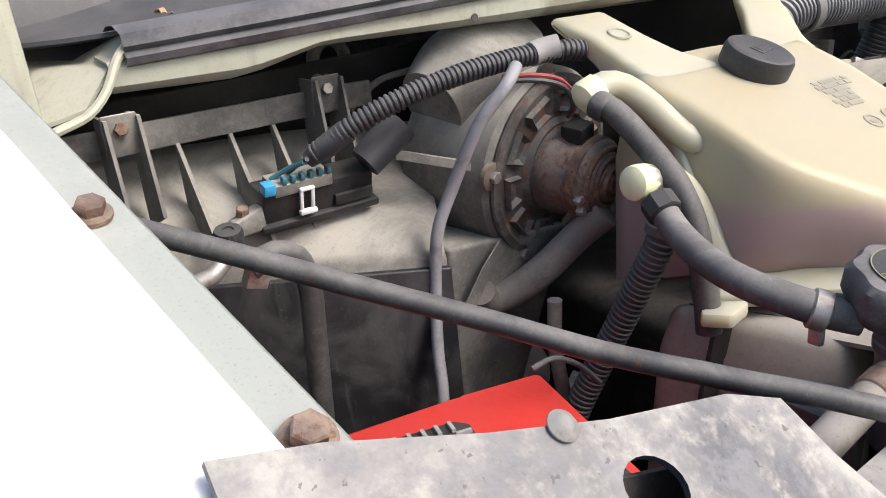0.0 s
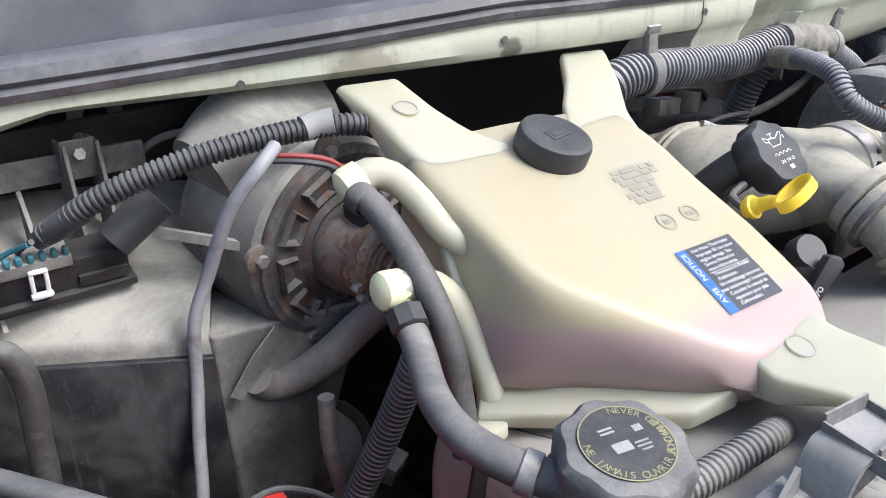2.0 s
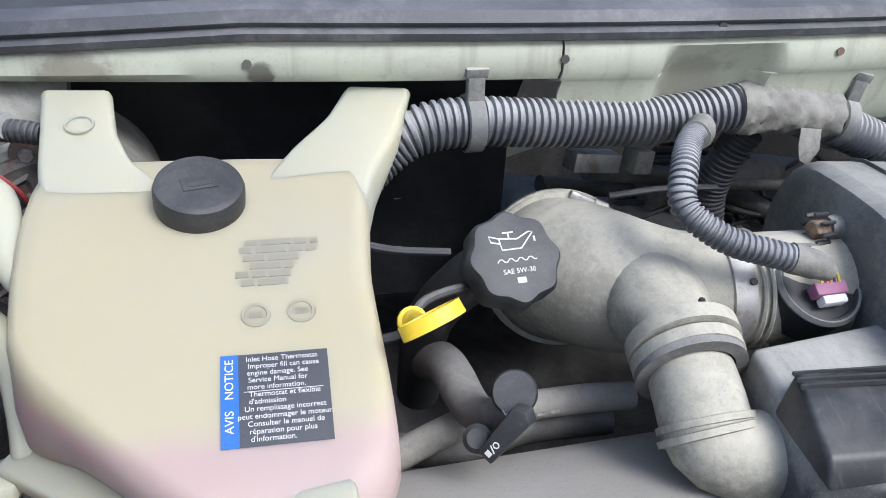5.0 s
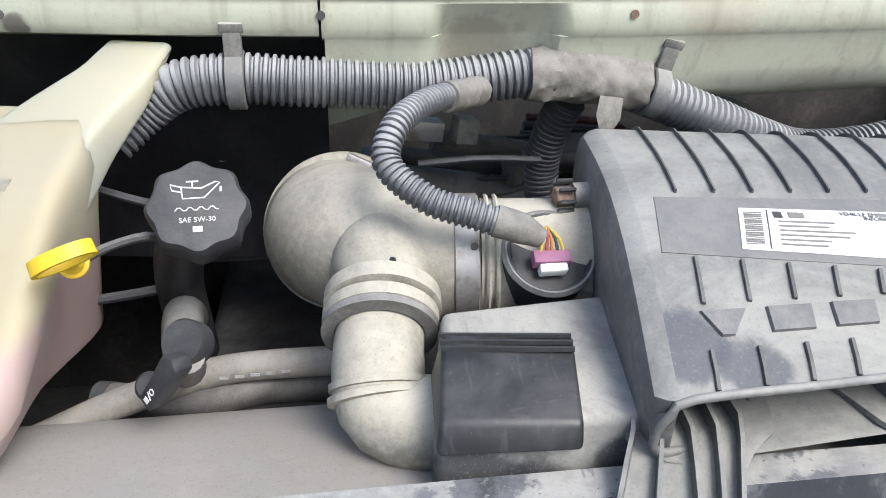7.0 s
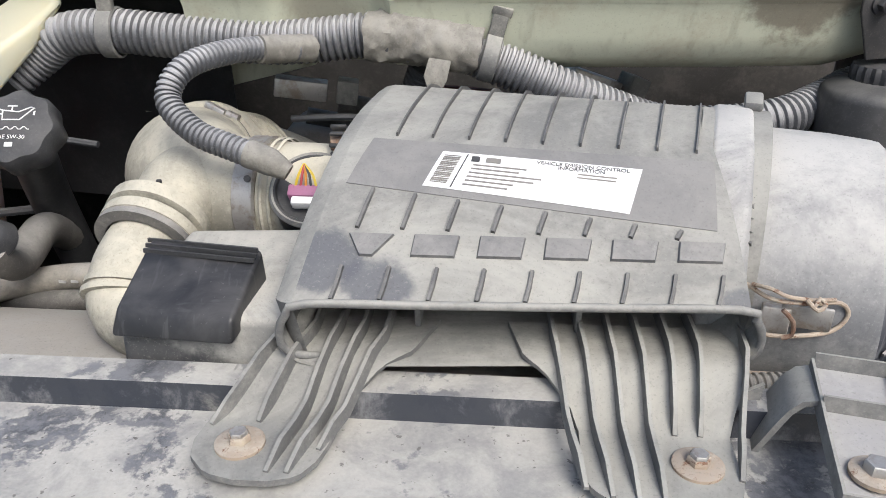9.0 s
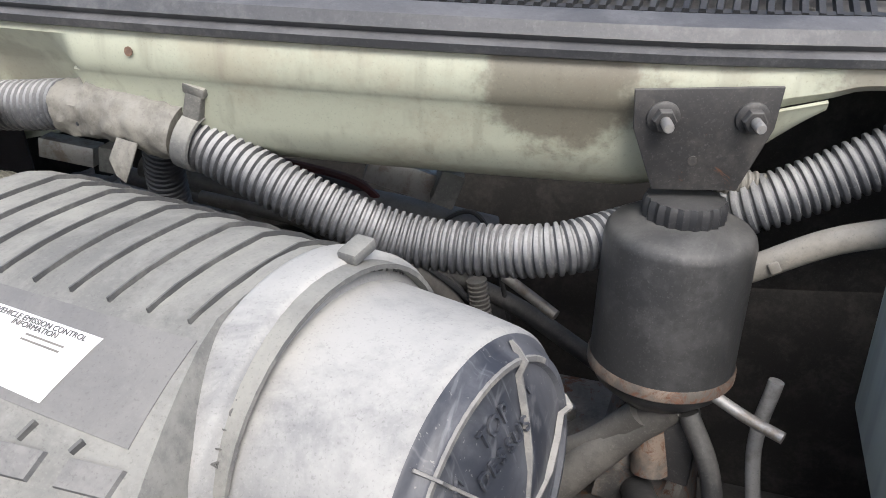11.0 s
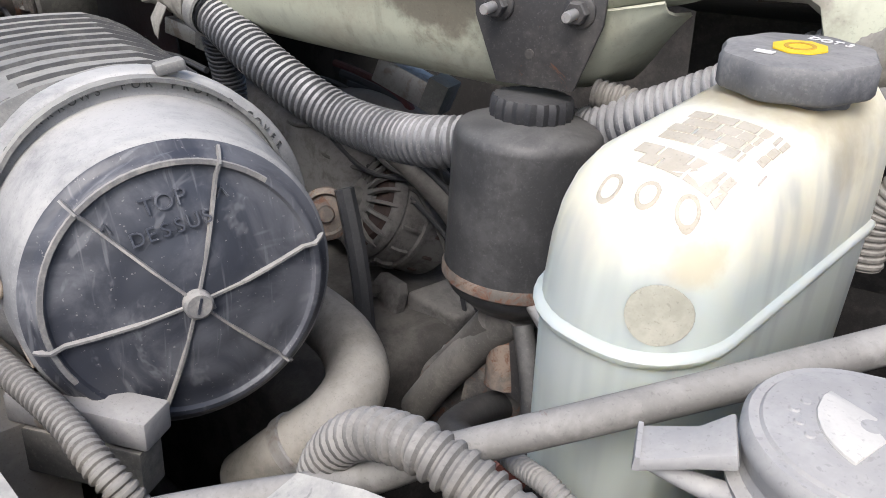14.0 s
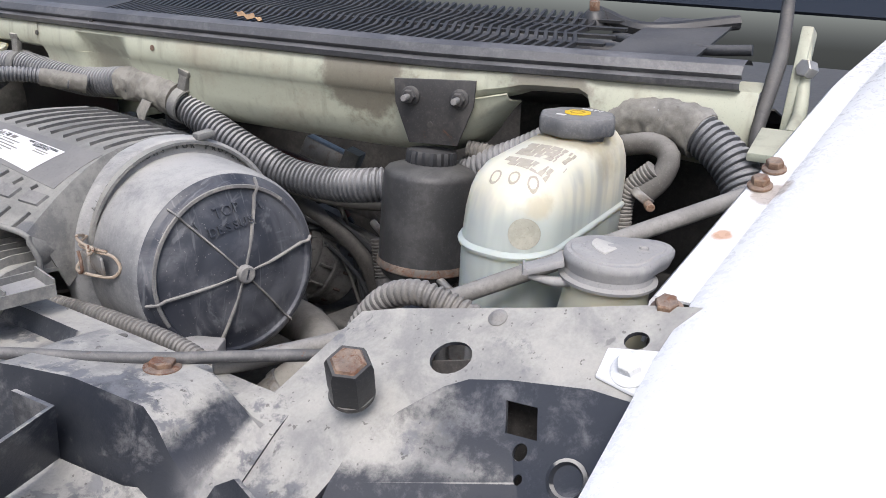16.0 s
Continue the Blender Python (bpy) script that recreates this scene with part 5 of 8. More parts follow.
for a in (132, 70):
    a = radians(a)
    m = lid_m @ Matrix.Translation((0.058 * math.cos(a), 0.058 * math.sin(a), 0.0030)) @ pose(0, 0, 0, -18, 0, 0)
    part("arrow", strip([m @ Vector((-0.003, -0.002, 0)), m @ Vector((0, 0.003, 0)), m @ Vector((0.003, -0.002, 0))], 0.0014, 0.001, LAX), lid_mat, lid)
band_m = axis(HUB, AX)
for i, ch in enumerate("ALIGN ARROWS FOR PROPER COVER"):
    if ch != " ":
        a = radians(150 - 4.2 * i)
        part("letter", text_mesh(ch, 0.0066, band_m @ pose(0.0985 * math.cos(a), 0.0985 * math.sin(a), -0.0940, 0, 0, math.degrees(a) - 90) @ pose(0, 0, 0, -21, 0, 0), 0.0007), relief_shade_plastic, box)
part("lug", block((0.012, 0.018, 0.007), pose(0.3553, 0.0900, 1.0905, 12, 0, -14), None, 0.002), grey_plastic, box)
# wire latch on the band
part("latch_block", block((0.016, 0.008, 0.018), pose(0.350, -0.030, 0.993, 0, 0, -14)), zinc, box, "worn metal latch")
part("latch_wire", tube([(0.334, -0.020, 1.010), (0.345, -0.034, 1.008), (0.365, -0.036, 1.007), (0.384, -0.032, 1.006), (0.391, -0.030, 0.997), (0.384, -0.032, 0.988), (0.365, -0.038, 0.987), (0.343, -0.036, 0.986), (0.332, -0.024, 0.990)], 0.0014, 8, 0.003), rust_cream, box, "bent steel latch wire")
part("latch_wire", tube([(0.336, -0.024, 1.012), (0.343, -0.035, 1.015), (0.352, -0.038, 1.012), (0.366, -0.037, 1.010), (0.380, -0.034, 1.009)], 0.0013, 8, 0.003), rust_cream, box, "bent steel latch wire")
part("latch_tie", tube([(0.362, -0.039, 1.011), (0.366, -0.041, 1.008), (0.369, -0.039, 1.012), (0.372, -0.041, 1.009), (0.368, -0.042, 1.006), (0.364, -0.040, 1.009)], 0.0014, 8, 0.002), rust_cream, box, "twisted tie wire")
part("latch_plate", block((0.028, 0.003, 0.016), pose(0.366, -0.034, 0.997, 8, 0, -14)), zinc, box, "worn metal latch plate")
part("latch_hook", tube([(0.350, -0.039, 1.004), (0.356, -0.041, 0.998), (0.357, -0.041, 0.989), (0.352, -0.040, 0.986)], 0.0014, 8, 0.003), rusty, box, "rusty latch hook")
# raised seam along the cover and the label mouldings on the neck
part("seam", strip([lid_m @ Vector((0.0945 * math.cos(radians(205)), 0.0945 * math.sin(radians(205)), -0.092)), lid_m @ Vector((0.0915 * math.cos(radians(205)), 0.0915 * math.sin(radians(205)), -0.060)), lid_m @ Vector((0.0875 * math.cos(radians(205)), 0.0875 * math.sin(radians(205)), -0.026))], 0.0016, 0.001, lid_m.to_3x3() @ Vector((math.cos(radians(205)), math.sin(radians(205)), 0))), rust_cream, box)
# boss and bolt at the back corner
part("boss", lathe([(0.016, -0.03), (0.009, -0.018), (0.0085, 0.0)], axis((0.078, 0.098, 1.053), (-1, -0.05, 0.0)), 20), grey_plastic, box)
part("boss_nut", ring_hex(0.007, 0.0, 0.012, axis((0.078, 0.098, 1.053), (-1, -0.05, 0.0))), rusty, box, "rusty bolt in a slotted clip")
for a in range(0, 360, 45):
    part("clip_tooth", block((0.004, 0.003, 0.012), axis((0.078, 0.098, 1.053), (-1, -0.05, 0.0)) @ pose(0.0105 * math.cos(radians(a)), 0.0105 * math.sin(radians(a)), 0.006, 0, 0, a)), black_plastic, box)
# emission notice
em = thing("emission_label", "white printed emission notice stuck on the air cleaner", "label", box_flat(0.45, 0.6))
U = (box_flat(0.715, 0.545) - box_flat(0.235, 0.510)).normalized()
NN = Vector((0, -0.3, 1)).normalized()
NN = (NN - U * NN.dot(U)).normalized()
EM = Matrix((U, NN.cross(U), NN)).transposed().to_4x4()
EM.translation = box_flat(0.235, 0.510)
PANEL = skin(panel)
EI = EM.inverted()
e1, e2, e3 = (EI @ box_flat(s, t) for s, t in ((0.715, 0.545), (0.700, 0.722), (0.212, 0.655)))


def on_label(u, v, h=0.0008):
    """A place on the notice: u runs along its top edge, v down."""
    p = Vector((e1.x * u, e1.y * u, 0)).lerp(Vector((e3.x + (e2.x - e3.x) * u, e3.y + (e2.y - e3.y) * u, 0)), v)
    return EM @ Matrix.Translation((p.x, p.y, h))


LW = e1.x
bm = B()
grid(bm, [[on_label(i / 14, j / 6, 0.0005).translation for j in range(7)] for i in range(15)], False)
part("paper", press(bm, PANEL, EM), paper, em)


def stamp(name, bm, material):
    part(name, press(bm, PANEL, EM), material, em)


stamp("print", text_mesh("VEHICLE EMISSION CONTROL", LW * 0.034, on_label(0.715, 0.09), 0.0001), ink_dark)
stamp("print", text_mesh("INFORMATION", LW * 0.034, on_label(0.715, 0.185), 0.0001), ink_dark)
for r in range(6):
    w = LW * (0.27, 0.24, 0.36, 0.33, 0.24, 0.22)[r]
    stamp("print_bar", block((w, 0.0011, 0.0002), on_label(0.185 + w / LW / 2, 0.32 + 0.105 * r), None, 0), ink_grey)
for r in range(2):
    stamp("print_bar", block((LW * 0.19, 0.0009, 0.0002), on_label(0.80, 0.29 + 0.08 * r), None, 0), ink_grey)
for r in range(16):
    stamp("barcode_bar", block((LW * 0.085, 0.0006 + 0.0004 * (r % 3), 0.0002), on_label(0.065, 0.12 + 0.05 * r), None, 0), ink_grey)
stamp("print_rule", block((0.0008, e3.length * 0.92, 0.0002), on_label(0.135, 0.5) @ pose(0, 0, 0, 0, 0, math.degrees(math.atan2(e3.x, -e3.y))), None, 0), ink_dark)
stamp("print_mark", block((0.005, 0.005, 0.0002), on_label(0.185, 0.16), None, 0), ink_dark)
stamp("print_bar", block((0.009, 0.0045, 0.0002), on_label(0.275, 0.16), None, 0), ink_grey)


# ---------------------------------------------------------------- bolts
def bolt(p, d, head=0.0075, high=0.007, washer=0.0145, material=rusty, label="rusty hex bolt with a wide washer", group="body bolts"):
    b = thing("bolt", label, "bolt", p, group)
    m = axis(p, d)
    if washer:
        part("washer", lathe([(washer, 0.0), (washer, 0.0016), (washer * 0.85, 0.0024), (head * 1.05, 0.0026)], m, 28), material, b)
    part("head", ring_hex(head, 0.0022, 0.0022 + high, m), material, b)
    return b


LEGB = "rusty-collared bolt with a bright head holding the air cleaner foot"
for p in ((0.0595, -0.130, 0.9650), (0.288, -0.130, 0.9650)):
    b = bolt(p, (0, 0, 1), 0.0060, 0.0042, 0.0128, rust_cream, LEGB, "air cleaner bolts")
    part("bolt_end", ring_hex(0.0048, 0.0060, 0.0085, axis(p, (0, 0, 1))), zinc, b, "bright worn bolt head")
for p, mt in (((0.8155, 0.013, 1.061), rusty), ((-0.799, 0.001, 1.0525), rusty)):
    bolt(p, (0, -0.5, 1), 0.0068, 0.0065, 0.0098, mt, "rusty hex bolt holding the fender to the support")
bolt((-0.8185, 0.136, 1.103), (0, -0.36, 0.93), 0.0062, 0.0055, 0.0085, rusty, "rusty hex bolt on the fender flange")
bolt((0.8285, 0.163, 1.1155), (0, -0.36, 0.93), 0.0062, 0.0055, 0.0085, rusty, "rusty hex bolt on the fender flange")
bolt((0.8320, 0.188, 1.1250), (0, -0.36, 0.93), 0.0062, 0.0055, 0.0085, rusty, "rusty hex bolt on the fender flange")
bolt((0.538, -0.110, 0.983), (0, 0, 1), 0.0085, 0.004, 0.012, rusty, "rusty flat bolt on the support beam")
bolt((-0.2995, -0.1335, 0.9742), (0, 0, 1), 0.0052, 0.003, 0.0122, rusty, "rust-brown round bolt holding the tank strap")
for sx in (-1, 1):
    p = (sx * 0.724, -0.027, plate_z(0.724, -0.027) + 0.001)
    solo("rivet", lathe([(0.0062, 0.0), (0.0062, 0.0008), (0.0035, 0.003), (0.002, 0.004)], axis(p, (sx * -0.156, -0.75, 1)), 20), alloy, "dull grey pressed rivet on the support plate", "rivet", p, "rivets")
p = (0.656, -0.082, plate_z(0.656, -0.082))
st = thing("hood_stop", "black hexagonal hood stop with a rusty tip", "hood stop", p)
HM = axis(p, (0.22, -0.48, 1)) @ Matrix.Diagonal((1, 1, 1.02, 1))
part("base", lathe([(0.013, 0.0), (0.014, 0.002), (0.0135, 0.004)], HM, 28), black_metal, st)
part("hex", ring_hex(0.0145, 0.003, 0.031, HM, None, 0.004), cap_black, st)
part("tip", lathe([(0.0105, 0.0295), (0.0112, 0.0305), (0.0095, 0.0325)], HM, 6), rusty, st, "orange rusty tip")
p = (0.809, -0.045, 1.0265)
npl = thing("nut_plate", "white painted lug with a pale bolt and washer", "bracket", p)
NM = axis(p, (-0.156, -0.75, 1))
part("plate", prism([(0.791, -0.051), (0.791, -0.036), (0.830, -0.034), (0.830, -0.060), (0.817, -0.058)], 0, 0.002, Matrix(((1, 0, 0, 0), (0, 1, 0, 0), (0.156, 0.75, 1, 0.9345), (0, 0, 0, 1))), None, 0.0006), white_paint, npl)
part("washer", lathe([(0.0115, 0.001), (0.0115, 0.003), (0.0095, 0.0045), (0.007, 0.005)], NM, 28), white_paint, npl)
part("nut", ring_hex(0.0068, 0.004, 0.011, NM), white_paint, npl)

# ---------------------------------------------------------------- heater case details
part("top_bar", block((0.30, 0.006, 0.020), pose(-0.69, 0.372, 1.085, 0, 0, -2)), dusty_plastic, case)
for x in (-0.745, -0.589):
    for dx in (-0.011, 0.011):
        part("bracket_fin", loft([[(x + dx, 0.345, 1.105), (x + dx, 0.372, 1.105), (x + dx, 0.372, 1.02), (x + dx, 0.335, 1.035)], [(x + dx + 0.0025, 0.345, 1.105), (x + dx + 0.0025, 0.372, 1.105), (x + dx + 0.0025, 0.372, 1.02), (x + dx + 0.0025, 0.335, 1.035)]]), dusty_plastic, case)
    part("bracket_face", block((0.024, 0.003, 0.030), pose(x, 0.352, 1.093, 12, 0, 0)), dusty_plastic, case)
    part("screw", ring_hex(0.0048, 0.0, 0.004, axis((x, 0.350, 1.097), (0, -1, 0.2))), rusty if x < -0.7 else zinc, case)
for x in (-0.80, -0.705, -0.665, -0.63):
    part("rib", loft([[(x, 0.372, 1.08), (x, 0.372, 1.02), (x, 0.318, 0.998)], [(x + 0.003, 0.372, 1.08), (x + 0.003, 0.372, 1.02), (x + 0.003, 0.318, 0.998)]]), dusty_plastic, case)
bm = tube([(-0.578, 0.385, 1.10), (-0.578, 0.385, 1.118), (-0.570, 0.385, 1.128), (-0.558, 0.385, 1.128), (-0.550, 0.385, 1.118), (-0.550, 0.385, 1.10)], 0.0055, 10)
part("eyelet", bm, dusty_plastic, case)
part("scroll", tube([(-0.52, 0.31, 1.075), (-0.48, 0.315, 1.09), (-0.43, 0.32, 1.085)], [0.03, 0.045, 0.05], 24), dusty_plastic, case)
part("web", strip([(-0.565, 0.300, 1.045), (-0.535, 0.285, 1.035), (-0.512, 0.268, 1.028)], 0.007, 0.006), dusty_plastic, case)
part("web", strip([(-0.540, 0.250, 0.925), (-0.520, 0.252, 0.948), (-0.500, 0.256, 0.962)], 0.002, 0.010), dusty_plastic, case)
part("lower_case", loft([[(-0.55, 0.262, 0.975), (-0.42, 0.262, 0.96), (-0.42, 0.38, 0.96), (-0.55, 0.38, 0.975)], [(-0.55, 0.262, 0.90), (-0.44, 0.270, 0.90), (-0.42, 0.38, 0.90), (-0.55, 0.38, 0.90)], [(-0.54, 0.27, 0.74), (-0.50, 0.28, 0.74), (-0.50, 0.38, 0.74), (-0.54, 0.38, 0.74)]], None, 0.004), dusty_plastic, case, "dusty lower half of the case")
# embossed pads, ears and bolts of the blower plate
for k in range(10):
    a = radians(36 * k + 8)
    m = fm @ pose(0.0535 * math.cos(a), 0.0535 * math.sin(a), 0.0025, 0, 0, math.degrees(a) - 90)
    part("pad", loft([[m @ Vector(v) for v in ((-0.011, -0.0085, 0), (0.011, -0.0085, 0), (0.014, 0.0085, 0), (-0.014, 0.0085, 0))],
                      [m @ Vector(v) for v in ((-0.0095, -0.0070, 0.005), (0.0095, -0.0070, 0.005), (0.0122, 0.0070, 0.005), (-0.0122, 0.0070, 0.005))],
                      [m @ Vector(v) for v in ((-0.0062, -0.0040, 0.0012), (0.0062, -0.0040, 0.0012), (0.0085, 0.0040, 0.0012), (-0.0085, 0.0040, 0.0012))]]), blower_metal, case)
for k in range(5):
    a = radians(172 + 72 * k)
    m = fm @ pose(0.077 * math.cos(a), 0.077 * math.sin(a), 0.0, 0, 0, math.degrees(a))
    part("ear", lathe([(0.011, -0.002), (0.011, 0.002), (0.008, 0.003)], m, 18), motor_metal, case)
    part("ear_bolt", ring_hex(0.005, 0.002, 0.007, m), zinc, case)
for r, z in ((0.0262, 0.0525), (0.0192, 0.0568), (0.0120, 0.0606)):
    part("motor_ring", lathe([(r - 0.0022, z), (r - 0.0012, z + 0.0026), (r + 0.0012, z + 0.0026), (r + 0.0022, z)], fm, 36, None, False, False), rusty, case)
part("motor_band", lathe([(0.0318, 0.036), (0.0335, 0.037), (0.0335, 0.046), (0.0318, 0.047)], fm, 40, None, False, False), rusty, case)
for a in (195, 215):
    part("motor_bolt", ring_hex(0.0042, 0.0, 0.006, axis(fm @ Vector((0.032 * math.cos(radians(a)), 0.032 * math.sin(radians(a)), 0.048)), FD)), zinc, case)
part("motor_plug", block((0.018, 0.014, 0.02), fm @ pose(-0.008, 0.037, 0.03, 0, 0, 12)), black_plastic, case, "black wire plug")
part("wire", tube([(-0.505, 0.235, 1.098), (-0.485, 0.222, 1.096), (-0.465, 0.218, 1.088), (-0.452, 0.222, 1.072), (-0.45, 0.23, 1.062)], 0.0021, 8), rubber, case)
part("wire", tube([(-0.507, 0.238, 1.101), (-0.487, 0.224, 1.100), (-0.466, 0.219, 1.093), (-0.450, 0.221, 1.076), (-0.447, 0.23, 1.062)], 0.0018, 8), grimy("red_wire", (0.3, 0.03, 0.03), (0.15, 0.03, 0.03), 0.4, 0.2), case)
ep = [(-0.437, 0.205, 0.985), (-0.4506, 0.2246, 0.9637), (-0.470, 0.240, 0.940), (-0.490, 0.255, 0.922), (-0.505, 0.264, 0.9155), (-0.516, 0.265, 0.919), (-0.523, 0.262, 0.928)]
solo("drain_pipe", tube(ep, [0.012, 0.0125, 0.013, 0.013, 0.0125, 0.012], 18), dusty_hose, "dusty grey bent cooling pipe under the blower", "pipe", ep[0])

# blower module with its plug
mod = thing("blower_module", "black blower resistor module with a blue and white plug", "module", (-0.62, 0.325, 1.008))
MM = pose(-0.621, 0.327, 1.014, 14, 0, -2)
part("base", prism([(-0.047, -0.014), (0.049, -0.014), (0.049, 0.020), (-0.047, 0.020)], -0.003, 0.003, MM, None, 0.0012), black_plastic, mod)
part("box", prism([(-0.044, -0.009), (0.046, -0.009), (0.046, 0.018), (-0.044, 0.018)], 0.003, 0.026, MM, None, 0.002), black_plastic, mod)
part("step", prism([(0.012, -0.0125), (0.044, -0.0125), (0.044, -0.009), (0.012, -0.009)], 0.005, 0.014, MM, None, 0.001), black_plastic, mod)
plug = part("plug", prism([(-0.036, -0.012), (0.010, -0.012), (0.010, 0.010), (-0.036, 0.010)], 0.024, 0.033, MM, None, 0.001), dusty_plastic, mod, "dusty grey wire plug")
teal = grimy("teal_plastic", (0.03, 0.16, 0.2), (0.05, 0.12, 0.14), 0.4, 0.15)
for k in range(6):
    part("terminal", block((0.004, 0.006, 0.006), MM @ pose(-0.028 + 0.007 * k, -0.010, 0.036)), teal, plug)
part("terminal_block", block((0.009, 0.010, 0.009), MM @ pose(-0.040, -0.009, 0.032)), grimy("blue_plastic", (0.03, 0.33, 0.6), (0.05, 0.25, 0.45), 0.3, 0.1), plug, "bright blue plug end")
for dx in (-0.0045, 0.0045):
    part("clip_arm", block((0.003, 0.003, 0.02), MM @ pose(-0.012 + dx, -0.0135, 0.018)), paper, plug, "off-white plastic lock")
part("clip_bar", block((0.014, 0.005, 0.004), MM @ pose(-0.012, -0.0145, 0.009)), paper, plug)
part("clip_bar", block((0.012, 0.004, 0.003), MM @ pose(-0.012, -0.0135, 0.027)), paper, plug)
part("ear", loft([[(-0.688, 0.318, 1.022), (-0.664, 0.318, 1.030), (-0.664, 0.332, 1.030), (-0.688, 0.332, 1.022)], [(-0.688, 0.318, 1.010), (-0.664, 0.318, 1.012), (-0.664, 0.332, 1.012), (-0.688, 0.332, 1.010)]], None, 0.002), dusty_plastic, mod)
part("ear_bolt", ring_hex(0.005, 0.0, 0.006, axis((-0.678, 0.325, 1.025), (0, -0.3, 1))), rusty, mod, "rusty bolt")
part("stub", lathe([(0.013, 0.0), (0.0135, 0.02), (0.014, 0.04)], axis((-0.585, 0.305, 1.045), (0.75, -0.1, 0.55)), 22), rubber, mod, "black rubber stub")
part("wire", tube([(-0.654, 0.322, 1.046), (-0.645, 0.315, 1.052), (-0.636, 0.302, 1.058)], 0.002, 8), teal, mod)
part("wire", tube([(-0.640, 0.322, 1.048), (-0.637, 0.312, 1.054), (-0.634, 0.300, 1.060)], 0.002, 8), rubber, mod)
gl1 = [(-0.561, 0.370, 1.073), (-0.531, 0.370, 1.091), (-0.503, 0.360, 1.097), (-0.490, 0.360, 1.103), (-0.489, 0.360, 1.081)]
solo("case_wire", tube(gl1, 0.003, 8), dusty_hose, "thin dusty wire looped over the heater case", "wire", gl1[0])

# service port with its cap and pipes
sp = thing("service_port", "black knurled service port cap on a metal pipe", "service port", (-0.718, 0.267, 1.0))
part("cap", lathe([(0.0092, -0.022), (0.0095, -0.02), (0.0095, -0.003), (0.0085, 0.0), (0.004, 0.0), (0.0035, -0.0012)], axis((-0.718, 0.267, 1.037), (-0.05, -0.25, 1)), 40, None, True, True, lambda a: 1 + 0.03 * math.cos(18 * a)), cap_black, sp)
part("fitting", block((0.016, 0.010, 0.022), pose(-0.703, 0.268, 1.003, 10, 20, 0)), zinc, sp, "dull metal fitting")
part("pipe", tube([(-0.722, 0.266, 1.02), (-0.735, 0.262, 1.012), (-0.755, 0.25, 1.012), (-0.765, 0.245, 0.995), (-0.772, 0.24, 0.96), (-0.776, 0.24, 0.90)], 0.0058, 12), zinc, sp, "dull grey metal pipe")
part("hose", tube([(-0.708, 0.268, 1.006), (-0.690, 0.268, 1.012), (-0.674, 0.268, 1.004), (-0.668, 0.268, 0.98), (-0.670, 0.268, 0.94), (-0.674, 0.27, 0.86)], 0.0085, 12), hose_rubber, sp)
solo("case_sticker", block((0.05, 0.0006, 0.06), pose(-0.775, 0.30, 0.93, 0, 0, 25)), paper, "white torn sticker with printed bars on the case", "sticker", (-0.775, 0.30, 0.93))

# passenger corner: painted apron, folded edge, strut foot
corner = thing("corner_apron", "pale dusty painted apron in the corner below the hood hinge", "apron", (-0.80, 0.38, 1.10), kind="structure")
cp = [(-0.829, 0.340, 1.108), (-0.797, 0.345, 1.106), (-0.765, 0.350, 1.111), (-0.743, 0.360, 1.133), (-0.718, 0.370, 1.157), (-0.751, 0.420, 1.136), (-0.783, 0.440, 1.139), (-0.803, 0.450, 1.137)]
bm = B()
bm.faces.new([bm.verts.new(p) for p in cp])
part("sheet", bent(bm, 0.003), cream_paint, corner)
part("folded_edge", tube([(-0.719, 0.355, 1.160), (-0.739, 0.350, 1.142), (-0.751, 0.345, 1.124), (-0.767, 0.340, 1.111), (-0.790, 0.335, 1.105)], 0.0032, 8), cream_paint, corner)
part("strut_foot", prism([(-0.02, -0.03), (0.010, -0.03), (0.012, 0.12), (-0.02, 0.12)], 0, 0.012, axis((-0.806, 0.340, 1.142), (0.1, -1, 0.1)), None, 0.004), cream_paint, corner, "pale rounded bracket")
part("dark_panel", block((0.30, 0.01, 0.14), pose(-0.80, 0.46, 1.19, -20, 0, 0)), rubber, corner, "dark smooth panel behind")

# ---------------------------------------------------------------- tank details
lab = thing("coolant_label", "small dark and blue printed notice on the coolant tank", "label", (-0.305, 0.017, 1.03))
LT0, LT1, LB0, LB1 = Vector((-0.3253, 0.044, 1.0378)), Vector((-0.2795, 0.0397, 1.0382)), Vector((-0.3242, 0.0044, 1.0126)), Vector((-0.2792, 0.0026, 1.0138))
LU = ((LT1 - LT0) + (LB1 - LB0)).normalized()
LV = ((LT0 - LB0) + (LT1 - LB1))
LV = (LV - LU * LV.dot(LU)).normalized()
LN = LU.cross(LV)
LM = Matrix((LU, LV, LN)).transposed().to_4x4()
LM.translation = (LT0 + LT1 + LB0 + LB1) / 4


def sheet(x0, x1, y0, y1, z, m, nx=8, ny=8):
    """A thin plate of small faces over the plane of m."""
    bm = B()
    grid(bm, [[m @ Vector((x0 + (x1 - x0) * i / nx, y0 + (y1 - y0) * j / ny, z)) for j in range(ny + 1)] for i in range(nx + 1)], False)
    return bm


part("backing", press(sheet(-0.0285, 0.0265, -0.0255, 0.0255, 0.0004, LM), TANK, LM), label_dark, lab)
part("side_band", press(sheet(-0.0285, -0.0195, -0.0255, 0.0255, 0.0007, LM), TANK, LM), label_blue, lab, "bright blue band")
part("print", press(text_mesh("NOTICE", 0.0062, LM @ pose(-0.0240, 0.0115, 0.001, 0, 0, 90), 0.0001), TANK, LM), ink_white, lab)
part("print", press(text_mesh("AVIS", 0.0062, LM @ pose(-0.0240, -0.012, 0.001, 0, 0, 90), 0.0001), TANK, LM), ink_white, lab)
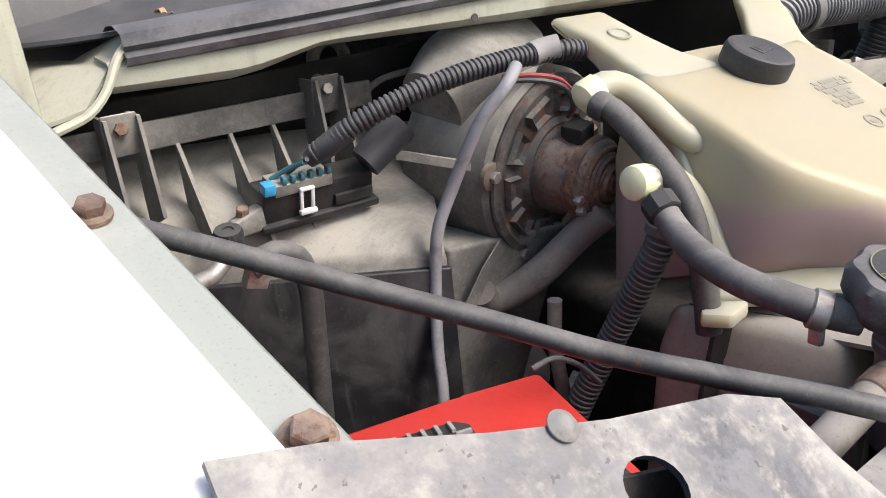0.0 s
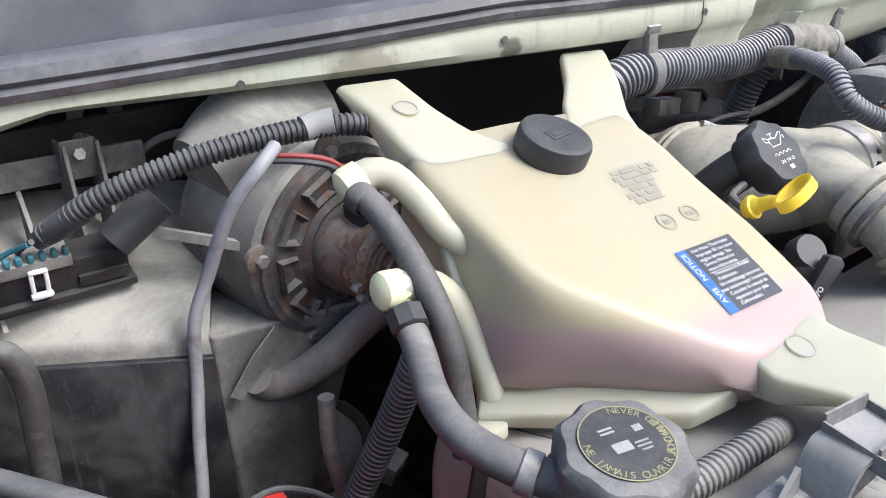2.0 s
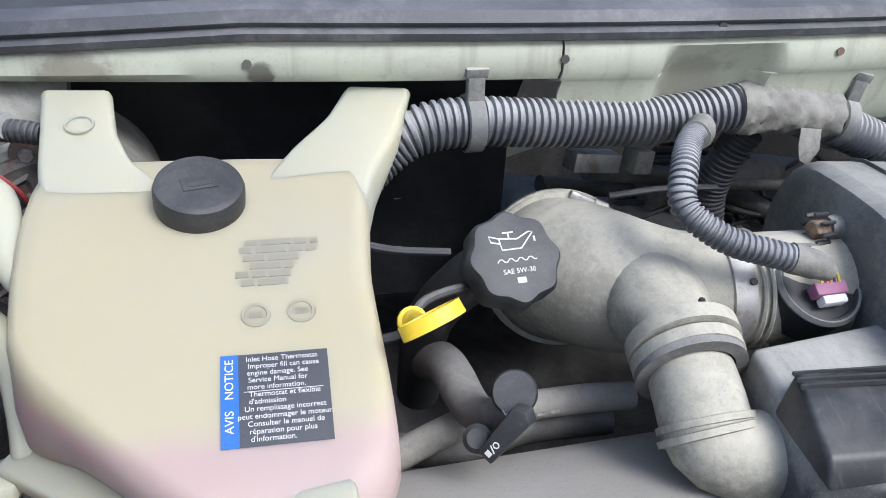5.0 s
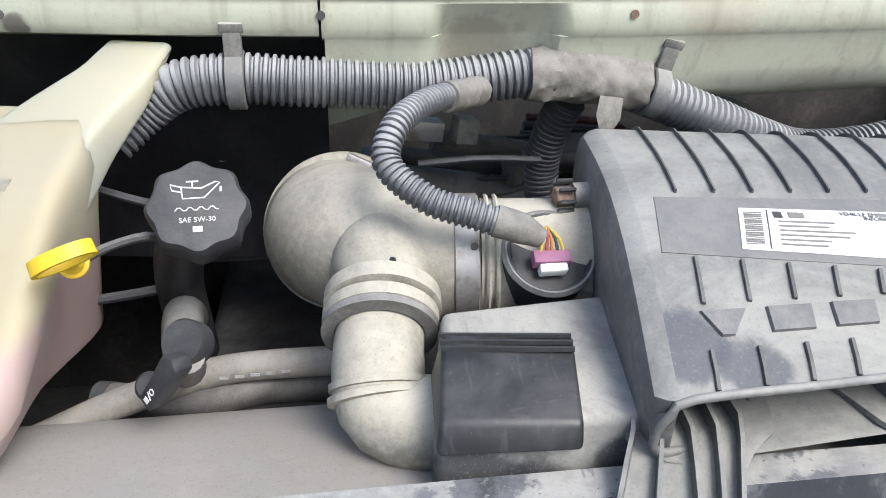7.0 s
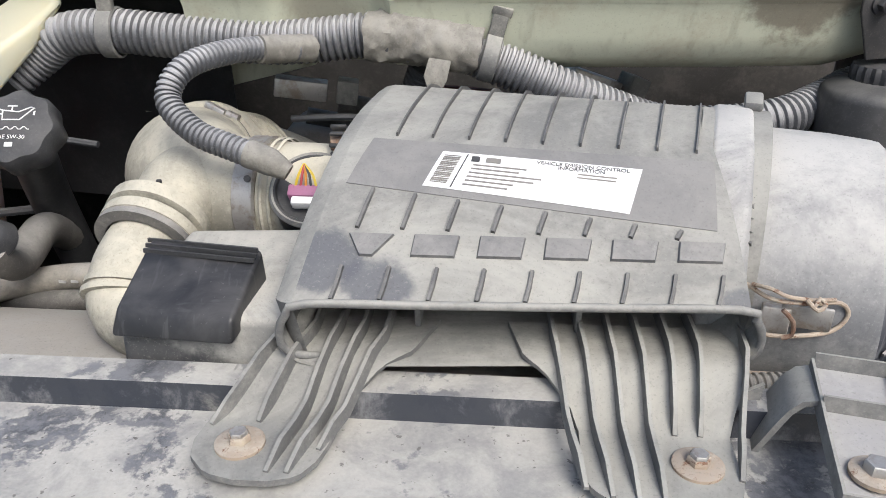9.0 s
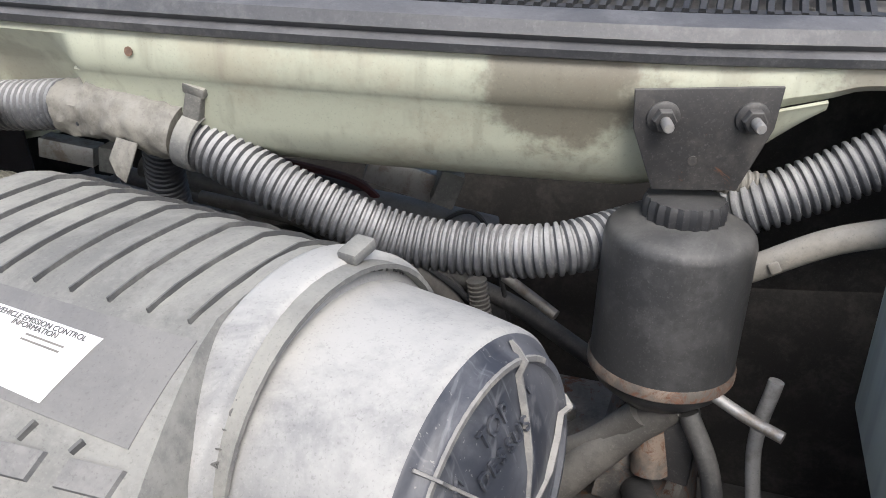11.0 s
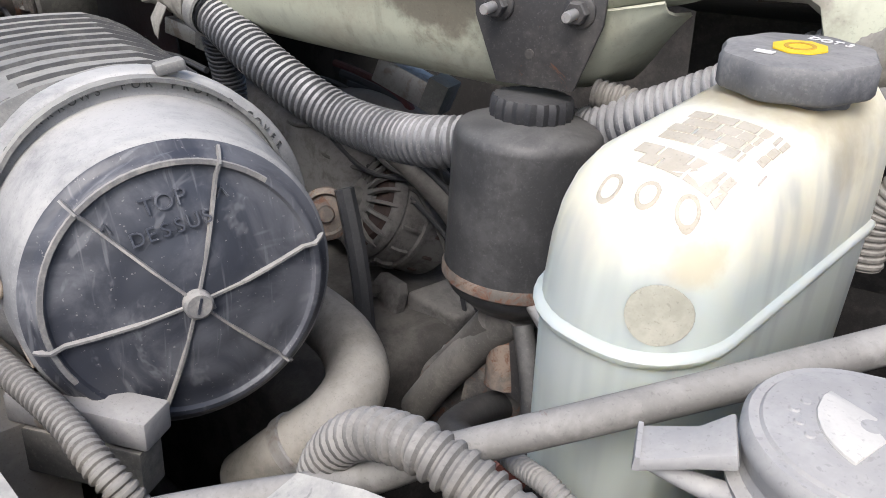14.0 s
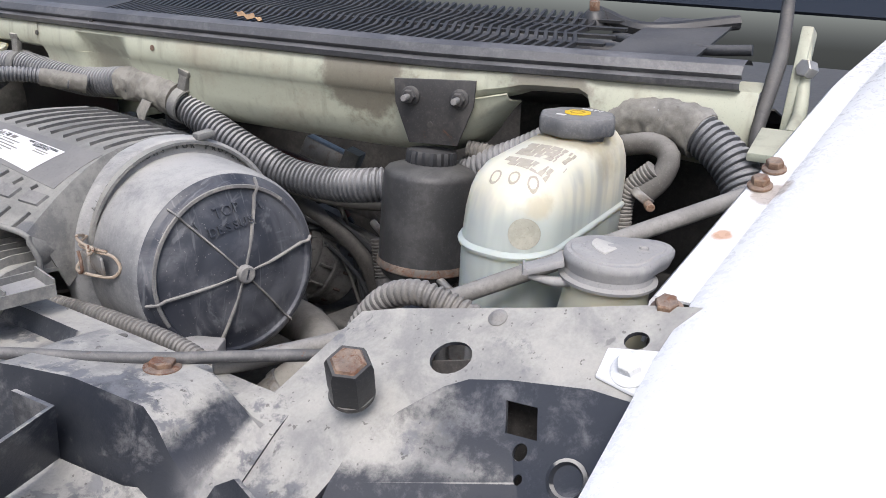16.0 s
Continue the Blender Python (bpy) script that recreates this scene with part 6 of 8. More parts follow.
for k, line in enumerate(("Inlet Hose Thermostat", "Improper fill can cause", "engine damage. See", "Service Manual for", "more information.", "Thermostat et flexible", "d'admission", "Un remplissage incorrect", "peut endommager le moteur.", "Consulter le manuel de", "réparation pour plus", "d'information.")):
    part("print", press(text_mesh(line, 0.0040, LM @ pose(0.0035 - 0.0008 * max(0, 22 - len(line)), 0.0222 - 0.0040 * k, 0.0008), 0.0001), TANK, LM), ink_white, lab)
part("print_rule", press(block((0.04, 0.0003, 0.0002), LM @ pose(0.003, 0.0038, 0.0008), None, 0), TANK, LM), ink_white, lab)
# moulded marks on the tank: unreadable lines
moulding = milky("moulding", (0.40, 0.355, 0.23), (0.44, 0.40, 0.28))
for k in range(6):
    w = (0.042, 0.044, 0.036, 0.024, 0.036, 0.026)[k]
    m = Matrix.Translation(Vector((-0.291 - 0.0025 * k, 0.1135 - 0.0068 * k, 1.07)) - LM.translation) @ LM
    q = -w / 2
    while q < w / 2 - 0.004:
        u = min(0.007 + 0.005 * ((k * 7 + int(q * 900)) % 3), w / 2 - q)
        part("moulded_line", press(block((u, 0.0042, 0.0010), m @ pose(q + u / 2, 0, 0), None, 0), TANK, m), moulding, tank)
        q += u + 0.0022
for x, y in ((-0.3095, 0.0669), (-0.285, 0.0667)):
    m = Matrix.Translation(Vector((x, y, 1.05)) - LM.translation) @ LM
    part("moulded_ring", press(lathe([(0.0080, 0.0), (0.0077, 0.0009), (0.006, 0.0009), (0.0056, 0.0)], m, 22, None, False, False), TANK, m), moulding, tank)
    part("moulded_line", press(block((0.007, 0.004, 0.0008), m, None, 0), TANK, m), moulding, tank)
part("cap_mark", block((0.020, 0.011, 0.0008), cm @ pose(0.0, 0.0, 0.0178, 0, 0, 4), None, 0.0003), cap_black, cap)
part("cap_mark", block((0.014, 0.006, 0.0012), cm @ pose(0.0, 0.0, 0.0180, 0, 0, 4), None, 0.0003), cap_black, cap)
part("foot_lug", prism([(-0.484, 0.082), (-0.472, 0.066), (-0.448, 0.070), (-0.440, 0.092), (-0.458, 0.100)], 0.944, 0.955, Matrix(), None, 0.003), strap_plastic, tank)
part("spout", tube([(-0.507, -0.012, 0.989), (-0.505, -0.028, 0.990)], 0.0075, 14), rubber, rc)
RM = axis((-0.495, -0.046, 1.0153), (-0.05, -0.2, 1)) @ Matrix.Scale(0.93, 4)
disc = part("print_disc", lathe([(0.0235, 0.0), (0.0235, 0.0006), (0.0, 0.0006)], RM, 40, None, False, True), cap_black, rc)
faded_ink = grimy("faded_ink", (0.36, 0.36, 0.35), (0.2, 0.2, 0.2), 0.5, 0.1, 0.6, scale=90)
gold = grimy("gold_ink", (0.3, 0.29, 0.13), (0.2, 0.195, 0.12), 0.4, 0.2)
bm = B()
for word, a0, st in (("NEVER OPEN HOT", 78, -9.2), ("NE JAMAIS OUVRIR A CHAUD", -190, 9.0)):
    for i, ch in enumerate(word):
        if ch != " ":
            a = radians(a0 + st * i)
            turn = math.degrees(a) - 90 if st < 0 else math.degrees(a) + 90
            tm = text_mesh(ch, 0.0056, RM @ pose(0.0205 * math.cos(a), 0.0205 * math.sin(a), 0.0007, 0, 0, turn), 0.0001)
            me = bpy.data.meshes.new("ch")
            tm.to_mesh(me)
            tm.free()
            bm.from_mesh(me)
            bpy.data.meshes.remove(me)
part("print", bm, gold, disc)
part("print_ring", lathe([(0.0238, 0.0006), (0.0238, 0.0009), (0.0231, 0.0009), (0.0231, 0.0006)], RM, 40, None, False, False), gold, disc)
for x, y, w, h in ((-0.004, -0.002, 0.010, 0.006), (0.010, 0.006, 0.005, 0.004), (-0.006, 0.008, 0.008, 0.0012), (-0.006, 0.0105, 0.008, 0.0012), (0.007, -0.002, 0.008, 0.001), (0.007, -0.0045, 0.008, 0.001), (0.007, -0.007, 0.006, 0.001)):
    part("print_bar", block((w, h, 0.0003), RM @ pose(x, y, 0.0008), None, 0), faded_ink, disc)
cpipe = thing("radiator_hose", "grey rubber hose end with a copper-coloured clamp", "hose", (-0.54, -0.04, 0.955), "coolant hoses")
part("hose", tube([(-0.590, -0.046, 0.948), (-0.550, -0.046, 0.955), (-0.513, -0.046, 0.960)], 0.0092, 16), dusty_hose, cpipe)
part("clamp", lathe([(0.0093, -0.008), (0.0101, -0.007), (0.0101, 0.007), (0.0093, 0.008)], axis((-0.526, -0.046, 0.9583), (1, 0.0, 0.14)), 24, None, False, False), rusty, cpipe, "copper-brown rusty clamp")
# radiator end tank and what lies below
rad = thing("radiator", "dusty beige radiator with its plastic end tank", "radiator", (-0.3, -0.02, 0.55))
part("end_tank", loft([[(-0.462, 0.118, 0.940), (-0.452, 0.128, 0.940), (-0.392, 0.060, 0.940), (-0.400, 0.010, 0.940), (-0.430, 0.010, 0.940)], [(-0.468, 0.125, 0.90), (-0.452, 0.142, 0.90), (-0.380, 0.070, 0.90), (-0.390, 0.005, 0.90), (-0.440, 0.005, 0.90)], [(-0.462, 0.150, 0.70), (-0.440, 0.165, 0.70), (-0.370, 0.09, 0.70), (-0.380, 0.01, 0.70), (-0.445, 0.01, 0.70)]], None, 0.010, 3), shroud_plastic, rad, "", 50)
part("end_rib", strip([(-0.452, 0.085, 0.938), (-0.460, 0.090, 0.88), (-0.464, 0.10, 0.74)], 0.014, 0.004, (-0.75, -0.65, 0.1)), black_metal, rad, "dark painted strip")
part("core", block((0.80, 0.04, 0.40), pose(0.0, -0.03, 0.72)), shroud_plastic, rad)
part("bracket", block((0.012, 0.062, 0.35), pose(-0.505, -0.004, 0.76)), black_metal, rad, "black metal strip")
lt = [(-0.496, -0.029, 0.940), (-0.471, -0.039, 0.956), (-0.444, -0.038, 0.958), (-0.421, -0.040, 0.958), (-0.390, -0.042, 0.958), (-0.358, -0.044, 0.958), (-0.333, -0.039, 0.950)]
solo("radiator_loom", corrugated(lt, 0.0095, 0.0046, 0.0014, 14), dusty_loom, "dusty corrugated loom along the radiator", "wire loom", lt[2])
dp = [(-0.501, 0.200, 0.933), (-0.502, 0.200, 0.892), (-0.494, 0.200, 0.843)]
solo("grey_pipe", tube(dp, 0.006, 10), dusty_hose, "dusty grey pipe going down behind the battery", "pipe", dp[0])
pump = thing("dark_pump", "dark round greasy pump body below the blower", "pump", (-0.447, 0.320, 0.797))
part("body", lathe([(0.02, 0.0), (0.035, 0.005), (0.035, 0.03), (0.025, 0.04), (0.014, 0.046)], axis((-0.449, 0.330, 0.797), (-0.2, -1, 0.3)), 28), alloy, pump)
part("flange", lathe([(0.045, -0.01), (0.045, 0.0)], axis((-0.432, 0.340, 0.777), (-0.2, -1, 0.3)), 28), black_metal, pump)
part("fitting", block((0.03, 0.02, 0.02), pose(*(-0.401, 0.280, 0.776), 20, 0, 30)), zinc, pump)
bc = [(-0.599, 0.120, 0.946), (-0.580, 0.120, 0.946), (-0.558, 0.120, 0.932), (-0.539, 0.120, 0.911)]
solo("battery_cable", tube(bc, 0.0019, 8), rubber, "thin black cable lying over the battery", "cable", bc[0])

# ---------------------------------------------------------------- mounting brackets on the support
def mount_bracket(m, name_label, side):
    """Open-topped plastic bracket with side walls, cross walls and a bolt."""
    t = thing("mount_bracket", name_label, "bracket", m.translation, "radiator mounts")
    part("plate", loft([[m @ Vector(v) for v in ((-0.019, 0.045, 0.010), (0.019, 0.045, 0.010), (0.016, -0.05, 0.0), (-0.016, -0.05, 0.0))],
                        [m @ Vector(v) for v in ((-0.019, 0.045, 0.006), (0.019, 0.045, 0.006), (0.016, -0.05, -0.004), (-0.016, -0.05, -0.004))]]), faded_plastic, t)
    for sx in (-1, 1):
        part("side_wall", strip([m @ Vector((sx * 0.019, 0.047, 0.006)), m @ Vector((sx * 0.018, 0.0, 0.002)), m @ Vector((sx * 0.016, -0.052, -0.003))], 0.0022, 0.009), grey_plastic, t)
    for y in (0.046, 0.012, -0.051):
        part("cross_wall", strip([m @ Vector((-0.018, y, 0.006 + 0.1 * y)), m @ Vector((0.018, y, 0.006 + 0.1 * y))], 0.0022, 0.008), grey_plastic, t)
    part("leg", bent(grid(B(), [[m @ Vector((side * x, y, z)) for x, z in ((0.019, 0.010), (0.026, 0.008), (0.032, 0.001), (0.038, -0.012), (0.046, -0.030))] for y in (0.047, 0.034, 0.014)], False), 0.003), grey_plastic, t)
    part("web", bent(grid(B(), [[m @ Vector((side * x, y, z)) for x, y, z in ((0.040, 0.040, -0.002), (0.062, 0.034, -0.014), (0.105, 0.022, -0.031))], [m @ Vector((side * x, y, z)) for x, y, z in ((0.044, 0.036, -0.030), (0.068, 0.030, -0.034), (0.108, 0.020, -0.036))]], False), 0.003), grey_plastic, t)
    part("washer", lathe([(0.0115, 0.0), (0.0115, 0.002), (0.007, 0.003)], m @ pose(0, -0.028, 0.003), 24), rust_cream, t)
    part("nut", ring_hex(0.006, 0.002, 0.008, m @ pose(0, -0.028, 0.003)), zinc, t)
    return t


mount_bracket(pose(0.363, -0.128, 0.983, 0, 0, -12), "faded grey plastic radiator mount bracket with a rusty bolt", -1)
mount_bracket(pose(-0.3625, -0.121, 0.986, 0, 0, -8) @ Matrix.Diagonal((0.95, 0.86, 1, 1)), "grey plastic radiator mount bracket beside the tank strap", -1)

# ---------------------------------------------------------------- oil cap, dipsticks, hoses of the middle
for word, y, s in (("SAE 5W-30", -0.0092, 0.0044),):
    part("print", text_mesh(word, s, OM @ pose(0, y, 0.0002), 0.0001), ink_white, oc)
can = B()
def drawn(pts, w=0.0011):
    strip([OM @ Vector((x, y, 0.0001)) for x, y in pts], w, 0.0003, OM.to_3x3() @ Vector((0, 0, 1)), can)


drawn([(-0.0085, 0.0118), (-0.0078, 0.0045), (0.0045, 0.0045), (0.0138, 0.0138), (0.0112, 0.0144), (0.0030, 0.0106), (-0.0085, 0.0118)])
drawn([(-0.0085, 0.0118), (-0.0146, 0.0138), (-0.0138, 0.0100), (-0.0082, 0.0085)])
drawn([(-0.0055, 0.0152), (0.0015, 0.0152)])
drawn([(-0.0020, 0.0150), (-0.0020, 0.0110)])
drawn([(0.0142, 0.0112), (0.0140, 0.0080)], 0.0016)
part("print_can", can, ink_white, oc)
wv = [OM @ Vector((-0.0125 + 0.00157 * i, -0.0022 + 0.0009 * (1 if i % 4 in (1, 2) else -1), 0.0001)) for i in range(17)]
part("print_wave", strip(wv, 0.0008, 0.0003, OM.to_3x3() @ Vector((0, 0, 1))), ink_white, oc)
part("print_book", block((0.0055, 0.0035, 0.0003), OM @ pose(0, -0.0150, 0.0002), None, 0), ink_white, oc)
ds = thing("oil_dipstick", "bright yellow ring handle of the oil dipstick", "dipstick", (-0.22, 0.03, 1.05))
DD = Vector((0.0333, 0.0020, 0.0137)).normalized()
DN = Vector((-0.30, 0.42, 0.70))
DN = (DN - DD * DD.dot(DN)).normalized()
DS = DN.cross(DD)
ringpts = [Vector((-0.2192, 0.0275, 1.0540)) + DD * (0.0170 * math.cos(a)) + DS * (0.0105 * math.sin(a)) for a in (2 * math.pi * k / 28 for k in range(29))]
part("ring", strip(ringpts, 0.0030, 0.0075, DN), yellow_plastic, ds)
part("neck", tube([(-0.2235, 0.0385, 1.0500), (-0.2240, 0.0460, 1.0465), (-0.2240, 0.0530, 1.0430)], [0.0040, 0.0050, 0.0052], 12), yellow_plastic, ds)
part("grip", tube([(-0.2240, 0.0500, 1.0445), (-0.2245, 0.0570, 1.0405), (-0.2250, 0.0620, 1.0380)], [0.0050, 0.0078, 0.0065], 14), yellow_plastic, ds)
part("collar", lathe([(0.0062, -0.002), (0.0088, -0.001), (0.0088, 0.002), (0.0062, 0.003)], axis((-0.2245, 0.0560, 1.0410), (-0.05, 0.85, -0.5)), 16, None, False, False), yellow_plastic, ds)
part("tube", tube([(-0.225, 0.062, 1.038), (-0.210, 0.082, 1.039), (-0.185, 0.09, 1.04), (-0.18, 0.14, 1.0)], 0.003, 8), black_metal, ds, "thin dark dipstick tube")
td = thing("transmission_dipstick", "black transmission dipstick with a folded lock lever", "dipstick", (-0.167, 0.03, 0.98))
TM = axis((-0.1675, 0.038, 0.996), (-0.30, -0.72, 0.62))
part("cap", lathe([(0.0120, -0.014), (0.0138, -0.012), (0.0138, 0.0), (0.0125, 0.002)], TM, 32), cap_black, td)
la, lb = Vector((-0.1685, 0.016, 0.997)), Vector((-0.1880, 0.0225, 0.966))
LD = (la - lb).normalized()
LUP = Vector((-0.30, -0.72, 0.62))
LUP = (LUP - LD * LUP.dot(LD)).normalized()
TL = Matrix((LUP.cross(LD), LD, LUP)).transposed().to_4x4()
TL.translation = (la + lb) / 2
part("lever", prism([(-0.0052, -0.0195), (0.0052, -0.0195), (0.0075, 0.0165), (0.0, 0.0205), (-0.0060, 0.0165)], -0.010, 0.003, TL, None, 0.0014), cap_black, td)
part("knuckle", lathe([(0.0088, -0.012), (0.0088, 0.0), (0.006, 0.003)], axis((-0.1900, 0.0350, 0.9690), (-0.30, -0.72, 0.62)), 20), cap_black, td)
part("print_bar", lathe([(0.0021, 0.0031), (0.0021, 0.0034), (0.0013, 0.0034), (0.0013, 0.0031)], TL @ pose(0, -0.0075, 0), 14, None, False, False), ink_white, td)
part("print_bar", block((0.0052, 0.0008, 0.0003), TL @ pose(0, -0.0110, 0.0033, 0, 0, 25), None, 0), ink_white, td)
part("print_bar", block((0.0038, 0.0032, 0.0003), TL @ pose(0, -0.0148, 0.0033), None, 0), ink_white, td)
part("tube", tube([(-0.166, 0.034, 0.988), (-0.170, 0.050, 0.97), (-0.178, 0.08, 0.955), (-0.185, 0.13, 0.96), (-0.19, 0.18, 0.93)], [0.0105, 0.012, 0.014, 0.014, 0.014], 16), shade_hose, td, "dusty filler tube")
mh = [(-0.330, 0.070, 0.890), (-0.283, 0.079, 0.900), (-0.225, 0.089, 0.920), (-0.163, 0.104, 0.930), (-0.098, 0.101, 0.935), (-0.054, 0.096, 0.935)]
hth = thing("heater_hose", "long dusty rubber heater hose with faint print", "hose", mh[2], "heater hoses")
part("hose", tube(mh, 0.0105, 16), dusty_hose, hth)
for k in range(5):
    q = Vector(mh[3]).lerp(Vector(mh[4]), 0.1 + 0.16 * k)
    part("print_bar", block((0.006, 0.0008, 0.002), pose(q.x, q.y - 0.0104, q.z + 0.001, -10, 0, -3), None, 0), faded_ink, hth)
mh = [(-0.249, 0.125, 0.900), (-0.180, 0.097, 0.910), (-0.132, 0.109, 0.910), (-0.065, 0.106, 0.910)]
slh = thing("sleeved_hose", "dark hose in a woven sleeve", "hose", mh[0], "heater hoses")
part("sleeve", tube(mh, 0.012, 16), grimy("sleeve", (0.03, 0.028, 0.026), (0.08, 0.075, 0.065), 0.5, 0.5, 0.7, fine=900, bump=0.6), slh)
part("end_band", tube([mh[0], Vector(mh[0]).lerp(Vector(mh[1]), 0.15)], 0.0126, 16), rubber, slh, "black taped sleeve end")
mh = [(-0.253, 0.200, 1.033), (-0.210, 0.200, 1.018), (-0.163, 0.200, 1.011)]
solo("vacuum_line", tube(mh, 0.0032, 8), rubber, "thin black vacuum line behind the oil cap", "hose", mh[0])
mh = [(-0.276, 0.170, 0.953), (-0.233, 0.170, 0.958), (-0.199, 0.170, 0.963)]
solo("vacuum_line", tube(mh, 0.004, 8), rubber, "thin dark line below the dipstick", "hose", mh[0])
mh = [(-0.005, 0.260, 1.021), (0.050, 0.260, 1.024), (0.101, 0.260, 1.021)]
solo("vacuum_line", tube(mh, 0.0032, 8), rubber, "thin black vacuum line behind the intake", "hose", mh[0])
mh = [(0.121, 0.260, 1.073), (0.112, 0.270, 1.045), (0.108, 0.280, 1.010), (0.111, 0.280, 0.977)]
solo("branch_loom", corrugated(mh, 0.016, 0.005, 0.0015, 14), rubber, "dark branch of the loom going down behind the air cleaner", "wire loom", mh[0])
# firewall pieces seen in the gap
fw = thing("firewall_bracket", "dark plastic firewall bracket with a rusty bolt", "bracket", (-0.241, 0.360, 1.013))
part("plate", block((0.11, 0.01, 0.06), pose(*(-0.237, 0.370, 1.010), 0, 0, 0)), black_plastic, fw)
part("bolt", ring_hex(0.006, 0.0, 0.006, axis((-0.220, 0.362, 1.009), (0, -1, 0.1))), rusty, fw)
for k in range(4):
    part("rib", block((0.003, 0.008, 0.055), pose(*(-0.257, 0.362, 1.013)) @ pose(0.025 * k - 0.03, 0, 0)), black_plastic, fw)
sd = thing("heat_shield", "pale dusty painted sheet behind the intake", "shield", (-0.126, 0.330, 1.035))
bm = B()
grid(bm, [[(-0.190, 0.352, 1.072), (-0.120, 0.352, 1.076), (-0.040, 0.352, 1.078), (0.02, 0.352, 1.074)], [(-0.186, 0.345, 1.040), (-0.130, 0.342, 1.036), (-0.066, 0.345, 1.050), (0.01, 0.348, 1.060)], [(-0.178, 0.338, 1.002), (-0.135, 0.334, 1.006), (-0.090, 0.338, 1.030), (0.00, 0.346, 1.052)]], False)
part("sheet", bent(bm, 0.002), cream_paint, sd)
cn = thing("wire_connector", "dusty grey metallic wire connector behind the loom", "connector", (0.007, 0.300, 1.039))
part("body", block((0.05, 0.02, 0.018), pose(*(-0.004, 0.300, 1.040), 0, 8, 10)), zinc, cn)
part("end", block((0.02, 0.022, 0.022), pose(*(0.041, 0.300, 1.038), 0, 8, 10)), dusty_plastic, cn)

# ---------------------------------------------------------------- air sensor and clamps
maf = thing("air_sensor", "round black air flow sensor with a pink and white plug", "sensor", (0.054, 0.077, 1.0))
SM = axis((0.057, 0.068, 1.028), (0.0, -0.62, 0.78))
part("disc", lathe([(0.030, -0.03), (0.030, -0.004), (0.0285, 0.0), (0.026, 0.0), (0.025, -0.002)], SM, 44), black_plastic, maf)
part("rim", lathe([(0.0305, -0.004), (0.031, -0.002), (0.029, 0.001), (0.0275, 0.0)], SM, 44, None, False, False), grey_plastic, maf)
mp = part("plug", block((0.024, 0.009, 0.010), SM @ pose(-0.002, -0.008, 0.006)), grimy("pink_plastic", (0.32, 0.12, 0.22), (0.22, 0.09, 0.16), 0.4, 0.15), maf, "dull pink plug")
part("lock", block((0.018, 0.006, 0.009), SM @ pose(-0.002, -0.0155, 0.006)), paper, mp, "white plug lock")
for k, c in enumerate(((0.6, 0.42, 0.03), (0.35, 0.05, 0.05), (0.5, 0.2, 0.03), (0.05, 0.05, 0.05), (0.6, 0.45, 0.05))):
    part("wire", tube([SM @ Vector((-0.009 + 0.0036 * k, -0.005, 0.010)), SM @ Vector((-0.007 + 0.0025 * k, 0.002, 0.014)), SM @ Vector((-0.004, 0.010, 0.015))], 0.0010, 6, 0.003), grimy("wire_%d" % k, c, c, 0.1, 0.1), mp)
part("label", block((0.016, 0.007, 0.0004), SM @ pose(0.009, 0.014, 0.0005), None, 0), paper, maf, "small white label")
for k in range(5):
    part("label_bar", block((0.0008, 0.005, 0.0003), SM @ pose(0.004 + 0.0022 * k, 0.0135, 0.0009), None, 0), ink_dark, maf)
part("boss_ring", lathe([(0.0125, -0.012), (0.013, 0.0), (0.011, 0.002), (0.009, 0.002), (0.008, -0.002)], axis((-0.032, 0.121, 1.0445), (0.05, -0.15, 1)), 28), intake_plastic, duct)
for p, d, r, w in (((-0.0505, 0.053, 1.005), (-0.1, -0.9, -0.4), 0.0360, 0.006), ((-0.0525, 0.042, 0.9995), (-0.1, -0.9, -0.42), 0.0352, 0.005), ((-0.056, 0.009, 0.976), (0, -0.7, -0.7), 0.0295, 0.003), ((-0.056, 0.0045, 0.9715), (0.05, -0.7, -0.7), 0.0305, 0.003)):
    part("flange_ring", lathe([(r - 0.004, -w), (r, 0.001 - w), (r, w - 0.001), (r - 0.005, w)], axis(p, d), 44, None, False, False), intake_plastic, duct)
part("seal_ring", lathe([(0.0270, -0.003), (0.0345, -0.003), (0.0350, 0.003), (0.0270, 0.004)], axis((-0.0535, 0.0365, 0.9965), (-0.1, -0.9, -0.42)), 44, None, False, False), dusty_loom, duct, "dark rubber seal ring")
part("rim_band", lathe([(0.0570, -0.008), (0.0622, -0.007), (0.0630, 0.000), (0.0622, 0.007), (0.0570, 0.008)], axis(RIM, RIM_D), 56, None, False, False), intake_plastic, duct)
part("rim_band", lathe([(0.0550, -0.0025), (0.0602, -0.0015), (0.0602, 0.0015), (0.0550, 0.0025)], axis(RIM - RIM_D * 0.013, RIM_D), 56, None, False, False), intake_plastic, duct)
# dark ring between the bands, a groove's shade put into colour
part("rim_shade_ring", lathe([(0.0560, -0.0012), (0.0594, -0.001), (0.0594, 0.001), (0.0560, 0.0012)], axis(RIM - RIM_D * 0.0095, RIM_D), 56, None, False, False), dark_inside, duct)
part("worm", block((0.020, 0.008, 0.006), pose(-0.056, 0.207, 1.0435, -16, 22, -16)), zinc, duct, "steel clamp screw")
part("worm", lathe([(0.0042, 0.0), (0.0042, 0.011)], axis((-0.046, 0.205, 1.0395), (1, -0.2, -0.35)), 12), zinc, duct)
part("tab", block((0.004, 0.004, 0.014), pose(-0.0443, 0.050, 1.031)), black_plastic, duct)
part("screw", lathe([(0.0025, 0.0), (0.0025, 0.002)], axis((0.0095, 0.0745, 1.0305), (0, -0.8, 0.6)), 10), black_metal, duct)
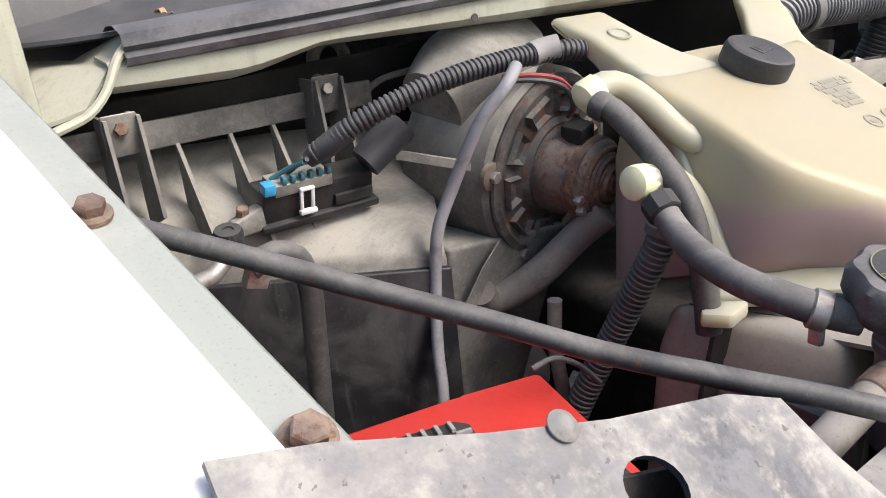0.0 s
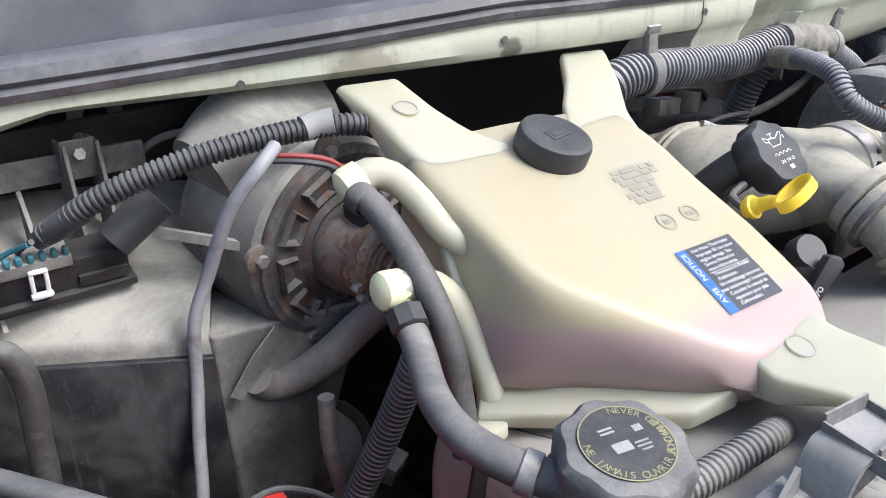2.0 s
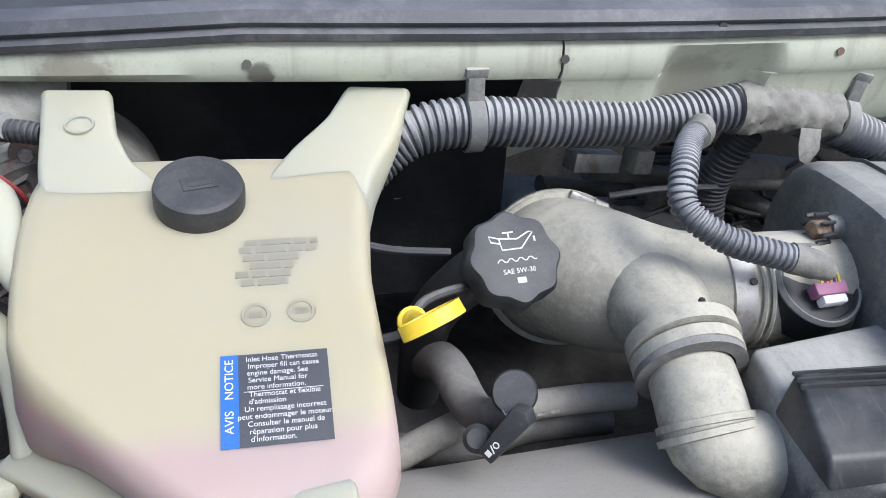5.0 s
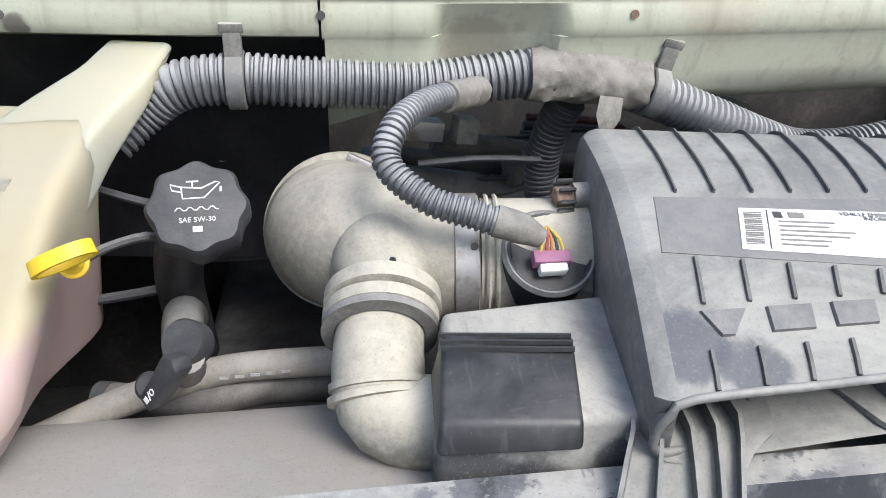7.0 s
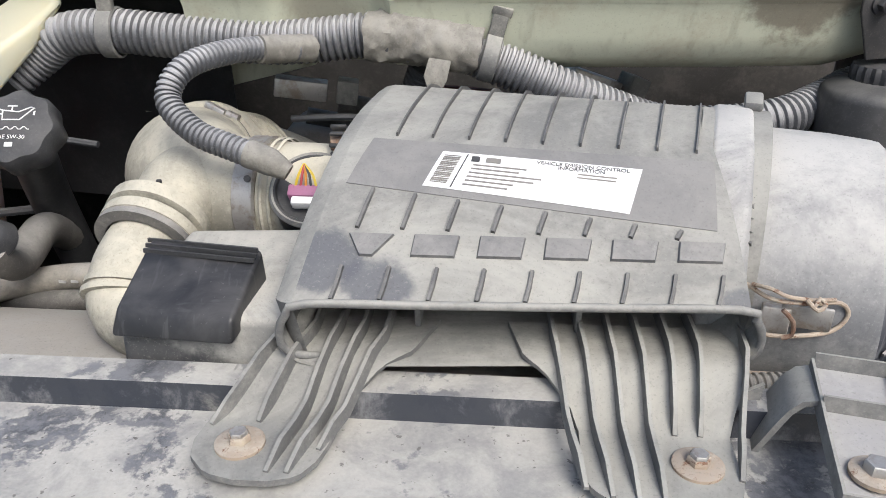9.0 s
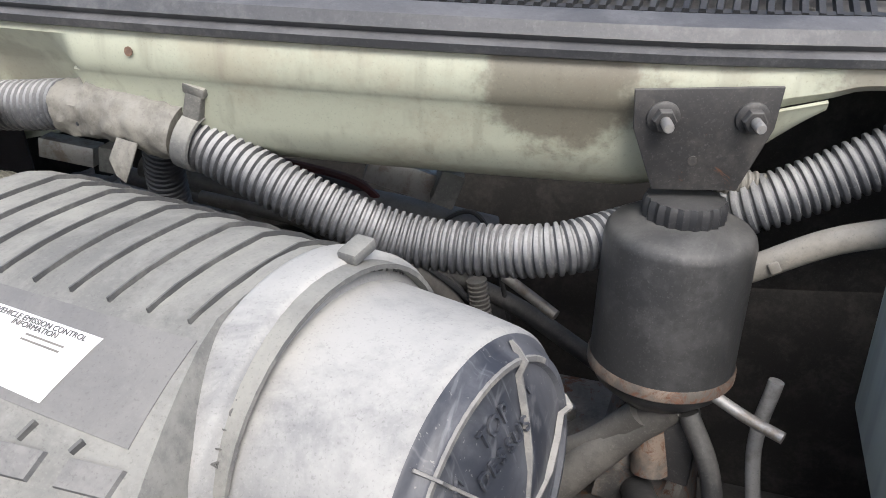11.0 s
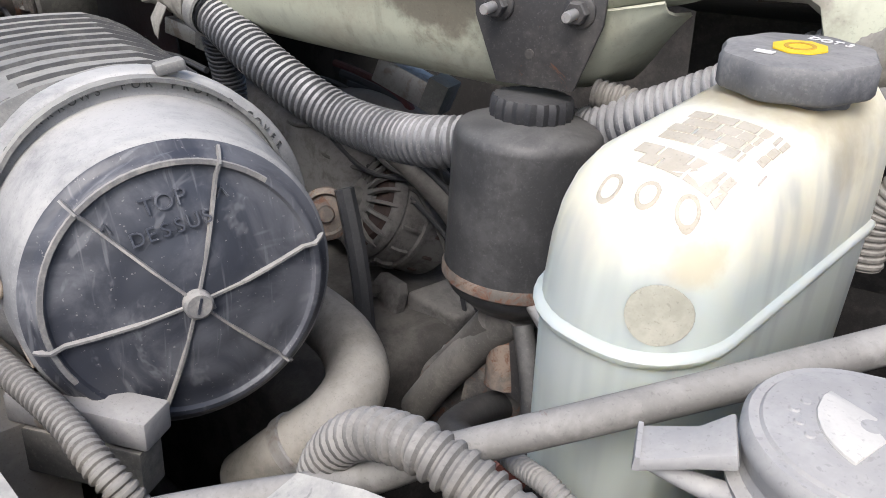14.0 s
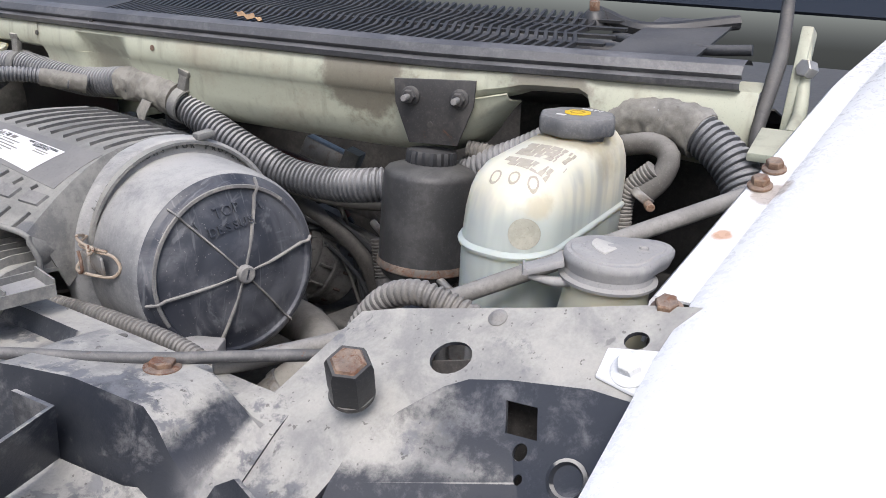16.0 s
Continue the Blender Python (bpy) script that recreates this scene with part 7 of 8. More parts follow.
for dx in (0.024, 0.030):
    part("groove", lathe([(0.0425, -0.0015), (0.0435, 0.0), (0.0425, 0.0015)], axis((dx, 0.1085 - 0.13 * (dx - 0.024), 1.006), (1, -0.13, 0.03)), 40, None, False, False), intake_plastic, duct)
# ridges on the resonator cover
for k in range(3):
    part("ridge", strip([(-0.026, -0.0165 - 0.004 * k, 1.0232 - 0.0016 * k), (0.044, -0.0235 - 0.004 * k, 1.0222 - 0.0016 * k)], 0.0022, 0.0018), black_plastic, res)
part("seam", strip([(0.048, -0.05, 0.990), (0.078, -0.055, 0.995)], 0.003, 0.003, (0, -1, 0.3)), grey_plastic, res)

# ---------------------------------------------------------------- loom clips, tape tag
def loom_clip(x, y, z, lean=0):
    c = thing("loom_clip", "grey plastic clip holding the loom to the cowl", "clip", (x, y, z), "loom clips")
    m = pose(x, y, z, 0, lean, 0)
    part("band", lathe([(0.0195, -0.007), (0.0215, -0.006), (0.0215, 0.006), (0.0195, 0.007)], m @ pose(0, 0, 0, 0, 90, 0), 24, None, False, False), grey_plastic, c)
    part("post", block((0.013, 0.008, 0.026), m @ pose(0, -0.006, 0.030)), dusty_plastic, c)
    part("head", block((0.017, 0.014, 0.008), m @ pose(0, -0.004, 0.040, 15, 0, 0)), dusty_plastic, c)
    part("tooth", block((0.005, 0.010, 0.012), m @ pose(0, 0.002, 0.048)), dusty_plastic, c)
    return c


loom_clip(-0.143, 0.222, 1.104)
loom_clip(0.177, 0.222, 1.090, 14)
loom_clip(0.672, 0.300, 1.092, 0)
tg = B()
grid(tg, [[(0.128, 0.202, 1.092), (0.146, 0.200, 1.090)], [(0.124, 0.196, 1.078), (0.143, 0.194, 1.075)], [(0.128, 0.196, 1.066), (0.136, 0.195, 1.062)]], False)
part("tape_tag", bent(tg, 0.0008), tape, har, "loose end of brown tape")
part("sleeve", crumple(tube([(0.032, 0.196, 1.099), (0.016, 0.172, 1.103), (0.002, 0.156, 1.1055)], 0.0106, 24, 0.002), 0.0012, 200), tape, har, "brown taped sleeve")
part("tape_wrap", crumple(tube([(0.668, 0.297, 1.1305), (0.690, 0.294, 1.1355), (0.710, 0.290, 1.138), (0.742, 0.281, 1.137), (0.757, 0.277, 1.1315)], 0.0202, 40, 0.0025), 0.0028, 110), tape, har, "brown dusty cloth tape")

# ---------------------------------------------------------------- cowl bracket
cb = thing("cowl_bracket", "black steel bracket bolted to the cowl above the reservoir", "bracket", (0.5, 0.265, 1.11))
BU = Vector((0.082, 0.019, 0.003)).normalized()
CBM = Matrix((BU, Vector((0.02, -0.08, 1)).normalized(), BU.cross(Vector((0.02, -0.08, 1)).normalized()))).transposed().to_4x4()
CBM.translation = (0.505, 0.2375, 1.120)
part("plate", prism([(-0.037, 0.033), (0.046, 0.035), (0.045, 0.010), (0.031, -0.029), (-0.019, -0.029), (-0.035, 0.010)], -0.0015, 0.0015, CBM, None, 0.0006), black_metal, cb)
for x in (-0.019, 0.031):
    part("washer", lathe([(0.0095, 0.0), (0.0095, 0.002), (0.008, 0.003)], CBM @ pose(x, 0.017, 0.0015), 22), black_metal, cb)
    part("nut", ring_hex(0.0068, 0.002, 0.009, CBM @ pose(x, 0.017, 0.0015)), black_metal, cb)
    part("stud", lathe([(0.0032, 0.008), (0.0032, 0.019), (0.0026, 0.020)], CBM @ pose(x, 0.017, 0.0015), 12), zinc, cb, "bright stud end")
# dark disc on the plate: the hole's shade is only colour
part("hole", lathe([(0.003, 0.0), (0.003, 0.0004)], CBM @ pose(0.002, -0.010, 0.0015), 12), dark_inside, cb)
# discs for holes in the cowl lip and seal, most dark to paint shade
for x, z in ((-0.5, 1.140), (-0.30, 1.150), (-0.08, 1.152), (0.040, 1.1735), (0.148, 1.152)):
    solo("lip_hole_disc", lathe([(0.0032, 0.0), (0.0032, 0.0006)], axis((x, cowl_y(x) - 0.0045, z), (0, -1, 0.1)), 12), rusty if x > 0.1 else dark_inside, "small dark disc for a hole with a dirt run in the cowl lip", "hole", (x, cowl_y(x) - 0.004, z), "lip holes")

# ---------------------------------------------------------------- steering reservoir details
part("foot_ring", lathe([(0.0462, 0.964), (0.0486, 0.966), (0.0486, 0.971), (0.0476, 0.974)], pm, 48, None, False, False), motor_metal, ps, "rusty lower seam")
part("spout", tube([(0.508, 0.25, 0.935), (0.509, 0.245, 0.91), (0.512, 0.24, 0.88)], 0.014, 14), motor_metal, ps, "rusty outlet pipe")
part("cap_dots", lathe([(0.003, 0.0885), (0.003, 0.0895)], pose(0.507, 0.245, 1.003), 8), zinc, ps)
hs = [(0.535, 0.262, 1.025), (0.556, 0.262, 1.037), (0.596, 0.262, 1.061), (0.64, 0.265, 1.075)]
sth = thing("steering_hose", "dusty grey hose beside the steering reservoir", "hose", hs[0])
part("hose", tube(hs, 0.0088, 14), dusty_hose, sth)
part("button", block((0.007, 0.003, 0.008), pose(0.566, 0.252, 1.043, 0, -30, 0)), dusty_hose, sth)
hs = [(0.525, 0.285, 1.085), (0.548, 0.29, 1.083), (0.56, 0.29, 1.08)]
solo("stub_loom", corrugated(hs, 0.009, 0.0045, 0.0014, 12), dusty_loom, "short corrugated stub under the bracket", "wire loom", hs[0])

# ---------------------------------------------------------------- alternator and its bracket
alt = thing("alternator", "dusty grey alternator with slotted vents", "alternator", (0.2, 0.42, 0.83))
AC = Vector((0.192, 0.385, 0.883))
AM = axis(AC, (-0.24, -0.86, 0.42))
AZ = AM.to_3x3() @ Vector((0, 0, 1))
slot_dark = grimy("slot_dark", (0.05, 0.03, 0.026), (0.1, 0.06, 0.05), 0.5, 0.1, 0.7)
part("core", lathe([(0.05, -0.05), (0.052, -0.012), (0.044, 0.0), (0.020, 0.004)], AM, 40), slot_dark, alt, "dark winding behind the slots")
part("rear_shell", lathe([(0.030, -0.105), (0.052, -0.098), (0.060, -0.088), (0.060, -0.020), (0.0585, -0.016), (0.053, -0.015)], AM, 48), cast_grey, alt)
part("shell_seam", lathe([(0.060, -0.052), (0.0625, -0.050), (0.0625, -0.044), (0.060, -0.042)], AM, 48, None, False, False), cast_grey, alt)
part("front_rim", lathe([(0.0535, -0.016), (0.0585, -0.014), (0.0575, -0.008), (0.054, -0.004), (0.050, -0.003), (0.0495, -0.008)], AM, 48, None, False, False), cast_grey, alt)
part("hub", lathe([(0.027, 0.000), (0.026, 0.009), (0.021, 0.012), (0.014, 0.012), (0.012, 0.020), (0.0, 0.020)], AM, 36), cast_grey, alt)
for k in range(20):
    a = radians(18 * k)
    c, sn = math.cos(a), math.sin(a)
    part("vent_fin", strip([AM @ Vector((0.023 * c, 0.023 * sn, 0.008)), AM @ Vector((0.036 * c, 0.036 * sn, 0.008)), AM @ Vector((0.047 * c, 0.047 * sn, 0.002)), AM @ Vector((0.054 * c, 0.054 * sn, -0.008))], 0.0048, 0.0042, AZ), cast_grey, alt)
# rear slots are dark blocks on the shell, an opening's shade as colour
for k in range(14):
    a = radians(25.7 * k)
    part("rear_slot_shade", block((0.012, 0.0045, 0.004), AM @ pose(0.0595 * math.cos(a), 0.0595 * math.sin(a), -0.068, 0, 90, 0) @ pose(0, 0, 0, math.degrees(a), 0, 0)), slot_dark, alt)
    part("lower_fin", strip([AM @ Vector((0.060 * math.cos(a), 0.060 * math.sin(a), -0.018)), AM @ Vector((0.062 * math.cos(a), 0.062 * math.sin(a), -0.028)), AM @ Vector((0.060 * math.cos(a), 0.060 * math.sin(a), -0.040))], 0.004, 0.003, AM.to_3x3() @ Vector((math.cos(a), math.sin(a), 0))), cast_grey, alt)
ab = thing("alternator_bracket", "dusty cast alternator bracket with a bolt", "bracket", (0.292, 0.400, 0.750))
AB = Vector((0.286, 0.410, 0.765))
part("casting", loft([[AB + Vector(v) for v in ((-0.030, -0.02, 0.035), (0.035, -0.005, 0.022), (0.045, 0.05, 0.035), (-0.01, 0.05, 0.045))], [AB + Vector(v) for v in ((-0.030, -0.02, -0.10), (0.005, -0.015, -0.10), (0.02, 0.05, -0.10), (-0.02, 0.05, -0.10))]], None, 0.006), cast_grey, ab)
part("lug", prism([(-0.026, 0.006), (-0.018, 0.020), (0.016, 0.020), (0.022, 0.010), (0.022, -0.022), (0.006, -0.024), (0.002, -0.008), (-0.022, -0.008)], -0.006, 0.006, axis(AB + Vector((-0.045, -0.028, 0.026)), (-0.1, -1, 0.25)), None, 0.002), cast_grey, ab)
part("tall_lug", block((0.018, 0.014, 0.04), pose(*(AB + Vector((0.005, 0.04, 0.055))), 0, 0, 15)), cast_grey, ab)
part("post", block((0.026, 0.02, 0.12), pose(*(AB + Vector((-0.048, -0.015, -0.05))))), cast_grey, ab)
part("bolt", ring_hex(0.0085, 0.0, 0.012, axis(AB + Vector((-0.058, -0.036, 0.030)), (-0.3, -1, 0.2))), cast_grey, ab)
pl = thing("belt_pulley", "rust-brown idler pulley with a black belt", "pulley", (0.273, 0.270, 0.924))
PM = axis((0.273, 0.270, 0.924), (0.75, -0.6, 0.25))
part("wheel", lathe([(0.024, -0.012), (0.024, 0.0), (0.019, 0.002), (0.017, -0.002), (0.008, -0.001), (0.007, 0.003)], PM, 30), motor_metal, pl)
part("belt", tube([(0.286, 0.280, 0.950), (0.299, 0.280, 0.913), (0.312, 0.280, 0.864), (0.324, 0.280, 0.787)], 0.009, 8), rubber, pl, "black ribbed belt")
bh = [(0.330, 0.175, 0.900), (0.352, 0.191, 0.890), (0.400, 0.188, 0.885), (0.439, 0.168, 0.880), (0.454, 0.138, 0.870), (0.441, 0.114, 0.850), (0.408, 0.095, 0.810)]
urh = thing("upper_radiator_hose", "thick dusty grey upper radiator hose", "hose", bh[3], "radiator hoses")
part("hose", tube(bh, 0.0225, 24), dusty_hose, urh)
part("clamp", lathe([(0.0226, -0.005), (0.0242, -0.004), (0.0242, 0.004), (0.0226, 0.005)], axis(bh[5], Vector(bh[6]) - Vector(bh[4])), 30, None, False, False), zinc, urh, "spring clamp")
bh = [(0.520, 0.240, 0.941), (0.487, 0.240, 0.902), (0.451, 0.240, 0.851), (0.428, 0.240, 0.814)]
solo("lower_pipe", tube(bh, 0.0135, 16), shade_hose, "dusty dark pipe running under the reservoir", "pipe", bh[0])
bh = [(0.338, 0.400, 0.926), (0.343, 0.400, 0.899), (0.348, 0.400, 0.877)]
solo("alternator_loom", corrugated(bh, 0.010, 0.0045, 0.0014, 12), dusty_loom, "dusty corrugated loom behind the reservoir", "wire loom", bh[0])
bh = [(0.350, 0.400, 0.875), (0.363, 0.400, 0.836), (0.377, 0.400, 0.792), (0.388, 0.400, 0.719)]
solo("engine_pipe", tube(bh, 0.011, 12), alloy, "dull grey pipe with a clamp behind the reservoir", "pipe", bh[0])
bh = [(0.379, 0.330, 0.969), (0.402, 0.320, 0.961), (0.426, 0.310, 0.952)]
solo("metal_rod", tube(bh, 0.0045, 10), zinc, "thin dull metal rod below the loom", "rod", bh[0])
bh = [(0.541, 0.220, 0.964), (0.563, 0.210, 0.958), (0.584, 0.200, 0.955)]
solo("metal_rod", tube(bh, 0.004, 10), zinc, "thin dull metal rod under the steering reservoir", "rod", bh[0])
sb = thing("steering_shaft_joint", "rusty steering bracket below the reservoir", "bracket", (0.499, 0.260, 0.895))
part("bracket", block((0.05, 0.03, 0.09), pose(*(0.501, 0.260, 0.887), 0, 8, 10)), blower_metal, sb)
part("plate", block((0.03, 0.012, 0.05), pose(*(0.524, 0.240, 0.903), 0, 0, -10)), black_metal, sb)
mf = thing("exhaust_manifold", "dark rusty castings of the engine side", "manifold", (0.12, 0.45, 0.85))
part("casting", block((0.24, 0.10, 0.12), pose(0.06, 0.42, 0.90, 0, 10, 0), None, 0.02, 3), alloy, mf)
part("pipe", tube([(0.10, 0.38, 0.97), (0.18, 0.40, 0.98), (0.26, 0.42, 0.97), (0.34, 0.45, 0.95)], 0.02, 14), alloy, mf)
for k in range(5):
    w = [(0.123, 0.400, 1.018), (0.168, 0.400, 1.015), (0.224, 0.400, 1.005), (0.249, 0.420, 0.967)]
    w = [(x, y + 0.01 * k, z - 0.012 * k) for x, y, z in w]
    solo("engine_wire", tube(w, 0.004 + 0.001 * (k % 2), 8), rubber if k % 3 else grimy("dark_red", (0.12, 0.02, 0.02), (0.06, 0.02, 0.02), 0.4, 0.3), "dark dusty engine wire deep behind the loom", "wire", w[0], "engine wires")
cz = thing("engine_connector", "dusty metal connector behind the corrugated loom", "connector", (0.286, 0.360, 1.033))
part("body", block((0.06, 0.025, 0.025), pose(*(0.279, 0.360, 1.034), 0, 20, 20)), zinc, cz)
part("end", block((0.02, 0.03, 0.03), pose(*(0.319, 0.360, 1.030), 0, 20, 20)), dusty_plastic, cz)
ib = thing("intake_bellows", "ribbed dusty intake bellows behind the elbow clamp", "bellows", (-0.05, 0.25, 0.96))
part("bellows", corrugated([RIM + RIM_D * 0.006, RIM + RIM_D * 0.035, RIM + RIM_D * 0.062], 0.0585, 0.0085, 0.0060, 40), intake_plastic, ib)
part("pipe", tube([RIM + RIM_D * 0.060, (-0.036, 0.284, 0.955), (0.000, 0.312, 0.930), (0.05, 0.34, 0.89)], [0.050, 0.047, 0.044, 0.042], 28), intake_plastic, ib)

# ---------------------------------------------------------------- brake reservoir print and hoses
BM = axis((0.6695, 0.2087, 1.1438), (0, -0.10, 1))
part("cap_mark", lathe([(0.0115, 0.0), (0.0115, 0.0006), (0.0, 0.0006)], BM, 8, None, False, True), yellow_plastic, brk, "yellow octagon mark")
part("cap_mark", lathe([(0.0065, 0.0006), (0.0065, 0.0009), (0.0048, 0.0009), (0.0048, 0.0006)], BM, 24, None, False, False), grimy("amber", (0.5, 0.3, 0.02), (0.4, 0.25, 0.02), 0.3, 0.1), brk)
part("print", text_mesh("DOT 3", 0.0068, BM @ pose(0.006, 0.0175, 0.0002, 0, 0, -8), 0.0002), ink_white, brk)
part("print_bar", block((0.008, 0.004, 0.0004), BM @ pose(-0.008, -0.016, 0.0003), None, 0), ink_white, brk)
print_brown = grimy("print_brown", (0.42, 0.38, 0.30), (0.52, 0.48, 0.4), 0.5, 0.05, 0.6)
rng = random.Random(4)
for a, b, c, d, rows in (((0.651, 0.162), (0.692, 0.163), (0.695, 0.134), (0.648, 0.132), 4), ((0.648, 0.127), (0.690, 0.125), (0.690, 0.113), (0.655, 0.115), 2)):
    for r in range(rows):
        v = (r + 0.3) / rows
        p0, p1 = Vector((*a, 1.1)).lerp(Vector((*d, 1.1)), v), Vector((*b, 1.1)).lerp(Vector((*c, 1.1)), v)
        q = rng.uniform(0.0, 0.08)
        while q < 0.93:
            w = min(rng.uniform(0.16, 0.34), 0.97 - q)
            m = Matrix.Translation(p0.lerp(p1, q + w / 2)) @ pose(0, 0, 0, 0, 0, math.degrees(math.atan2(p1.y - p0.y, p1.x - p0.x)))
            part("print_bar", press(block(((p1 - p0).length * w, 0.0066, 0.0008), m, None, 0), BRK, m), print_brown, brk)
            q += w + 0.035
for x, y in ((0.652, 0.1045), (0.667, 0.1055), (0.682, 0.1075)):
    m = pose(x, y, 1.09)
    part("dimple", press(lathe([(0.0044, 0.0), (0.0042, 0.0005), (0.0034, 0.0005), (0.0030, 0.0001)], m, 20, None, False, False), BRK, m), print_brown, brk)
FM2 = axis((0.686, 0.088, 1.064), (0.25, -1, 0.12))
part("float_shadow", press(lathe([(0.0118, 0.0), (0.0116, 0.0005), (0.008, 0.0006), (0.0, 0.0006)], FM2, 26, None, False, True), BRK, FM2), grimy("float_grey", (0.34, 0.335, 0.27), (0.46, 0.45, 0.37), 0.6, 0.05), brk, "grey float showing through the wall")
bhz = [(0.66, 0.28, 1.10), (0.68, 0.274, 1.110), (0.718, 0.268, 1.120), (0.736, 0.262, 1.112), (0.734, 0.255, 1.093), (0.722, 0.250, 1.077)]
boo = thing("booster_hose", "dusty rubber booster hose bending behind the brake reservoir", "hose", bhz[1])
part("hose", tube(bhz, 0.0098, 16), shade_hose, boo)
part("clamp", lathe([(0.0100, -0.004), (0.0112, -0.003), (0.0112, 0.003), (0.0100, 0.004)], axis((0.7215, 0.2497, 1.0765), (-0.5, -0.2, -0.8)), 22, None, False, False), zinc, boo, "perforated worm clamp")
part("clamp_screw", lathe([(0.004, 0.0), (0.004, 0.008), (0.003, 0.009)], axis((0.730, 0.243, 1.071), (0.5, -0.8, -0.1)), 12), rusty, boo, "rusty clamp screw")
bhz = [(0.728, 0.250, 1.101), (0.713, 0.250, 1.085), (0.707, 0.250, 1.067), (0.708, 0.250, 1.044)]
solo("brake_loom", corrugated(bhz, 0.0085, 0.0036, 0.0009, 14), dusty_loom, "thin dark corrugated loom beside the reservoir", "wire loom", bhz[0])
# ---------------------------------------------------------------- washer bottle
wb = thing("washer_bottle", "milky washer bottle with a grey hinged lid", "washer bottle", (0.752, 0.045, 0.95))
WM = axis((0.763, 0.060, 1.0745), (0.03, -0.08, 1))
def drop_shape(a):
    return 1 + 0.62 * max(0.0, math.cos(a - 0.98)) ** 9


part("neck", lathe([(0.034, -0.12), (0.031, -0.05), (0.0278, -0.030), (0.0278, -0.016)], WM, 36), strap_plastic, wb)
part("rim", lathe([(0.0280, -0.019), (0.0318, -0.0175), (0.0322, -0.0155), (0.0290, -0.0140), (0.0282, -0.010)], WM, 48, None, False, False), faded_plastic, wb)
wl = part("lid", lathe([(0.0285, -0.0105), (0.0290, -0.009), (0.0296, -0.006), (0.0302, -0.0045), (0.0302, -0.001), (0.0288, 0.001), (0.0262, 0.0012), (0.0255, 0.0022), (0.020, 0.0035), (0.0, 0.005)], WM, 64, None, False, True, drop_shape), faded_plastic, wb, "faded pale grey lid")
tabm = WM @ pose(-0.036, -0.023, -0.0135, 0, -14, 28)
part("tab", loft([[tabm @ Vector(v) for v in ((-0.013, -0.0075, -0.001), (-0.013, 0.0075, -0.001), (-0.012, 0.0075, 0.0035), (-0.012, -0.0075, 0.0035))],
                  [tabm @ Vector(v) for v in ((0.004, -0.007, 0.000), (0.004, 0.007, 0.000), (0.004, 0.0065, 0.0045), (0.004, -0.0065, 0.0045))],
                  [tabm @ Vector(v) for v in ((0.014, -0.0095, 0.002), (0.014, 0.0095, 0.002), (0.014, 0.009, 0.0075), (0.014, -0.009, 0.0075))]], None, 0.0012, 2), faded_plastic, wl)
part("tab_lip", strip([tabm @ Vector((-0.0125, -0.0075, 0.0005)), tabm @ Vector((-0.0125, 0.0075, 0.0005))], 0.002, 0.004), faded_plastic, wl)
part("hinge_strap", tube([tabm @ Vector((-0.010, 0.0, -0.004)), tabm @ Vector((0.006, -0.004, -0.009)), tabm @ Vector((0.020, -0.007, -0.010))], [0.002, 0.0035, 0.003], 10), faded_plastic, wb)
worn = grimy("worn_lid", (0.55, 0.54, 0.50), (0.62, 0.60, 0.55), 0.5, 0.4)
fan = [(0.0195 * math.cos(a), 0.0195 * math.sin(a)) for a in (radians(150 + 10 * k) for k in range(10))] + [(0.006 * math.cos(a), 0.006 * math.sin(a)) for a in (radians(240 - 18 * k) for k in range(6))]
part("raised_mark", prism(fan, 0.0026, 0.0048, WM @ pose(0.006, 0.003, 0, 0, 0, 18), None, 0.0003), worn, wl)
part("raised_mark", block((0.006, 0.004, 0.001), WM @ pose(0.018, 0.010, 0.0042, 0, 0, 15)), faded_plastic, wl)
for x, y in ((-0.016, -0.001), (-0.017, -0.006), (-0.014, -0.010), (-0.013, 0.003), (-0.010, -0.013)):
    part("raised_dot", lathe([(0.0018, 0.0), (0.0012, 0.0008)], WM @ pose(x, y, 0.0034), 10), faded_plastic, wl)

# ---------------------------------------------------------------- front right tubes and small blocks
ac = [(0.582, 0.025, 0.945), (0.5992, 0.012, 0.9855), (0.6123, 0.01, 1.0085), (0.6288, 0.01, 1.0242), (0.6484, 0.012, 1.0305), (0.6628, 0.015, 1.0285), (0.6767, 0.018, 1.0242), (0.6912, 0.02, 1.0184), (0.7012, 0.024, 0.9934)]
solo("headlamp_loom", corrugated(ac, 0.0094, 0.0052, 0.0017, 16), dusty_loom, "arched dusty corrugated loom over the support", "wire loom", ac[3])
lc = [(0.255, -0.046, 0.945), (0.344, -0.041, 0.953), (0.400, -0.036, 0.953), (0.450, -0.031, 0.950), (0.485, -0.030, 0.944), (0.503, -0.024, 0.930), (0.511, -0.017, 0.905)]
solo("support_loom", corrugated(lc, 0.0082, 0.0044, 0.0014, 14), dusty_loom, "grey corrugated loom under the air cleaner lid", "wire loom", lc[2])
mb = thing("mount_block", "pale grey plastic mount block under the air cleaner", "mount", (0.42, 0.01, 0.915))
part("block", block((0.085, 0.024, 0.018), pose(0.425, -0.009, 0.930, 0, 0, 30), None, 0.002, 2), faded_plastic, mb)
part("base", block((0.075, 0.02, 0.03), pose(0.425, -0.010, 0.903, 0, 0, 30)), dusty_plastic, mb)
part("screw", lathe([(0.007, 0.0), (0.006, 0.002)], axis((0.418, -0.0285, 0.930), (0.5, -0.86, 0.0)), 16), zinc, mb)
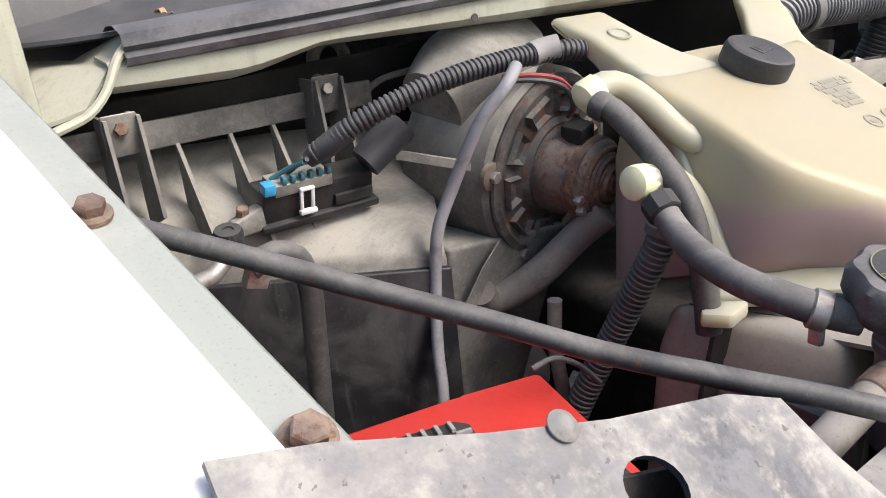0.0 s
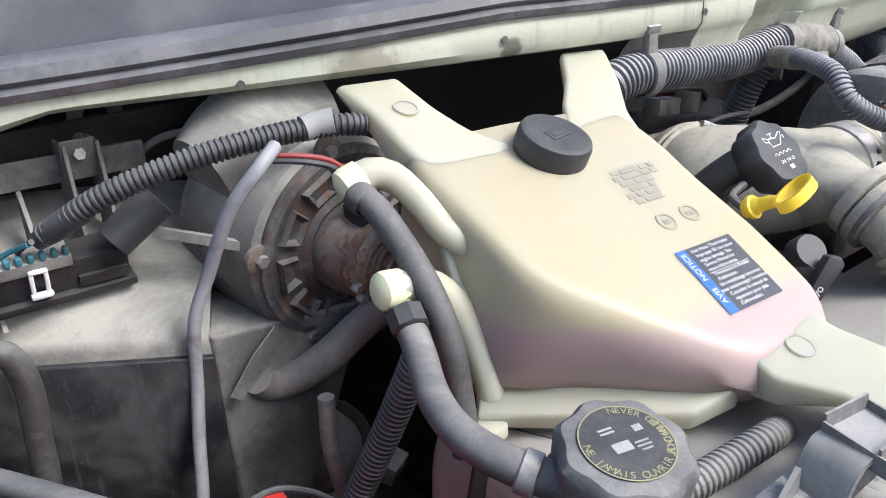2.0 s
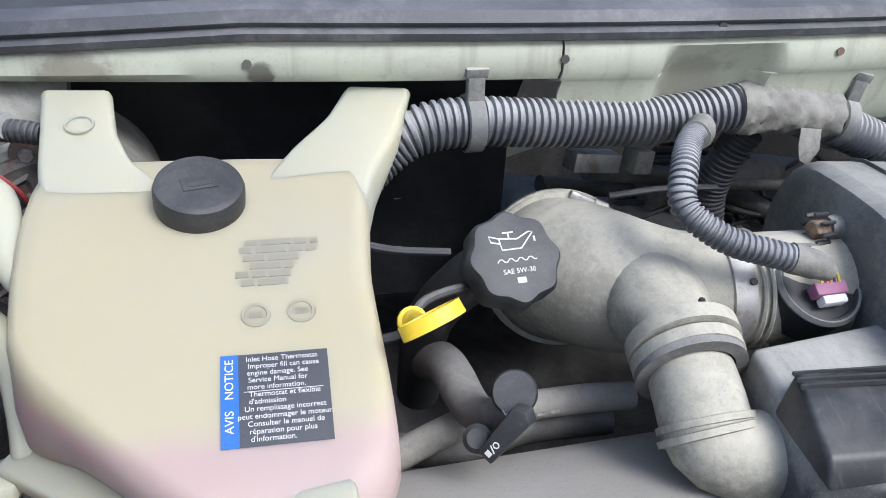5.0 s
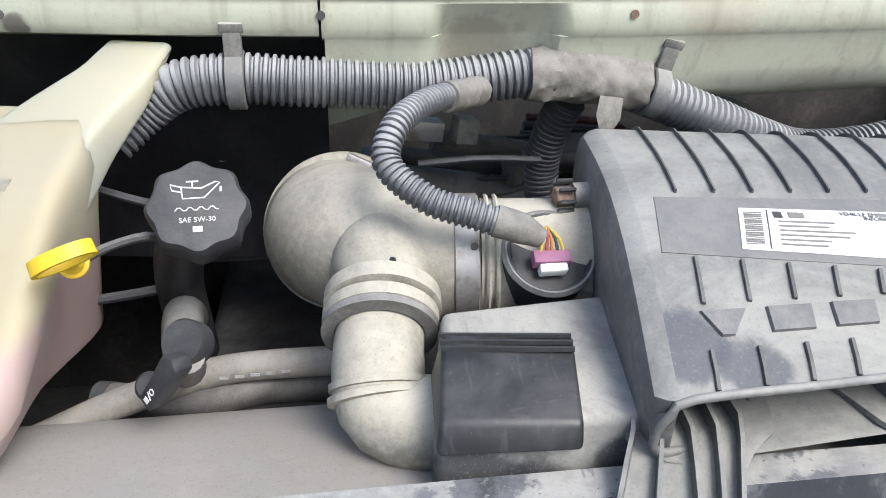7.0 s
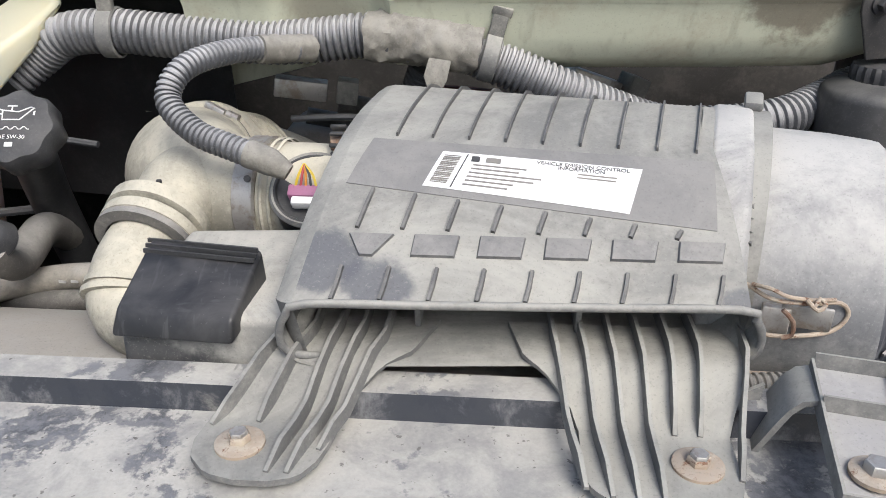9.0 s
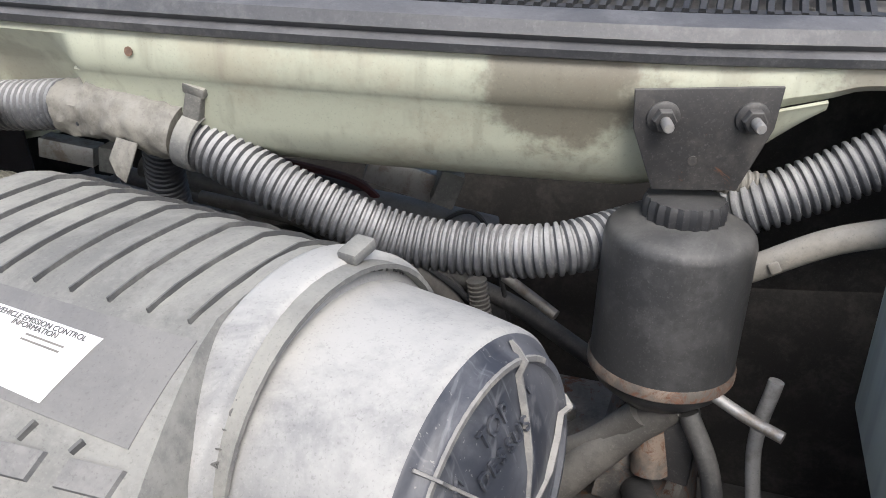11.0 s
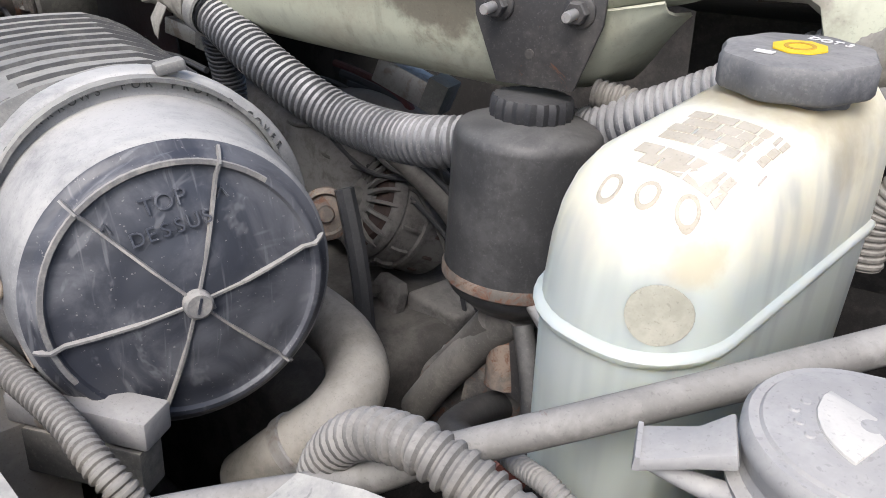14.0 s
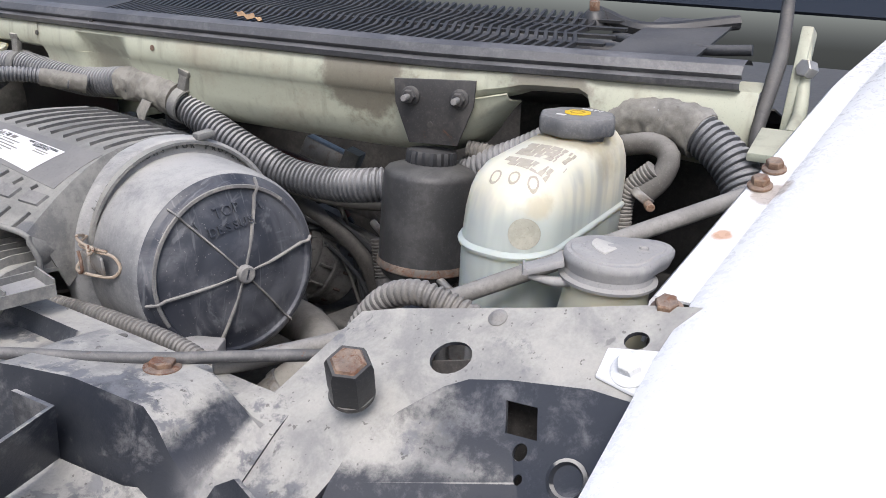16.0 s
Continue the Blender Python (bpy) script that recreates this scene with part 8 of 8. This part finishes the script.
hc = [(0.415, -0.166, 0.976), (0.4516, -0.149, 0.980), (0.4957, -0.1290, 0.9840), (0.538, -0.1015, 0.9870), (0.5776, -0.0680, 0.9890), (0.6047, -0.039, 0.9880), (0.630, -0.010, 0.986)]
solo("hood_cable", tube(hc, 0.0042, 10), rod_metal, "dark hood release cable lying on the support", "cable", hc[1])
# boxed front of the support by the headlamp
hb = thing("headlamp_pocket", "black stamped headlamp pocket with upright ribs", "pocket", (0.52, -0.17, 0.90), kind="structure")
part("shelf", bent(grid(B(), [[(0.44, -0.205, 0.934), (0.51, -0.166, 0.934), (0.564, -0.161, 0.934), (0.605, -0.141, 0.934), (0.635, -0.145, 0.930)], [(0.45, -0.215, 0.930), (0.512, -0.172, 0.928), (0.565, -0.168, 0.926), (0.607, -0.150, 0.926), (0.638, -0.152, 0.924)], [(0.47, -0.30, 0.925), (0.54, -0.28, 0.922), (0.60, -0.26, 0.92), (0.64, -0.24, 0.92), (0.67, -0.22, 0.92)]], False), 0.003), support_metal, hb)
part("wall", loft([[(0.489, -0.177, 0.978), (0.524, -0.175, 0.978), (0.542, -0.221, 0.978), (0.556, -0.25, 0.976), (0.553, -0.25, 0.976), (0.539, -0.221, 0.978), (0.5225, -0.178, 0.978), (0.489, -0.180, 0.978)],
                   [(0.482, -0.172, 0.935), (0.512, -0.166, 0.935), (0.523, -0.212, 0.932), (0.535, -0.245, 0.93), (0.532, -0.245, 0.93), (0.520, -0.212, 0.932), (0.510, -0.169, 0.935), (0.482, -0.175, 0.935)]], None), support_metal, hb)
bm = B()
bm.faces.new([bm.verts.new(p) for p in ((0.622, -0.160, 0.936), (0.631, -0.163, 0.949), (0.639, -0.160, 0.964), (0.651, -0.158, 0.972), (0.690, -0.170, 0.968), (0.694, -0.176, 0.958), (0.68, -0.18, 0.93))])
part("rib", bent(bm, 0.003), support_metal, hb)
# dark discs laid on the beam, a hole's shade put into colour
for x, y, z in ((-0.059, -0.134, 0.9535), (-0.005, -0.137, 0.9535), (0.46, -0.10, 0.9815), (0.475, -0.092, 0.9815)):
    solo("hole_disc", lathe([(0.0035, 0.0), (0.0035, 0.0005)], pose(x, y, z), 14), dark_inside, "small dark disc standing for a hole in the support", "hole", (x, y, z), "support holes")

# ---------------------------------------------------------------- driver side hinge, strut, wiper hose, leaves
hg = thing("hood_stay", "dark painted hood hinge arm with a pale bracket", "hinge", (0.86, 0.30, 1.12))
part("arm", tube([(0.797, 0.300, 1.110), (0.795, 0.310, 1.138), (0.797, 0.330, 1.181), (0.796, 0.350, 1.210), (0.788, 0.380, 1.270)], [0.005, 0.006, 0.007, 0.006, 0.005], 12), black_metal, hg)
part("plate", block((0.010, 0.03, 0.10), pose(*(0.813, 0.360, 1.177), -10, 0, 0)), cream_paint, hg, "pale painted plate")
part("foot", block((0.05, 0.05, 0.008), pose(*(0.826, 0.270, 1.132), 20, 0, 0)), cream_paint, hg)
part("pivot", ring_hex(0.008, 0.0, 0.012, axis((0.823, 0.350, 1.192), (-0.6, -1, 0.2))), zinc, hg)
part("strut", tube([(0.813, 0.360, 1.211), (0.822, 0.340, 1.159), (0.823, 0.300, 1.139)], 0.006, 10), cream_paint, hg)
wh = [(0.615, 0.420, 1.207), (0.661, 0.410, 1.202), (0.720, 0.400, 1.201), (0.762, 0.400, 1.204)]
solo("washer_hose", tube(wh, 0.0055, 10), rubber, "black washer hose on the cowl cover", "hose", wh[0])
wp = thing("wiper_pivot", "dark wiper pivot with a rusty nut", "wiper", (0.579, 0.450, 1.226))
part("base", lathe([(0.018, 0.0), (0.014, 0.01), (0.008, 0.016)], axis((0.580, 0.450, 1.217), (0, -0.3, 1)), 20), black_plastic, wp)
part("nut", ring_hex(0.006, 0.015, 0.026, axis((0.580, 0.450, 1.217), (0, -0.3, 1))), rusty, wp)
part("arm", tube([(0.578, 0.460, 1.230), (0.641, 0.450, 1.216), (0.724, 0.500, 1.231)], 0.008, 8), black_plastic, wp)
leaf_mat = grimy("dry_leaf", (0.42, 0.27, 0.14), (0.25, 0.15, 0.08), 0.5, 0.1, 0.8, scale=60)
for p, rot, sx in (((0.238, 0.262, 1.194), 20, 0.018), ((-0.679, 0.400, 1.162), -20, 0.014)):
    bm = B()
    m = pose(*p, 15, 10, rot)
    n = 9
    left = [m @ Vector((sx * (2 * k / n - 1), 0.35 * sx * math.sin(math.pi * k / n) * (1 + 0.3 * (k % 2)), 0.002 * (k % 3))) for k in range(n + 1)]
    right = [m @ Vector((sx * (2 * k / n - 1), -0.35 * sx * math.sin(math.pi * k / n) * (1 + 0.3 * ((k + 1) % 2)) - 0.0002, 0.002 * ((k + 1) % 3))) for k in range(n + 1)]
    grid(bm, [left, right], False)
    solo("dry_leaf", bent(bm, 0.0004), leaf_mat, "curled dry brown leaf on the cowl cover", "leaf", p, "leaves")
stem = [(-0.670, 0.400, 1.163), (-0.639, 0.405, 1.165), (-0.597, 0.410, 1.165)]
solo("leaf_stem", tube(stem, 0.0012, 6), leaf_mat, "thin dry leaf stem on the cowl cover", "stem", stem[0])

# ---------------------------------------------------------------- clutter deep in the bay
gap = [[(0.02, 0.36, 1.01), (0.12, 0.37, 0.99), (0.22, 0.385, 0.955), (0.31, 0.40, 0.90), (0.34, 0.42, 0.82)],
       [(-0.02, 0.38, 0.99), (0.10, 0.40, 0.965), (0.24, 0.42, 0.93), (0.36, 0.42, 0.90), (0.46, 0.40, 0.86)],
       [(0.10, 0.33, 1.00), (0.20, 0.345, 0.985), (0.30, 0.36, 0.975), (0.40, 0.37, 0.985), (0.48, 0.38, 1.0)]]
for k, g in enumerate(gap):
    solo("engine_hose", tube(g, (0.011, 0.009, 0.006)[k], 14), (shade_hose, hose_rubber, shade_hose)[k], "dusty dark rubber hose crossing behind the loom", "hose", g[0], "engine hoses")
rng = random.Random(7)
for k in range(8):
    x0, z0 = rng.uniform(0.0, 0.12), rng.uniform(0.93, 1.0)
    g = [(x0, 0.40, z0), (x0 + 0.08, 0.39 + rng.uniform(-0.02, 0.02), z0 + rng.uniform(-0.02, 0.03)), (x0 + 0.18, 0.40 + rng.uniform(-0.03, 0.02), z0 + rng.uniform(-0.05, 0.01)), (x0 + 0.26, 0.41, z0 + rng.uniform(-0.08, 0.0)), (x0 + 0.30, 0.42, z0 - 0.15)]
    solo("engine_wire", tube(g, rng.uniform(0.0018, 0.004), 8), (rubber, shade_hose, hose_rubber)[k % 3], "thin dusty engine wire deep behind the loom", "wire", g[0], "engine wires")
vc = thing("valve_cover", "dusty ribbed engine valve cover with bolts", "valve cover", (0.02, 0.46, 0.90))
part("cover", loft([[(-0.22, 0.41, 0.86), (0.20, 0.41, 0.86), (0.20, 0.53, 0.86), (-0.22, 0.53, 0.86)], [(-0.21, 0.42, 0.93), (0.19, 0.42, 0.93), (0.19, 0.52, 0.93), (-0.21, 0.52, 0.93)]], None, 0.012, 3), alloy, vc)
for k in range(9):
    part("rib", strip([(-0.18 + 0.042 * k, 0.425, 0.929), (-0.18 + 0.042 * k, 0.46, 0.931), (-0.18 + 0.042 * k, 0.515, 0.929)], 0.006, 0.006), alloy, vc)
for k in range(4):
    part("bolt", ring_hex(0.006, 0.0, 0.008, pose(-0.15 + 0.10 * k, 0.416, 0.872, 60, 0, 0)), rusty, vc)
lc2 = thing("lower_casting", "greasy grey casting with bolts under the steering reservoir", "casting", (0.46, 0.30, 0.80))
part("body", loft([[(0.38, 0.26, 0.74), (0.56, 0.26, 0.74), (0.56, 0.40, 0.74), (0.38, 0.40, 0.74)], [(0.40, 0.27, 0.83), (0.54, 0.27, 0.84), (0.55, 0.38, 0.86), (0.39, 0.38, 0.86)]], None, 0.01, 2), blower_metal, lc2)
for x, y in ((0.42, 0.285), (0.47, 0.280), (0.52, 0.285), (0.44, 0.33), (0.51, 0.34)):
    part("bolt", ring_hex(0.008, 0.0, 0.010, pose(x, y, 0.835 + 0.2 * (y - 0.27))), rusty if x > 0.5 else zinc, lc2)
for k, g in enumerate(([(0.50, 0.235, 0.93), (0.47, 0.245, 0.89), (0.43, 0.27, 0.84), (0.40, 0.30, 0.76)], [(0.53, 0.23, 0.94), (0.55, 0.22, 0.90), (0.56, 0.21, 0.84), (0.56, 0.20, 0.76)], [(0.58, 0.24, 0.97), (0.575, 0.235, 0.92), (0.585, 0.22, 0.85), (0.59, 0.21, 0.76)])):
    solo("steering_line", tube(g, (0.0105, 0.007, 0.005)[k], 12), (shade_hose, hose_rubber, alloy)[k], "dusty steering fluid line going down", "hose", g[0], "steering lines")
braid = [(0.644, 0.065, 0.998), (0.658, 0.060, 1.001), (0.675, 0.055, 1.005), (0.686, 0.055, 1.000), (0.687, 0.060, 0.985)]
solo("braided_hose", corrugated(braid, 0.0045, 0.0022, 0.0006, 12), alloy, "small braided metal hose beside the brake reservoir", "hose", braid[1])
oil = thing("oily_cylinder", "dark red-brown oily cylinder with a collar", "cylinder", (0.545, 0.16, 0.90))
part("barrel", tube([(0.50, 0.285, 0.84), (0.51, 0.22, 0.865), (0.525, 0.175, 0.88), (0.55, 0.16, 0.89), (0.59, 0.15, 0.90)], 0.012, 20), black_plastic, oil)
part("collar", tube([(0.572, 0.1545, 0.8955), (0.592, 0.1495, 0.9005)], 0.0130, 20), grimy("oily_red", (0.1, 0.03, 0.022), (0.2, 0.07, 0.05), 0.5, 0.1, 0.4), oil, "dark red collar")
pc = thing("pale_cover", "pale dusty plastic cover with a rusty bolt below the washer bottle", "cover", (0.69, 0.05, 0.95))
part("shell", loft([[(0.655, 0.040, 0.955), (0.690, 0.050, 0.998), (0.724, 0.045, 0.998), (0.720, 0.036, 0.970)], [(0.660, 0.066, 0.945), (0.690, 0.070, 0.975), (0.724, 0.068, 0.975), (0.720, 0.066, 0.95)]], None, 0.010, 3), faded_plastic, pc)
part("bolt", ring_hex(0.007, 0.0, 0.010, axis((0.721, 0.040, 0.982), (1, -0.5, 0.1))), rusty, pc)
part("button", lathe([(0.005, 0.0), (0.004, 0.0015)], axis((0.700, 0.0425, 0.985), (0.2, -0.9, 0.3)), 14), faded_plastic, pc)

# ---------------------------------------------------------------- settling of whole things
SETTLE = {"radiator_filler": (0.0125, 0.003, 0.005), "radiator_hose": (0.009, 0.0, 0.010), "oil_filler": (0.0, 0.008, -0.004), 
          "radiator_loom": (0.006, 0.003, 0.0),
          "radiator_support_end_1": (0.002, 0.016, 0.011), "radiator_support_end_3": (0.002, 0.016, 0.011), "plate_cup": (0.002, 0.016, 0.011), "nut_plate": (0.004, 0.016, 0.011),
          "hood_stop": (0.009, 0.004, 0.020), "wall_skirt_2": (0.002, 0.014, 0.0), "fender_2": (-0.006, 0.0, 0.003), "rivet": (0.001, -0.007, 0.012), "rivet.001": (-0.003, 0.018, 0.011),
          "radiator_support_end_2": (0.0, -0.007, 0.012), "heater_case": (-0.003, -0.002, 0.0), "blower_module": (-0.008, -0.004, 0.001)}
for name, move in SETTLE.items():
    bpy.data.objects[name].location += Vector(move)
